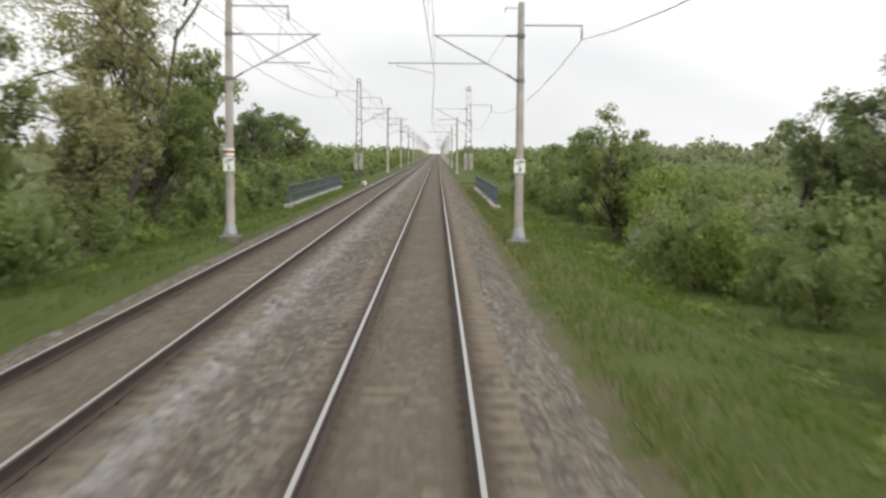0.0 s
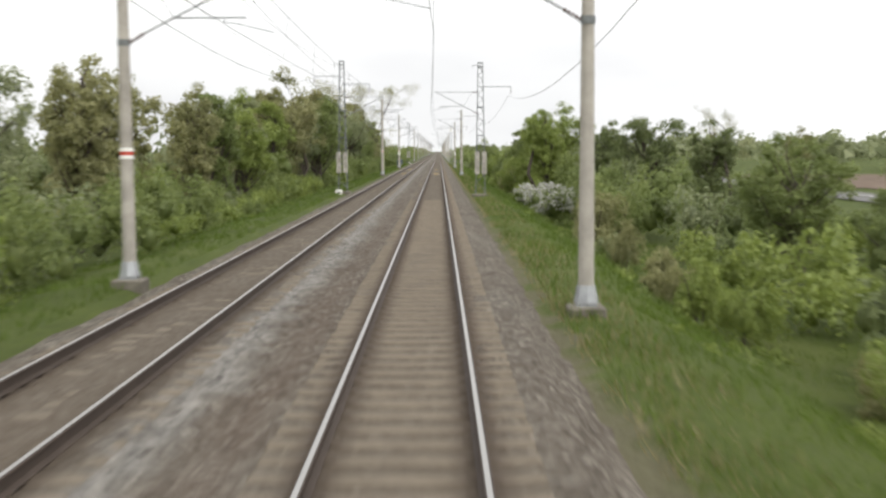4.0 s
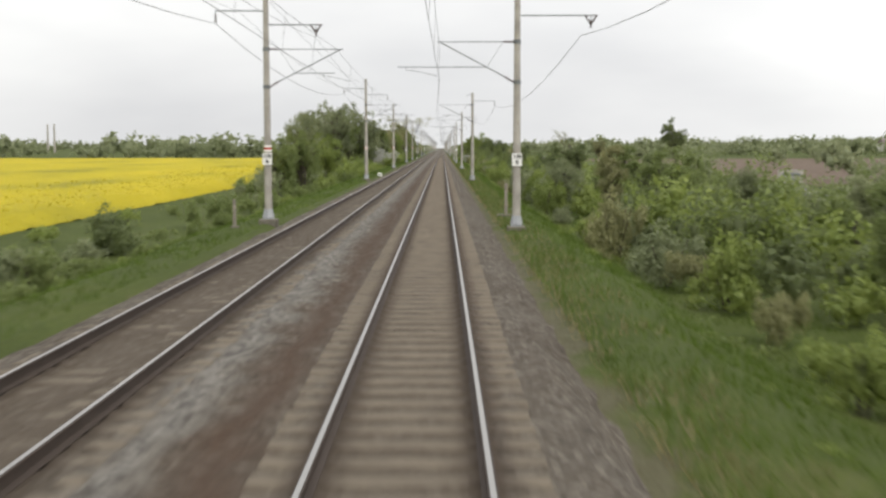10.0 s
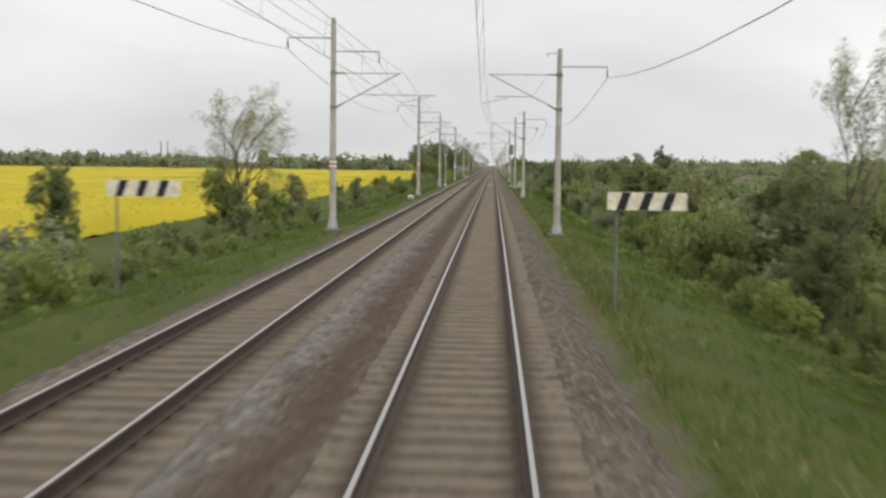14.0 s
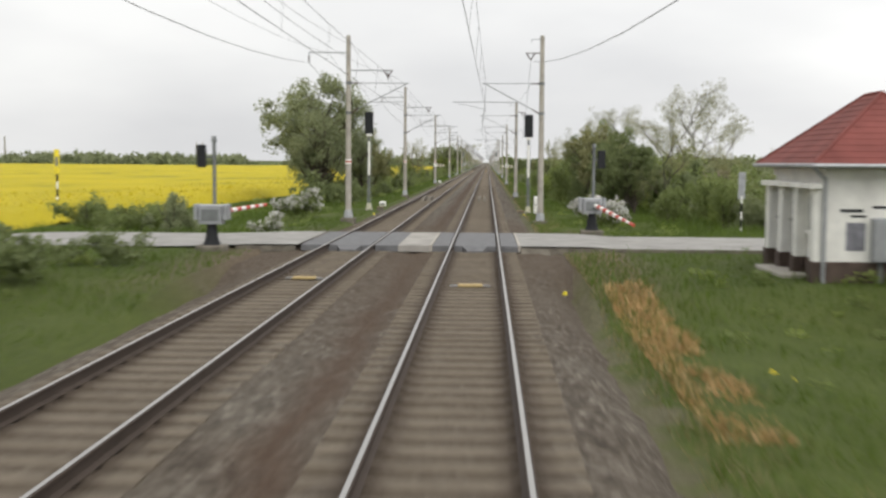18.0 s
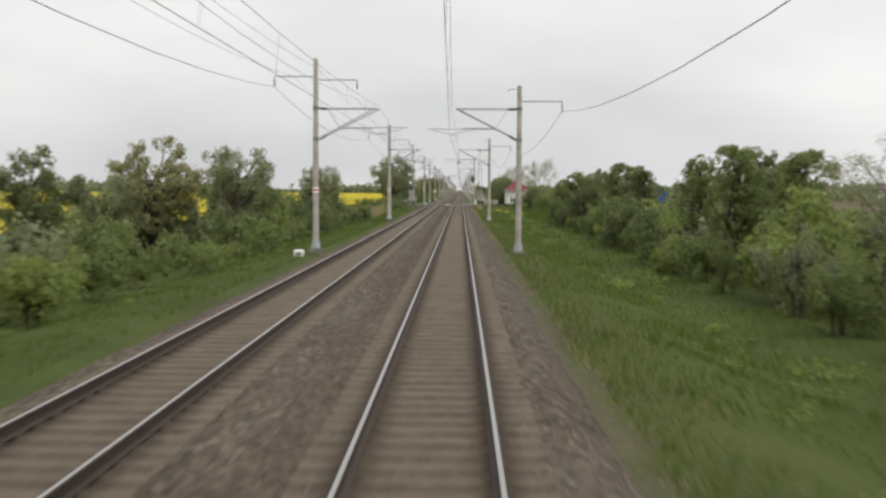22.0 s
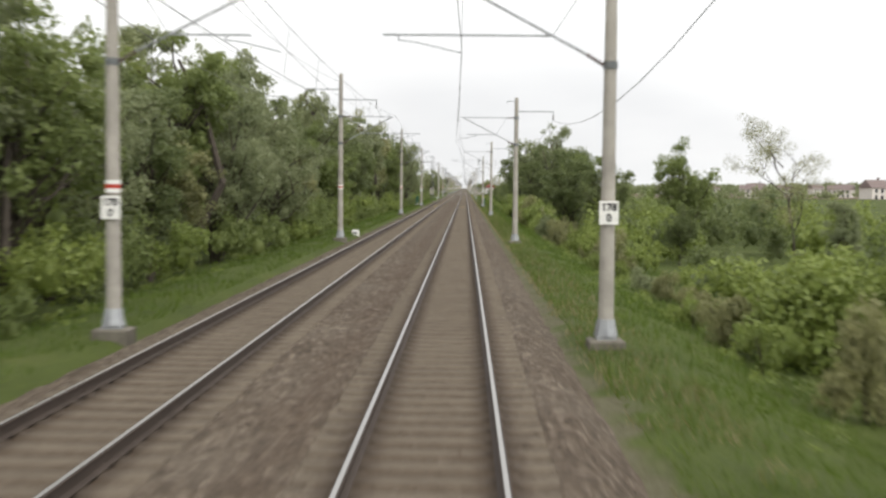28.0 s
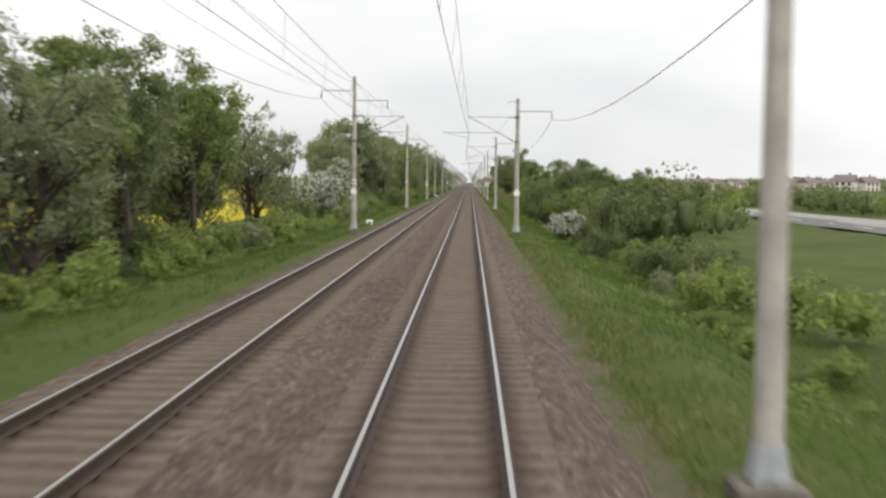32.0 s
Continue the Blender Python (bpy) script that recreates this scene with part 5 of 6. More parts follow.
for row in [(-10.4, -183.5, 2.7, 4.1, 0.9), (-9.8, -193.5, 1.6, 2.5, 0.9), (6.9, -73, 1.6, 2.0, 0.2), (7.4, -86.5, 2.3, 2.8, 0.3), (6.0, -641, 1.3, 1.6, 0.25), (6.2, -645, 1.3, 1.5, 0.2), (-9.5, -641, 1.5, 1.5, 0.16), (-12.6, -1145, 3.0, 5.4, 0.6),
            (-11.8, -1151, 2.2, 4.8, 0.55), (7.2, -1165, 2.3, 2.9, 0.5), (-8.5, -654.5, 0.8, 0.9, 0.06)]:
    lilac(*row)
for x, y, w, h in ((8.2, -931, 3.4, 4.2), (9.6, -937, 2.6, 3.4), (8.6, -968, 2.8, 3.2), (9.4, -1060, 3.2, 3.0)):
    ob = thing("willow_bush", "rounded pale green willow bush on the embankment", "bush", (x, y, float(land(x, y)) - 0.05), "willow bushes")
    rng = np.random.default_rng(int(-y))
    lobes = [(rng.uniform(-.6, .6), rng.uniform(-.6, .6), rng.uniform(.1, .62), rng.uniform(.24, .4)) for k in range(18)]
    v, f = leaf_cloud(rng, clumped(rng, lobes, 8, 0.35, 0.6), 14000, 0.034)
    cv, cf = core_blobs(lobes, 0.42)
    tri = split_tri(np.array([(q[0], q[1], q[2], q[2]) if len(q) == 3 else q for q in cf]))
    part("foliage", np_mesh("foliage", np.concatenate([cv, v]) * np.array([w, w, h]), as_triangles(tri, f + len(cv)), LEAF[2], smooth=True), [], ob)
    for k in range(4):
        part("stem", Geo().cyl((0.1 * k - 0.15, 0.08 * (k % 2), -0.2), (0.5 * (k - 1.5), 0.4 * (k % 2) - 0.2, 0.55 * h), 0.05, 0.02, 6), BARK, ob)

# ---- grass, flowers and the fields ----


TUFT = np.random.default_rng(21).random((1500, 48))


def tuft(x, y):
    """Soft uneven growth from 0 to 1, in tufts about a metre across."""
    out = 0
    for k, w in ((1.1, 0.6), (0.37, 0.4)):
        i, j = (y + 1400) * k, (x + 20) * k
        a, b = np.floor(i).astype(int), np.floor(j).astype(int)
        u, v = smooth(i - a), smooth(j - b)
        a, b = a % 1500, b % 48
        c, d = (a + 1) % 1500, (b + 1) % 48
        out = out + w * ((TUFT[a, b] * (1 - u) + TUFT[c, b] * u) * (1 - v) + (TUFT[a, d] * (1 - u) + TUFT[c, d] * u) * v)
    return out


def blades(name, label, xs, ys, height, width, mat_, category="grass", bare=0.18):
    keep = (np.abs(ys + 663.6) > 4.0) & (tuft(xs, ys) > bare)
    xs, ys = xs[keep], ys[keep]
    n = len(xs)
    z = land(xs, ys)
    a = RNG.uniform(0, math.tau, n)
    h = height * RNG.uniform(0.5, 1.4, n) * (0.35 + 1.35 * tuft(xs, ys))
    lean = RNG.normal(0, 0.35, (n, 2)) * h[:, None]
    p = np.stack([xs, ys, z - 0.02], 1)
    d = np.stack([np.cos(a), np.sin(a), np.zeros(n)], 1) * width
    tip = p + np.stack([lean[:, 0], lean[:, 1], h], 1)
    v = np.stack([p - d, p + d, tip], 1).reshape(-1, 3)
    tagged(new(name, np_mesh(name, v, np.arange(3 * n).reshape(-1, 3), mat_)), label, category, kind="stuff")


n = 500000
xr = 2.55 + RNG.random(n) ** 1.25 * 8.4
blades("grass", "lush green grass on the embankment", xr, RNG.uniform(SOUTH, 112, n), 0.2, 0.013, BLADE)
xl = -6.35 - RNG.random(n // 2) ** 1.2 * 4.6
blades("grass", "lush green grass on the embankment", xl, RNG.uniform(SOUTH, 112, n // 2), 0.16, 0.015, BLADE)
blades("meadow_grass", "tall green meadow grass near the level crossing", RNG.uniform(8.6, 24, 60000), RNG.uniform(-738, -600, 60000), 0.34, 0.022, BLADE, "grass", 0.1)
blades("meadow_grass", "tall green meadow grass beside the field lane", RNG.uniform(-19, -10.5, 40000), RNG.uniform(-738, -600, 40000), 0.32, 0.022, BLADE, "grass", 0.1)
blades("meadow_grass", "tall green grass under the willow bushes", RNG.uniform(8.6, 20, 26000), RNG.uniform(-985, -912, 26000), 0.34, 0.022, BLADE, "grass", 0.1)
xd = 2.42 + RNG.random(110000) ** 1.4 * 1.5
blades("dry_grass", "straw-coloured dry grass beside the ballast", xd, RNG.uniform(SOUTH, 112, 110000), 0.16, 0.012, DRY, "grass", 0.36)
blades("dry_reeds", "pale dry reeds beside the line", RNG.uniform(-14, -9.5, 5000), RNG.uniform(-722, -702, 5000), 0.9, 0.02, REED, "reeds")

blades("withered_weeds", "withered orange weeds at the ballast edge", 2.8 + 0.9 * RNG.random(2600), RNG.uniform(-688, -676, 2600), 0.13, 0.03, ORANGE, "weeds")

weeds = []
for k in range(3200):
    s = RNG.random() < 0.6
    x, y = (4.3 + 4.6 * RNG.random() ** 0.75 if s else -7.9 - 2.6 * RNG.random() ** 0.7), RNG.uniform(SOUTH, 110)
    if abs(y + 664.2) < 7:
        continue
    h = RNG.uniform(0.16, 0.55) * min(1.0, 0.45 + 0.16 * (abs(x + 1.8) - 5.5))
    weeds.append((x, y, float(land(x, y)), h * RNG.uniform(0.9, 1.9), h))
belt("tall_weeds", "clumps of nettles and tall weeds in the grass", weeds[::2], LEAF[2], 3)
belt("tall_weeds", "clumps of nettles and tall weeds in the grass", weeds[1::2], LEAF[1], 3)


FLOWERS = [(x - w, x + w, y - 1.3 * w, y + 1.3 * w) for x, y, w in ((4.0, -699, 0.5), (4.3, -703, 0.45), (5.0, -694, 0.5), (5.6, -700.5, 0.35), (6.6, -697, 0.4), (4.9, -707, 0.5), (6.2, -705, 0.5), (7.3, -701, 0.35),
                                                                                   (3.9, -685, 0.4), (7.4, -694, 0.4), (6.6, -712, 0.5), (5.4, -690, 0.4), (8.2, -706, 0.4), (7.2, -720, 0.5), (6.2, -730, 0.5), (4.2, -712, 0.35), (4.6, -604, 0.4))]


def flower_patch(x0, x1, y0, y1, n, lift):
    xs, ys = RNG.uniform(x0, x1, n), RNG.uniform(y0, y1, n)
    clump = (np.sin(xs * 1.7 + ys * 0.9) + np.sin(ys * 0.43 - xs) + RNG.normal(0, 0.4, n)) > 0.9
    xs, ys = xs[clump], ys[clump]
    v, f = leaf_cloud(RNG, [(0, 0, 0, 0.02)], len(xs), 0.06)
    v = v.reshape(-1, 3, 3) + np.stack([xs, ys, land(xs, ys) + lift * RNG.uniform(0.6, 1.2, len(xs))], 1)[:, None]
    tagged(new("wild_flowers", np_mesh("wild_flowers", v.reshape(-1, 3), as_triangles(np.empty((0, 3), int), f), PETAL)), "bright yellow wild flowers in the grass", "flowers", kind="stuff")


for x0, x1, y0, y1 in FLOWERS:
    flower_patch(x0, x1, y0, y1, 150, 0.35)
FIELDS = ((-652.0, -90.0), (-1215.0, -676.0))


def crop(x, y):
    edge = smooth((-20.6 - x) / 1.2)
    for y0, y1 in FIELDS:
        edge = np.where((y >= y0 - 2) & (y <= y1 + 2), edge * smooth((y - y0) / 1.6) * smooth((y1 - y) / 1.6), edge)
    edge = np.where((y < -655) & (y > -760), edge * smooth((-25.5 - x) / 1.2), edge)
    return land(x, y) + edge * (0.95 + 0.1 * np.sin(x * 0.8 + y * 0.3) * np.sin(y * 0.7) + 0.05 * np.sin(2.1 * x + 1.3 * y))


def rape_field(y0, y1):
    xs = np.concatenate([[-445, -330, -250, -190, -140, -110, -85, -68, -56, -47, -41, -36, -33], np.arange(-31, -20.4, 0.8)])
    tagged(new("rapeseed_field", sheet("rapeseed_field", xs, np.arange(y0, y1 + 1, 1.5), crop, RAPE)), "rapeseed field in full yellow bloom", "field", kind="stuff")
    m = 22000
    x, y = -20.6 - RNG.random(m) ** 1.6 * 14, RNG.uniform(y0, y1, m)
    v, f = leaf_cloud(RNG, [(0, 0, 0, 0.02)], m, 0.11)
    v = v.reshape(-1, 3, 3) + np.stack([x, y, crop(x, y) + RNG.uniform(-0.1, 0.12, m)], 1)[:, None]
    tagged(new("rapeseed_flowers", np_mesh("rapeseed_flowers", v.reshape(-1, 3), as_triangles(np.empty((0, 3), int), f), PETAL)), "yellow rapeseed flower heads at the field edge", "flowers", kind="stuff")


for y0, y1 in FIELDS:
    rape_field(y0, y1)


def soil_top(x, y):
    return land(x, y) + 0.08


tagged(new("ploughed_field", sheet("ploughed_field", XS[(XS > 46) & (XS < 400)], YS[(YS > -480) & (YS < 40)], soil_top, SOIL)), "brown ploughed field beyond the road", "field", kind="structure")
tagged(new("ploughed_field", sheet("ploughed_field", XS[(XS > 46) & (XS < 400)], YS[(YS > -658) & (YS < -520)], soil_top, SOIL)), "brown ploughed field beyond the road", "field", kind="structure")

# ---- far woods and the village on the hill ----
wood = []
for k in range(420):
    y = RNG.uniform(-1500, 1500)
    wood.append((RNG.uniform(-560, -455), y, 0, RNG.uniform(7, 16), 5 + 13 * RNG.random() ** 2.2))
for k in range(170):
    wood.append((RNG.uniform(-440, -24), RNG.uniform(-70, 90), 0, RNG.uniform(4, 10), RNG.uniform(4, 10)))
for k in range(420):
    a = RNG.uniform(0.06, 0.75)
    d = RNG.uniform(620, 1150)
    wood.append((d * math.sin(a) + 20, d * math.cos(a) - 600 * RNG.random(), 0, RNG.uniform(7, 15), RNG.uniform(6, 13)))
for k in range(300):
    wood.append((RNG.uniform(60, 420), RNG.uniform(-700, 900), 0, RNG.uniform(3, 7), RNG.uniform(3, 7)))
for k in range(160):
    wood.append((RNG.choice([-1, 1]) * RNG.uniform(15, 220), RNG.uniform(950, 1300), 0, RNG.uniform(6, 14), RNG.uniform(6, 12)))
wood = [w for w in wood if not (-430 < w[0] < -18 and -1215 < w[1] < -60)]
wood = [(x, y, float(land(x, y)), w, h) for x, y, _, w, h in wood]
# the pale willow grey puts distance haze into the woods' colour
belt("far_woods", "distant belt of woodland on the horizon, in a haze-paled leaf colour", wood, LEAF[3], 4)
# roof red is greyed down, haze of the distance painted into it
HOUSE_WALL, HOUSE_ROOF = simple("pale_house_render", (0.6, 0.57, 0.52), 0.9), simple("haze_greyed_roofs", (0.19, 0.15, 0.14), 0.9)


def house_proto():
    root = thing("house", "pale rendered village house with pitched roof", "house", (0, 0, -300), "houses of the far village")
    part("wall", Geo().box(-5, 5, -4, 4, -1, 5.4), HOUSE_WALL, root)
    part("roof", Geo().add([(-5.5, -4.5, 5.2), (5.5, -4.5, 5.2), (5.5, 4.5, 5.2), (-5.5, 4.5, 5.2), (-5.5, 0, 8.6), (5.5, 0, 8.6)], [(0, 1, 5, 4), (2, 3, 4, 5), (0, 4, 3), (1, 2, 5), (3, 2, 1, 0)]), HOUSE_ROOF, root)
    me = Geo().box(-0.6, 0.6, -0.05, 0.05, -0.8, 0.8).mesh("window", GLASS)
    for x in (-3, 0, 3):
        for z in (1.4, 4.0):
            part("window", me, [], root, "", (x, -4.0, z))
    part("chimney", Geo().box(1.5, 2.3, 0.6, 1.4, 6.5, 9.6), HOUSE_ROOF, root)
    return root


proto = house_proto()
for k in range(46):
    a, d = RNG.uniform(0.22, 0.62), RNG.uniform(480, 1000)
    x, y = d * math.sin(a) + 30, d * math.cos(a) - RNG.uniform(300, 1250)
    copy_thing(proto, pose(x, y, float(land(x, y)), 0, 0, RNG.uniform(-40, 40)))
for o in (*proto.children_recursive, proto):
    bpy.data.objects.remove(o)

# ---- roads and the level crossing ----


def road_strip(name, label, xs, ys, lift, mat_):
    def top(x, y):
        return land(x, y) + lift
    return tagged(new(name, sheet(name, xs, ys, top, mat_)), label, "road", kind="structure")


road_strip("road", "grey asphalt country road beside the railway", np.linspace(36.5, 43, 6), np.arange(-1420, 500, 8.0), 0.16, ASPHALT)
road_strip("pavement", "pale paved strip along the country road", np.linspace(43.0, 50, 6), np.arange(-1300, -1000, 8.0), 0.14, LANE)
marks = Geo()
for y in np.arange(-1300, 200, 12.0):
    z = float(land(39.7, y)) + 0.2
    marks.box(39.62, 39.78, y, y + 5, z - 0.05, z)
tagged(part("lane_marking", marks, WHITE), "white dashed lane marking", "road marking", kind="structure")
rails_ = Geo()
for y in np.arange(-1420, -1180, 4.0):
    z = float(land(36, y))
    rails_.box(35.9, 36.0, y, y + 0.1, z - 0.1, z + 0.75)
    rails_.box(35.84, 35.9, y, y + 4, z + 0.45, z + 0.75)
tagged(part("guard_rail", rails_, GALV), "galvanised roadside crash barrier", "crash barrier", kind="structure")
CY0, CY1 = -666.75, -660.55


def lane_height(x, y):
    ax = np.maximum(np.abs(x + 1.84) - 5.2, 0)
    return np.maximum(-0.012 - 0.09 * ax, land(x, y) + 0.06) + 0 * y


xs = np.concatenate([np.arange(-40, -5.2, 1.2), [-5.2]])
tagged(new("road", sheet("road", xs, np.linspace(CY0, CY1, 6), lane_height, LANE)), "narrow asphalt lane leading to the crossing", "road", kind="structure")
xs = np.concatenate([[1.33], np.arange(2.2, 37, 1.2), [37.5]])
tagged(new("road", sheet("road", xs, np.linspace(CY0, CY1, 6), lane_height, LANE)), "narrow asphalt lane leading to the crossing", "road", kind="structure")
edge = Geo()
edge.box(2.15, 9, CY0 - 0.12, CY0 - 0.02, -0.6, -0.06).box(-7.0, -5.25, CY0 - 0.12, CY0 - 0.02, -0.6, -0.06)
tagged(part("road_edge", edge, CONCRETE_DARK), "dark edge kerb of the lane", "kerb", kind="structure")
# dark colour of this slope paints the shadow along the crossing's front edge
tagged(part("road_edge", Geo().add([(1.34, CY0, -0.06), (2.15, CY0, -0.07), (2.2, CY0 - 0.22, -0.27), (1.34, CY0 - 0.18, -0.27), (1.34, CY0, -0.3), (2.15, CY0, -0.3)], [(3, 2, 1, 0), (0, 4, 3), (1, 2, 5)]), CONCRETE_DARK), "sloping lane edge, dark for the shadow at the crossing front", "kerb", kind="structure")
crossing = thing("level_crossing", "rubber-panelled level crossing flush with the rails", "level crossing", (0, 0, 0))
mid_me = Geo().box(-0.61, 0.61, -0.51, 0.51, -0.2, -0.012, 0, 0.015).mesh("crossing_panel", RUBBER)
out_me = Geo().box(-0.34, 0.34, -0.51, 0.51, -0.2, -0.01, 0, 0.015).mesh("crossing_panel", RUBBER)
narrow_me = Geo().box(-0.25, 0.25, -0.51, 0.51, -0.2, -0.01, 0, 0.015).mesh("crossing_panel", RUBBER)
for c in (0.0, -3.68):
    for k in range(6):
        y = CY0 + (k + 0.5) * (CY1 - CY0) / 6
        part("crossing_panel", mid_me, [], crossing, "", (c, y, 0))
        for s in (-1, 1):
            part("crossing_panel", out_me if c else narrow_me, [], crossing, "", (c + s * (1.09 if c else 1.0), y, 0))
    for s in () if c else (-1, 1):
        part("edge_beam", Geo().box(c + s * 1.29 - 0.035, c + s * 1.29 + 0.035, CY0, CY1, -0.2, 0.0), CONCRETE, crossing, "pale concrete edge beam")
    g = Geo().add([(c - 0.36, CY0, -0.02), (c + 0.36, CY0, -0.02), (c + 0.22, CY0 - 0.4, -0.13), (c - 0.22, CY0 - 0.4, -0.13), (c - 0.36, CY0, -0.2), (c + 0.36, CY0, -0.2), (c + 0.22, CY0 - 0.4, -0.2), (c - 0.22, CY0 - 0.4, -0.2)],
                  [(3, 2, 1, 0), (4, 5, 6, 7), (0, 1, 5, 4), (1, 2, 6, 5), (2, 3, 7, 6), (3, 0, 4, 7)])
    part("end_ramp", g, RUBBER, crossing, "sloping end ramp")
part("middle_slab", Geo().box(-2.25, -1.33, CY0, CY1, -0.2, -0.014), PALESLAB, crossing, "pale concrete slab between the tracks")


def barrier(x, y, way, boom):
    root = thing("level_crossing_barrier", "grey barrier drive with red and white striped boom", "barrier", (x, y, 0.02), "crossing barriers")
    part("footing", Geo().box(-0.4, 0.4, -0.35, 0.35, -0.7, 0.0, 0, 0.04), CONCRETE_DARK, root, "dark concrete footing")
    part("plinth", Geo().cyl((0, 0, 0.0), (0, 0, 0.12), 0.26, 0.22, 10).cyl((0, 0, 0.12), (0, 0, 0.6), 0.2, 0.13, 10), BLACK, root, "black cast pedestal")
    part("drive_box", Geo().box(-0.34, 0.34, -0.24, 0.24, 0.6, 1.15, 0, 0.04), GALV, root, "grey riveted drive housing")
    part("hatch", Geo().box(-0.24, 0.24, -0.262, -0.24, 0.7, 1.02, 0, 0.008), LATTICE, root, "dark cover plate")
    for s in (-1, 1):
        part("counterweight", Geo().box(s * 0.42 - 0.06, s * 0.42 + 0.06, -0.2, 0.34, 0.72, 1.16, 0, 0.02), GALV, root)
    d = Vector(boom)
    bar = part("boom", Geo().cyl((0, 0, 0), d.normalized() * 0.3, 0.07, 0.07, 8), WHITE, root, "striped boom", (0.1 * way, -0.3 if d.y < 0 else 0.3, 0.88))
    for k in range(12):
        a, b = d * (k / 12), d * ((k + 1) / 12)
        part("stripe", Geo().cyl(a, b, 0.085 - k * 0.003, 0.082 - k * 0.003, 8), RED if k % 2 else WHITE, bar)
    part("post", Geo().cyl((0.05, 0.15, 1.0), (0.05, 0.15, 2.95), 0.055, 0.055, 8), LATTICE, root)
    side = 0.32 * way
    part("warning_light", Geo().box(side - 0.14, side + 0.14, 0.1, 0.2, 2.2, 2.85, 0, 0.03).cyl((side, 0.2, 2.38), (side, 0.32, 2.38), 0.1, 0.12, 10).cyl((side, 0.2, 2.67), (side, 0.32, 2.67), 0.1, 0.12, 10), BLACK, root, "black crossing warning light")
    part("light_bracket", Geo().cyl((0.05, 0.15, 2.5), (side, 0.15, 2.5), 0.025, 0.025, 6), LATTICE, root)
    part("bell", Geo().cyl((0.05, 0.15, 2.95), (0.05, 0.15, 3.1), 0.09, 0.05, 10), LATTICE, root)


barrier(4.1, -658.9, 1, (0.75, -4.7, -0.42))
barrier(-7.5, -667.7, -1, (0.75, 4.4, 0.1))

# ---- crossing keeper's hut ----
ROOFRED = simple("faded_red_roof", (0.175, 0.055, 0.047), 0.8, 0, 0.22, 1.3)
PLINTH = simple("brown_plinth_paint", (0.075, 0.055, 0.045), 0.9, 0, 0.35, 3.0)
SCRAWL = simple("grey_spray_paint", (0.17, 0.17, 0.19), 0.8, 0, 0.4, 3.0)
hut = thing("gatekeeper_hut", "small white hut with faded red hipped roof and sprayed wall", "hut", (9.35, -672.5, 0))
for x0, x1, y0, y1 in ((-1.6, 1.6, -2.2, -2.02), (-1.6, 1.6, 2.02, 2.2), (-1.6, -1.42, -2.02, 2.02), (1.42, 1.6, -2.02, 2.02)):
    part("wall", Geo().box(x0, x1, y0, y1, 0.3, 2.36), PLASTER, hut, "limewashed wall")
part("plinth", Geo().box(-1.64, 1.64, -2.24, 2.24, -0.9, 0.3, 0, 0.02), PLINTH, hut, "dark brown painted plinth")
part("cornice", Geo().box(-1.7, 1.7, -2.3, 2.3, 2.3, 2.4).box(-1.66, 1.66, -2.26, 2.26, 2.16, 2.302), PLASTER, hut)
part("step_slab", Geo().box(-2.3, -1.66, -1.3, 1.3, -0.5, -0.06, 0, 0.03), CONCRETE, hut, "worn concrete door slab")
eaves = [(-2.02, -2.62, 2.44), (2.02, -2.62, 2.44), (2.02, 2.62, 2.44), (-2.02, 2.62, 2.44)]
roof = part("roof", Geo().add(eaves + [(0, -0.75, 4.08), (0, 0.45, 4.08)] + [(x, y, 2.39) for x, y, z in eaves],
                              [(0, 1, 4), (1, 2, 5, 4), (2, 3, 5), (3, 0, 4, 5), (9, 8, 7, 6), (0, 6, 7, 1), (1, 7, 8, 2), (2, 8, 9, 3), (3, 9, 6, 0)]), ROOFRED, hut, "hipped red roof")
g = Geo()
for a, b in ((0, 4), (1, 4), (2, 5), (3, 5)):
    g.cyl(eaves[a], (0, -0.75 if b == 4 else 0.45, 4.08), 0.045, 0.045, 6)
g.cyl((0, -0.75, 4.08), (0, 0.45, 4.08), 0.05, 0.05, 6)
part("ridge_cap", g, ROOFRED, roof, "rounded ridge caps")
for k in range(1, 12):
    u = k / 12
    w, y0, y1, z = 2.02 * (1 - u), -2.62 + 1.87 * u, 2.62 - 2.17 * u, 2.44 + 1.64 * u
    part("roof_course", Geo().cyl((-w, y0, z), (w, y0, z), 0.012, 0.012, 4).cyl((-w, y0, z), (-w, y1, z), 0.012, 0.012, 4).cyl((w, y0, z), (w, y1, z), 0.012, 0.012, 4), ROOFRED, roof)
part("gutter", Geo().cyl((-2.06, -2.66, 2.4), (-2.06, 2.66, 2.4), 0.05, 0.05, 8).cyl((-2.06, -2.66, 2.4), (2.06, -2.66, 2.4), 0.05, 0.05, 8), GALV, hut, "zinc gutter")
part("downpipe", Geo().line([(-2.0, -2.6, 2.36), (-1.66, -2.3, 2.1), (-1.66, -2.3, -0.4)], 0.045, 8), GALV, hut, "zinc downpipe")
# porch of the side towards the track: piers, beam, two recessed doors
for y in (-2.05, -0.6, 0.75, 2.0):
    part("pier", Geo().box(-1.86, -1.602, y - 0.17, y + 0.17, 0.3, 1.9, 0, 0.02), PLASTER, hut, "whitewashed pier")
    part("pier_foot", Geo().box(-1.9, -1.645, y - 0.2, y + 0.2, -0.5, 0.3, 0, 0.02), PLINTH, hut)
part("porch_beam", Geo().box(-1.98, -1.605, -2.3, 2.25, 1.9, 2.02, 0, 0.02), PLASTER, hut, "projecting white ledge")
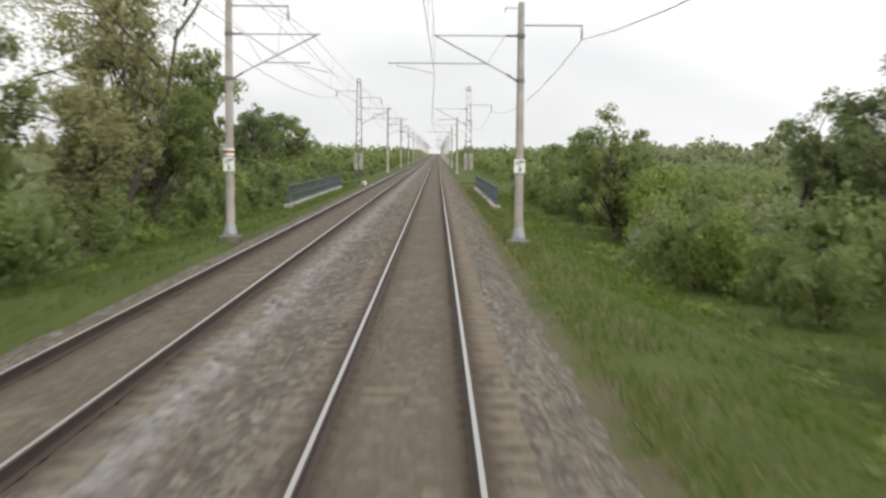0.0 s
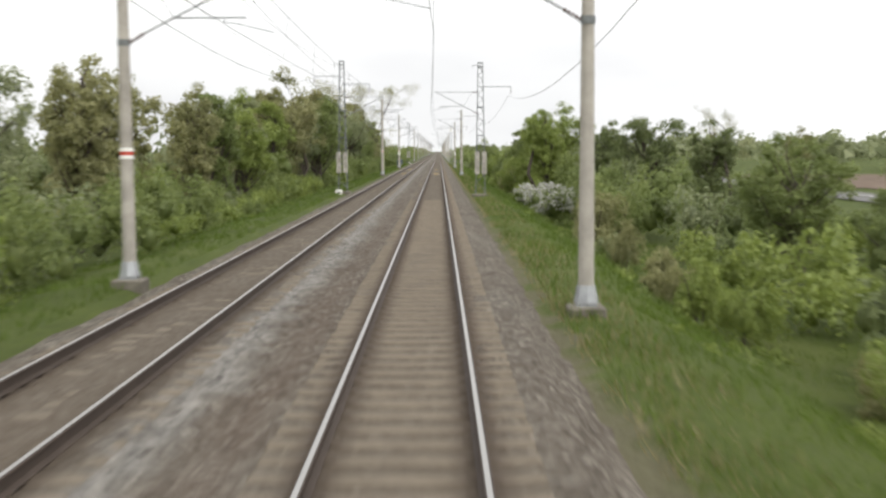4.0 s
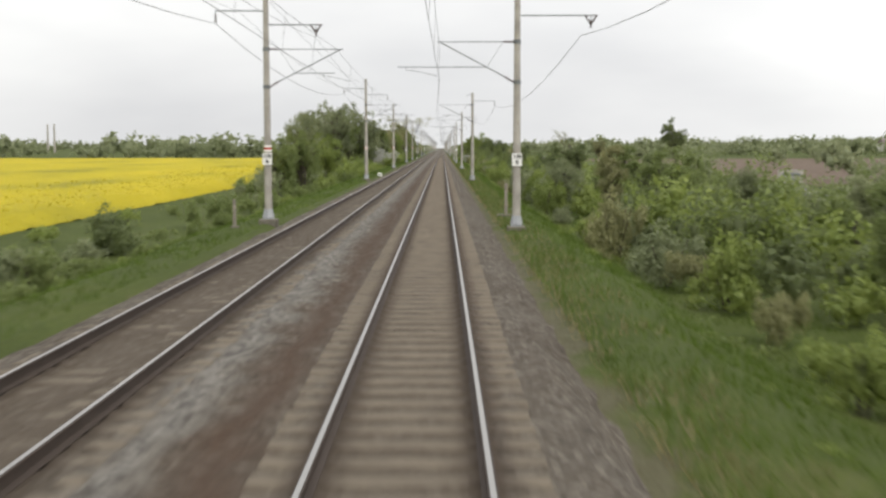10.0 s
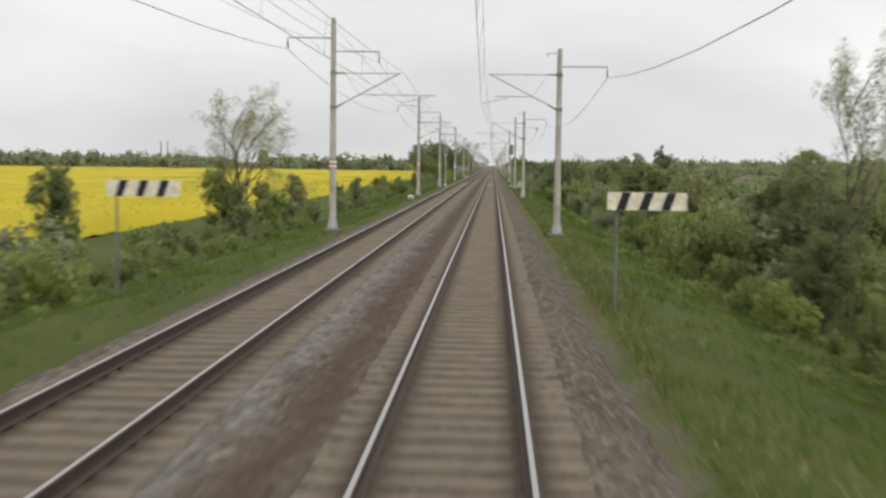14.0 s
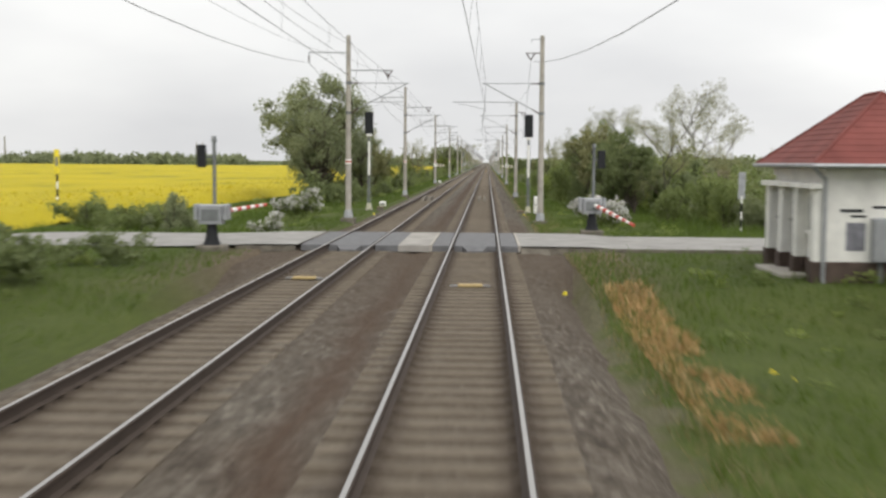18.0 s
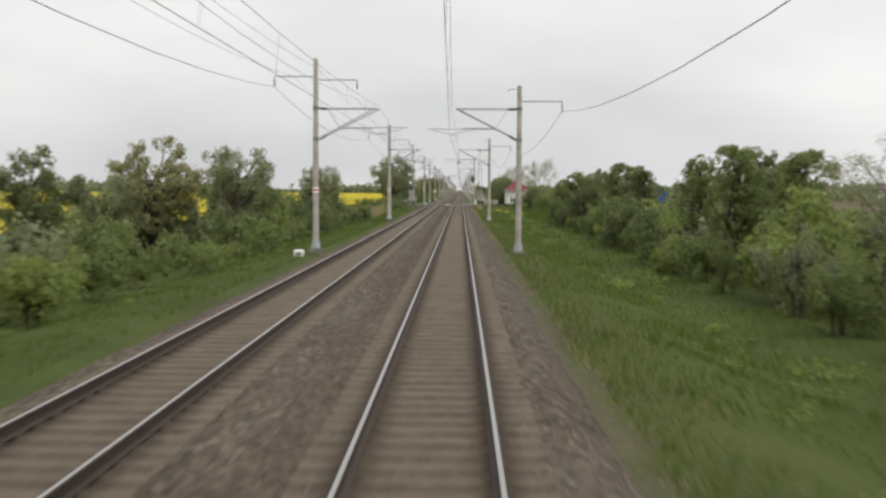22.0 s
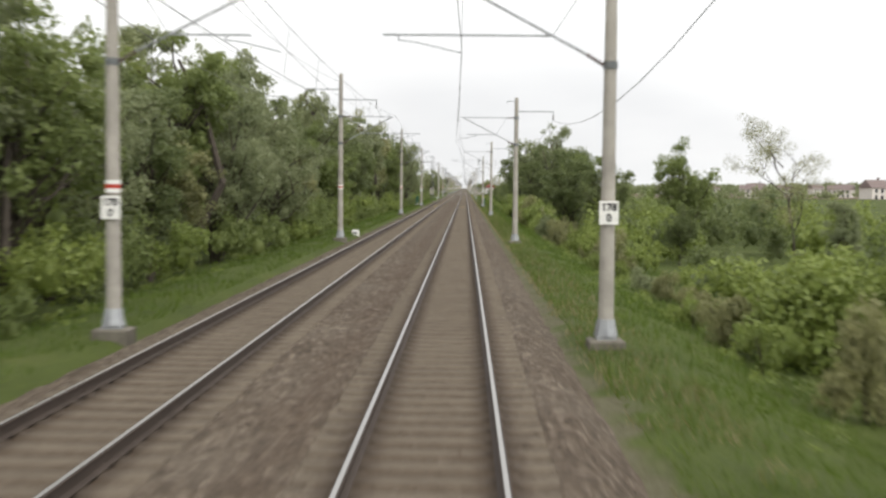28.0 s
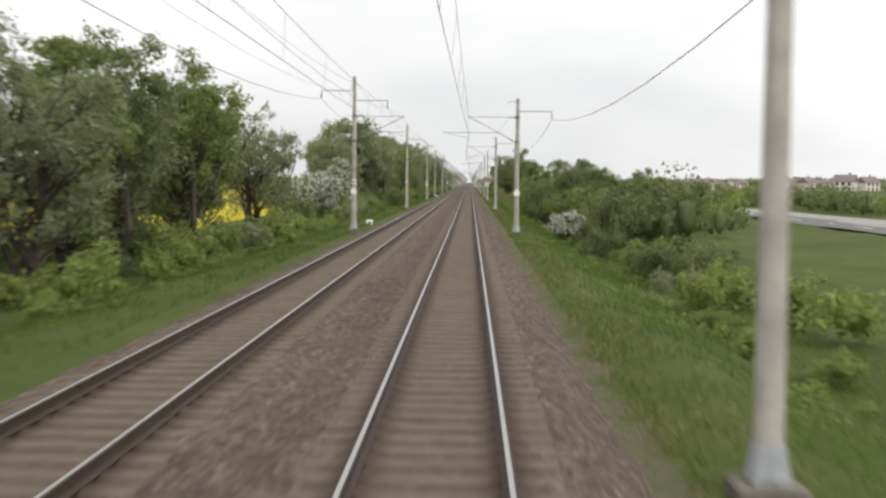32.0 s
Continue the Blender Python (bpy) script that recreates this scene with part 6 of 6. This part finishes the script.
for y in (0.08, 1.38):
    door_ = part("door", Geo().box(-1.63, -1.6, y - 0.42, y + 0.42, 0.3, 1.88), SCRAWL, hut, "grey boarded door")
    part("door_handle", Geo().cyl((-1.64, y + 0.3, 1.1), (-1.7, y + 0.3, 1.1), 0.02, 0.02, 6), BLACK, door_)
w_ = part("window", Geo().box(-1.63, -1.6, -1.65, -1.0, 0.95, 1.75), GLASS, hut, "dark paned window")
part("window_frame", Geo().box(-1.66, -1.6, -1.71, -1.65, 0.9, 1.8).box(-1.66, -1.6, -1.0, -0.94, 0.9, 1.8).box(-1.66, -1.6, -1.65, -1.0, 1.75, 1.8).box(-1.69, -1.6, -1.73, -0.92, 0.86, 0.92).box(-1.65, -1.6, -1.34, -1.31, 0.95, 1.75), WHITE, w_)
# sprayed bars on the end wall
for x, z, w, h in ((-1.05, 1.42, 0.5, 0.07), (-0.9, 1.3, 0.34, 0.05), (-0.35, 1.5, 0.5, 0.06), (0.25, 1.44, 0.6, 0.08), (0.9, 1.5, 0.5, 0.06)):
    part("sprayed_bar", Geo().box(x - w / 2, x + w / 2, -2.206, -2.2, z - h / 2, z + h / 2), BLACK, hut, "dark sprayed bar")
for x, z, w, h in ((-0.95, 0.85, 0.42, 0.62), (0.35, 0.92, 0.6, 0.7), (1.05, 0.86, 0.45, 0.6)):
    part("sprayed_patch", Geo().box(x - w / 2, x + w / 2, -2.205, -2.2, z - h / 2, z + h / 2), SCRAWL, hut, "grey-blue sprayed patch")
for x, z0, w, h in ((-0.42, 0.32, 0.42, 0.95), (0.02, 0.28, 0.36, 1.12)):
    box_ = part("meter_cabinet", Geo().box(x - w / 2, x + w / 2, -2.42, -2.2, z0, z0 + h, 0, 0.02), GALV, hut, "grey electrical cabinet on the wall")
    part("cabinet_door", Geo().box(x - w / 2 + 0.04, x + w / 2 - 0.04, -2.435, -2.42, z0 + 0.05, z0 + h - 0.05), GALV, box_)
part("cable_duct", Geo().box(-0.46, -0.38, -2.3, -2.25, -0.4, 0.32).box(0.0, 0.08, -2.3, -2.25, -0.4, 0.28), LATTICE, hut)
part("vent_pipe", Geo().cyl((0.6, 0.4, 3.4), (0.6, 0.4, 4.4), 0.06, 0.06, 8), GALV, hut)
root = thing("road_sign_post", "grey sign back on a black and white banded post", "road sign", (11.8, -648.0, float(land(11.8, -648.0))), "road signs")
part("panel", Geo().box(-0.16, 0.16, -0.02, 0.02, 1.55, 2.75, 0, 0.01), GALV, root, "grey back of a sign")
for k in range(5):
    part("post_band", Geo().cyl((0, 0, 0.36 * k - 0.1), (0, 0, 0.36 * k + 0.26), 0.045, 0.045, 8), BLACK if k % 2 else WHITE, root)

# ---- signals ----


def signal(x, y, top, white, wide):
    z = float(land(x, y))
    root = thing("railway_signal", "railway colour-light signal seen from behind on a slim post", "railway signal", (x, y, 0), "signals beside the track")
    part("footing", Geo().box(-0.2, 0.2, -0.2, 0.2, z - 0.3, z + 0.12, 0, 0.02), CONCRETE, root)
    part("junction_box", Geo().box(-0.13, 0.13, -0.16, 0.05, z + 0.12, z + 0.42, 0, 0.015), simple("cream_paint", (0.5, 0.48, 0.36), 0.6), root, "cream cable junction box")
    part("post", Geo().cyl((0, 0, z), (0, 0, top - 0.2), 0.055, 0.05, 10), LATTICE if white else GALV, root)
    if white:
        part("post_sleeve", Geo().cyl((0, 0, z + 2.1), (0, 0, top - 1.75), 0.066, 0.066, 10), WHITE, root, "white upper half of the post")
    h = 1.3
    part("head", Geo().box(-wide / 2, wide / 2, -0.1, 0.08, top - h, top, 0, 0.06), BLACK if white else LATTICE, root, "dark signal head backplate")
    part("cap", Geo().box(-0.13, 0.13, -0.12, 0.12, top - h - 0.14, top - h), WHITE, root)
    g = Geo().line([(-0.1, 0.16, z + 0.1), (-0.1, 0.16, top - h)], 0.014, 4).line([(0.12, 0.16, z + 0.1), (0.12, 0.16, top - h)], 0.014, 4)
    for k in range(9):
        g.cyl((-0.1, 0.16, z + 0.4 + k * 0.34), (0.12, 0.16, z + 0.4 + k * 0.34), 0.01, 0.01, 4)
    part("ladder", g, GALV, root)


for x, y, top, white, wide in ((2.7, -633.9, 5.15, True, 0.5), (-6.7, -632, 5.35, True, 0.5), (2.66, -394.5, 5.1, False, 0.46), (-6.12, -390, 5.1, False, 0.46)):
    signal(x, y, top, white, wide)


def cabinet(x, y, w, h, mat_, label):
    z = float(land(x, y))
    root = thing("relay_cabinet", label, "cabinet", (x, y, z), "trackside cabinets")
    part("body", Geo().box(-w / 2, w / 2, -0.18, 0.18, 0.1, h, 0, 0.02), mat_, root)
    part("door", Geo().box(-w / 2 + 0.04, w / 2 - 0.04, -0.2, -0.18, 0.16, h - 0.06), mat_, root)
    part("latch", Geo().box(-0.13, -0.09, -0.225, -0.2, h * 0.5, h * 0.62), BLACK, root)
    part("base", Geo().box(-w / 2 - 0.03, w / 2 + 0.03, -0.2, 0.2, -0.3, 0.1), CONCRETE_DARK, root)


cabinet(3.2, -635.2, 0.42, 1.05, WHITE, "slim white metal relay cabinet in the grass")
cabinet(3.9, -394.6, 0.85, 0.92, CONCRETE, "squat pale concrete cable cabinet in the grass")

# ---- small fixtures beside and between the rails ----


def marker_box(x, y):
    z = float(land(x, y))
    root = thing("cable_marker", "low white concrete marker block beside the track", "marker", (x, y, z), "white marker blocks")
    part("block", Geo().box(-0.22, 0.22, -0.14, 0.14, -0.1, 0.3, 0, 0.05), WHITE, root)
    part("marking", Geo().box(-0.11, 0.11, -0.148, -0.14, 0.06, 0.19), LATTICE, root)


for x, y in ((-6.6, -448.0), (-6.2, -269), (-6.5, -77.5), (-6.3, 104), (-6.5, -625.2), (-6.3, -541), (-6.7, -806), (-6.5, -1167), (-6.3, -1020)):
    marker_box(x, y)
for x, y in ((2.4, -636.5), (-5.9, -637), (2.5, -703), (-6.0, -696.5), (2.1, -674.5)):
    z = float(land(x, y))
    ob = thing("marker_post", "yellow-capped marker post beside the ballast", "marker", (x, y, z), "yellow cable caps")
    part("stem", Geo().cyl((0, 0, -0.1), (0, 0, 0.1), 0.035, 0.035, 8), CONCRETE, ob)
    part("cap", Geo().cyl((0, 0, 0.1), (0, 0, 0.18), 0.06, 0.04, 10), YELLOW, ob)


OLDLID = simple("worn_wooden_lid", (0.22, 0.17, 0.11), 0.9, 0, 0.3)
OCHRE = simple("ochre_plastic", (0.4, 0.3, 0.14), 0.7, 0, 0.15)


def balise(c, y):
    ob = thing("balise", "ochre flat balise fixed across a sleeper", "balise", (c, y, -0.165), "track balises")
    part("plate", Geo().box(-0.26, 0.26, -0.1, 0.1, 0.0, 0.05, 0, 0.02), OCHRE, ob)
    part("bracket", Geo().box(-0.42, 0.42, -0.03, 0.03, 0.0, 0.025), GALV, ob)


for y, far in ((-396.6, -390.9), (-399.8, -394.4), (-937.5, -936.3), (1.0, 2.2), (-26.2, -25.0), (-29.6, None), (-676.2, -675.0)):
    balise(0.0, y)
    if far is not None:
        balise(-3.68, far)
for x, y, w in ((2.5, -393.4, 0.5), (-6.55, -387.0, 0.42), (2.35, -632.6, 0.4), (-6.1, -631.2, 0.36)):
    pit = thing("cable_pit", "low dark cable pit with a worn lid beside the ballast", "cable pit", (x, y, float(land(x, y))), "cable pits")
    part("frame", Geo().box(-w / 2, w / 2, -0.3, 0.3, -0.3, 0.16, 0, 0.02), CONCRETE_DARK, pit)
    part("lid", Geo().box(-w / 2 - 0.03, w / 2 + 0.03, -0.33, 0.33, 0.16, 0.2, 0, 0.01), OLDLID, pit, "pale worn lid")
for c in (0.0, -3.68):
    for s in (-0.19, 0.19):
        ob = thing("cable_trough", "raised grey concrete trough between the rails", "trough", (c + s, -622.4, -0.17), "troughs between the rails")
        part("beam", Geo().add([(-0.085, -2.7, 0), (0.085, -2.7, 0), (0.085, -2.4, 0.2), (-0.085, -2.4, 0.2), (-0.085, 3, 0.2), (0.085, 3, 0.2), (0.085, 3.1, 0), (-0.085, 3.1, 0)],
                                [(0, 1, 2, 3), (3, 2, 5, 4), (4, 5, 6, 7), (0, 3, 4, 7), (1, 6, 5, 2), (0, 7, 6, 1)]), CONCRETE_DARK, ob)


def striped_board(x, y, z):
    g0 = float(land(x, y))
    root = thing("warning_board", "black and cream diagonally striped board on posts", "sign", (x, y, 0), "striped approach boards")
    part("board", Geo().box(-0.8, 0.8, -0.02, 0.02, z, z + 0.36), simple("cream_board", (0.62, 0.58, 0.45), 0.6), root)
    for k in range(3):
        a = -0.62 + k * 0.45
        part("stripe", Geo().add([(a, -0.024, z + 0.005), (a + 0.18, -0.024, z + 0.005), (a + 0.3, -0.024, z + 0.355), (a + 0.12, -0.024, z + 0.355), (a, -0.021, z + 0.005), (a + 0.18, -0.021, z + 0.005), (a + 0.3, -0.021, z + 0.355), (a + 0.12, -0.021, z + 0.355)],
                                  [(0, 1, 2, 3), (7, 6, 5, 4), (0, 4, 5, 1), (2, 6, 7, 3), (1, 5, 6, 2), (3, 7, 4, 0)]), BLACK, root)
    for s in (-0.6,):
        part("post", Geo().cyl((s, 0.05, g0 - 0.2), (s, 0.05, z + 0.4), 0.028, 0.028, 8), LATTICE, root)


striped_board(3.45, -521.3, 1.56)
striped_board(-7.25, -520.0, 1.66)
sign = thing("crossing_marker", "yellow and white roadside marker post by the field", "sign", (-22.5, -640, float(land(-22.5, -640))))
part("panel", Geo().box(-0.14, 0.14, -0.03, 0.03, 2.4, 3.7, 0, 0.01), YELLOW, sign)
part("panel_mark", Geo().box(-0.07, 0.07, -0.036, -0.03, 2.8, 3.3), LATTICE, sign)
for k in range(6):
    part("post_band", Geo().cyl((0, 0, 0.4 * k), (0, 0, 0.4 * k + 0.4), 0.06, 0.06, 8), BLACK if k % 2 else WHITE, sign)
for x in (0.1, -3.5):
    ob = thing("section_board", "white diamond board hanging in the overhead line", "sign", (x, -738, 4.95), "diamond boards in the overhead line")
    part("board", Geo().add([(0, -0.01, 0), (0.28, -0.01, 0.3), (0, -0.01, 0.6), (-0.28, -0.01, 0.3), (0, 0.01, 0), (0.28, 0.01, 0.3), (0, 0.01, 0.6), (-0.28, 0.01, 0.3)],
                             [(0, 1, 2, 3), (7, 6, 5, 4), (0, 4, 5, 1), (1, 5, 6, 2), (2, 6, 7, 3), (3, 7, 4, 0)]), simple("grey_enamel", (0.5, 0.5, 0.5), 0.5), ob)
    part("hanger", Geo().cyl((0, 0, 0.58), (0, 0, 0.8), 0.012, 0.012, 5), GALV, ob)


OLDPOST = simple("weathered_brown_post", (0.24, 0.21, 0.175), 0.9, 0, 0.3)


def stub_post(x, y, h, r=0.055, foot=0.2):
    z = float(land(x, y))
    root = thing("track_post", "short weathered post on a low concrete base", "post", (x, y, z), "short trackside posts")
    part("post", Geo().box(-r, r, -r, r, 0.1, h, 0, 0.015), OLDPOST, root)
    part("base", Geo().cyl((0, 0, -0.3), (0, 0, 0.12), foot, foot * 0.88, 10), CONCRETE_DARK, root)


for row in ((3.08, -339.8, 1.45, 0.06, 0.48), (3.3, -1117.4, 1.6), (-6.1, -1126, 1.3), (3.75, -440.6, 2.9, 0.035, 0.42), (-7.3, -347, 1.1)):
    stub_post(*row)
root = thing("antenna_box", "pale radio cabinet strapped to the lattice mast", "antenna", (3.0, -697.9, 6.6))
part("housing", Geo().box(-0.24, 0.24, -0.48, -0.3, 0.0, 0.95, 0, 0.06), WHITE, root)
part("strap", Geo().box(-0.2, 0.2, -0.32, 0.1, 0.2, 0.26).box(-0.2, 0.2, -0.32, 0.1, 0.7, 0.76), GALV, root)
root = thing("antenna_box", "pale radio cabinet strapped to the lattice mast", "antenna", (3.0, 98.1, 6.6))
part("housing", Geo().box(-0.24, 0.24, -0.48, -0.3, 0.0, 0.95, 0, 0.06), WHITE, root)
part("strap", Geo().box(-0.2, 0.2, -0.32, 0.1, 0.2, 0.26).box(-0.2, 0.2, -0.32, 0.1, 0.7, 0.76), GALV, root)

# ---- bridge railings ----


def railing(name, label, x, y0, y1, height, gap, mat_, rails, infill=0.0, curb=True):
    root = thing(name, label, "railing", (x, 0, 0), "bridge railings")
    post_me = Geo().box(-0.03, 0.03, -0.03, 0.03, -0.45, height).mesh("post", mat_)
    n_ = int(round((y1 - y0) / gap))
    for k in range(n_ + 1):
        part("post", post_me, [], root, "", (0, y0 + (y1 - y0) * k / n_, 0))
    for z in rails:
        part("rail", Geo().box(-0.025, 0.025, y0, y1, z - 0.03, z + 0.03), mat_, root)
    if infill:
        bar = Geo()
        for y in np.arange(y0, y1, infill):
            bar.box(-0.005, 0.005, y, y + 0.009, rails[-1], rails[0])
        tagged(part("balusters", bar, mat_, root), kind="stuff")
    if curb:
        part("kerb", Geo().box(-0.22, 0.18, y0 - 0.3, y1 + 0.3, -0.75, -0.38, 0, 0.03), CONCRETE, root, "pale concrete parapet kerb")


railing("bridge_railing", "blue-grey steel bridge railing with upright bars", 3.55, 61, 94, 0.62, 2.2, RAILBLUE, (0.6, 0.1, -0.3), 0.16)
railing("bridge_railing", "blue-grey steel bridge railing with upright bars", -7.6, 61, 94, 0.62, 2.2, RAILBLUE, (0.6, 0.1, -0.3), 0.16)
railing("bridge_railing", "green painted tube railing on a culvert", 3.4, -908.6, -897.1, 0.74, 2.3, GREENP, (0.71, 0.26, -0.2), 0.42)
railing("bridge_railing", "green painted tube railing on a culvert", -7.72, -902.6, -891.4, 0.94, 2.2, GREENP, (0.92, 0.46, 0.0), 0.42)

# ---- vehicles and signs by the road ----


def wheels(root, places, r):
    for x, y in places:
        w = part("wheel", Geo().cyl((-0.1, 0, 0), (0.1, 0, 0), r, r, 14), TYRE, root, "", (x, y, r))
        part("rim", Geo().cyl((-0.11, 0, 0), (0.11, 0, 0), r * 0.6, r * 0.6, 10), GALV, w)


def car(x, y):
    root = thing("car", "white estate car on the country road", "car", (x, y, float(land(x, y)) + 0.18))
    prof = [(-1.95, 0.35), (1.95, 0.35), (2.0, 0.75), (1.1, 0.85), (0.5, 1.32), (-1.5, 1.38), (-1.95, 0.95)]
    v = [(s * (0.78 if z < 1 else 0.62), yy, z) for s in (-1, 1) for yy, z in prof]
    f = [(k, (k + 1) % 7, (k + 1) % 7 + 7, k + 7) for k in range(7)] + [tuple(range(6, -1, -1)), tuple(range(7, 14))]
    part("body", Geo().add(v, f), CARWHITE, root)
    part("windows", Geo().box(-0.74, 0.74, -1.4, 0.4, 0.92, 1.24), GLASS, root, "dark side windows")
    part("bumper", Geo().box(-0.75, 0.75, -2.02, -1.94, 0.35, 0.6), LATTICE, root)
    wheels(root, [(s * 0.74, y_) for s in (-1, 1) for y_ in (-1.25, 1.25)], 0.3)


car(38.2, -133)
root = thing("lorry", "blue lorry with white box body on the road", "lorry", (41.2, -620, float(land(41.2, -620)) + 0.18))
part("box_body", Geo().box(-1.15, 1.15, -3.6, 2.4, 0.9, 3.3, 0, 0.04), CARBLUE, root, "blue box body")
part("cab", Geo().box(-1.1, 1.1, 2.5, 4.2, 0.5, 2.7, 0, 0.12), CARWHITE, root, "white driver's cab")
part("windscreen", Geo().box(-1.0, 1.0, 4.18, 4.23, 1.6, 2.4), GLASS, root)
part("chassis", Geo().box(-0.5, 0.5, -3.5, 4.0, 0.5, 0.9), BLACK, root)
wheels(root, [(s * 1.0, y_) for s in (-1, 1) for y_ in (-2.4, -1.4, 3.2)], 0.46)
root = thing("billboard", "pale roadside billboard on two posts", "billboard", (33.5, -280, float(land(33.5, -280))))
part("panel", Geo().box(-1.2, 1.2, -0.05, 0.05, 1.6, 2.9), CONCRETE, root)
part("lettering", Geo().box(-0.8, 0.9, -0.07, -0.05, 2.3, 2.6).box(-0.3, 0.9, -0.07, -0.05, 1.9, 2.15), LATTICE, root, "dark lettering bars")
for s in (-0.9, 0.9):
    part("post", Geo().cyl((s, 0.06, -0.2), (s, 0.06, 2.9), 0.06, 0.06, 8), GALV, root)
for x, y, h in ((-420, 60, 40), (-400, 90, 36), (-380, 190, 34), (-440, -160, 38), (-300, 500, 36), (-312, 520, 36)):
    ob = thing("chimney_stack", "slim distant factory chimney on the horizon", "chimney", (x, y, float(land(x, y))), "distant chimneys")
    part("stack", Geo().cyl((0, 0, -1), (0, 0, h * 0.62), 0.9, 0.6, 10), CONCRETE, ob)

lane_y = np.arange(-770, -660, 2.0)
gx = (-21.5 + 3.0 * smooth((-664 - lane_y) / 60))[:, None] + np.linspace(-1.8, 1.8, 5)[None]
gy = np.repeat(lane_y[:, None], 5, 1)
v = np.stack([gx, gy, land(gx, gy) + 0.12], 2).reshape(-1, 3)
i = (np.arange(len(lane_y) - 1)[:, None] * 5 + np.arange(4)[None]).ravel()
tagged(new("road", np_mesh("road", v, np.stack([i, i + 1, i + 6, i + 5], 1), LANE, smooth=True)), "pale field lane beside the rapeseed", "road", kind="structure")
belt("shrub_clump", "round green bushes near the level crossing", [(x, y, float(land(x, y)), w, h) for x, y, w, h in ((15.5, -690, 1.8, 2.8), (-8.9, -741, 0.8, 1.7), (-8.9, -672.5, 1.3, 1.0), (-9.7, -676, 1.6, 1.4), (-9.2, -680.5, 1.5, 1.2), (-10.6, -684, 1.8, 1.6), (-9.4, -688, 1.4, 1.2), (-11.8, -673.5, 1.7, 1.5), (14.9, -650.6, 1.7, 2.4))], LEAF[0])
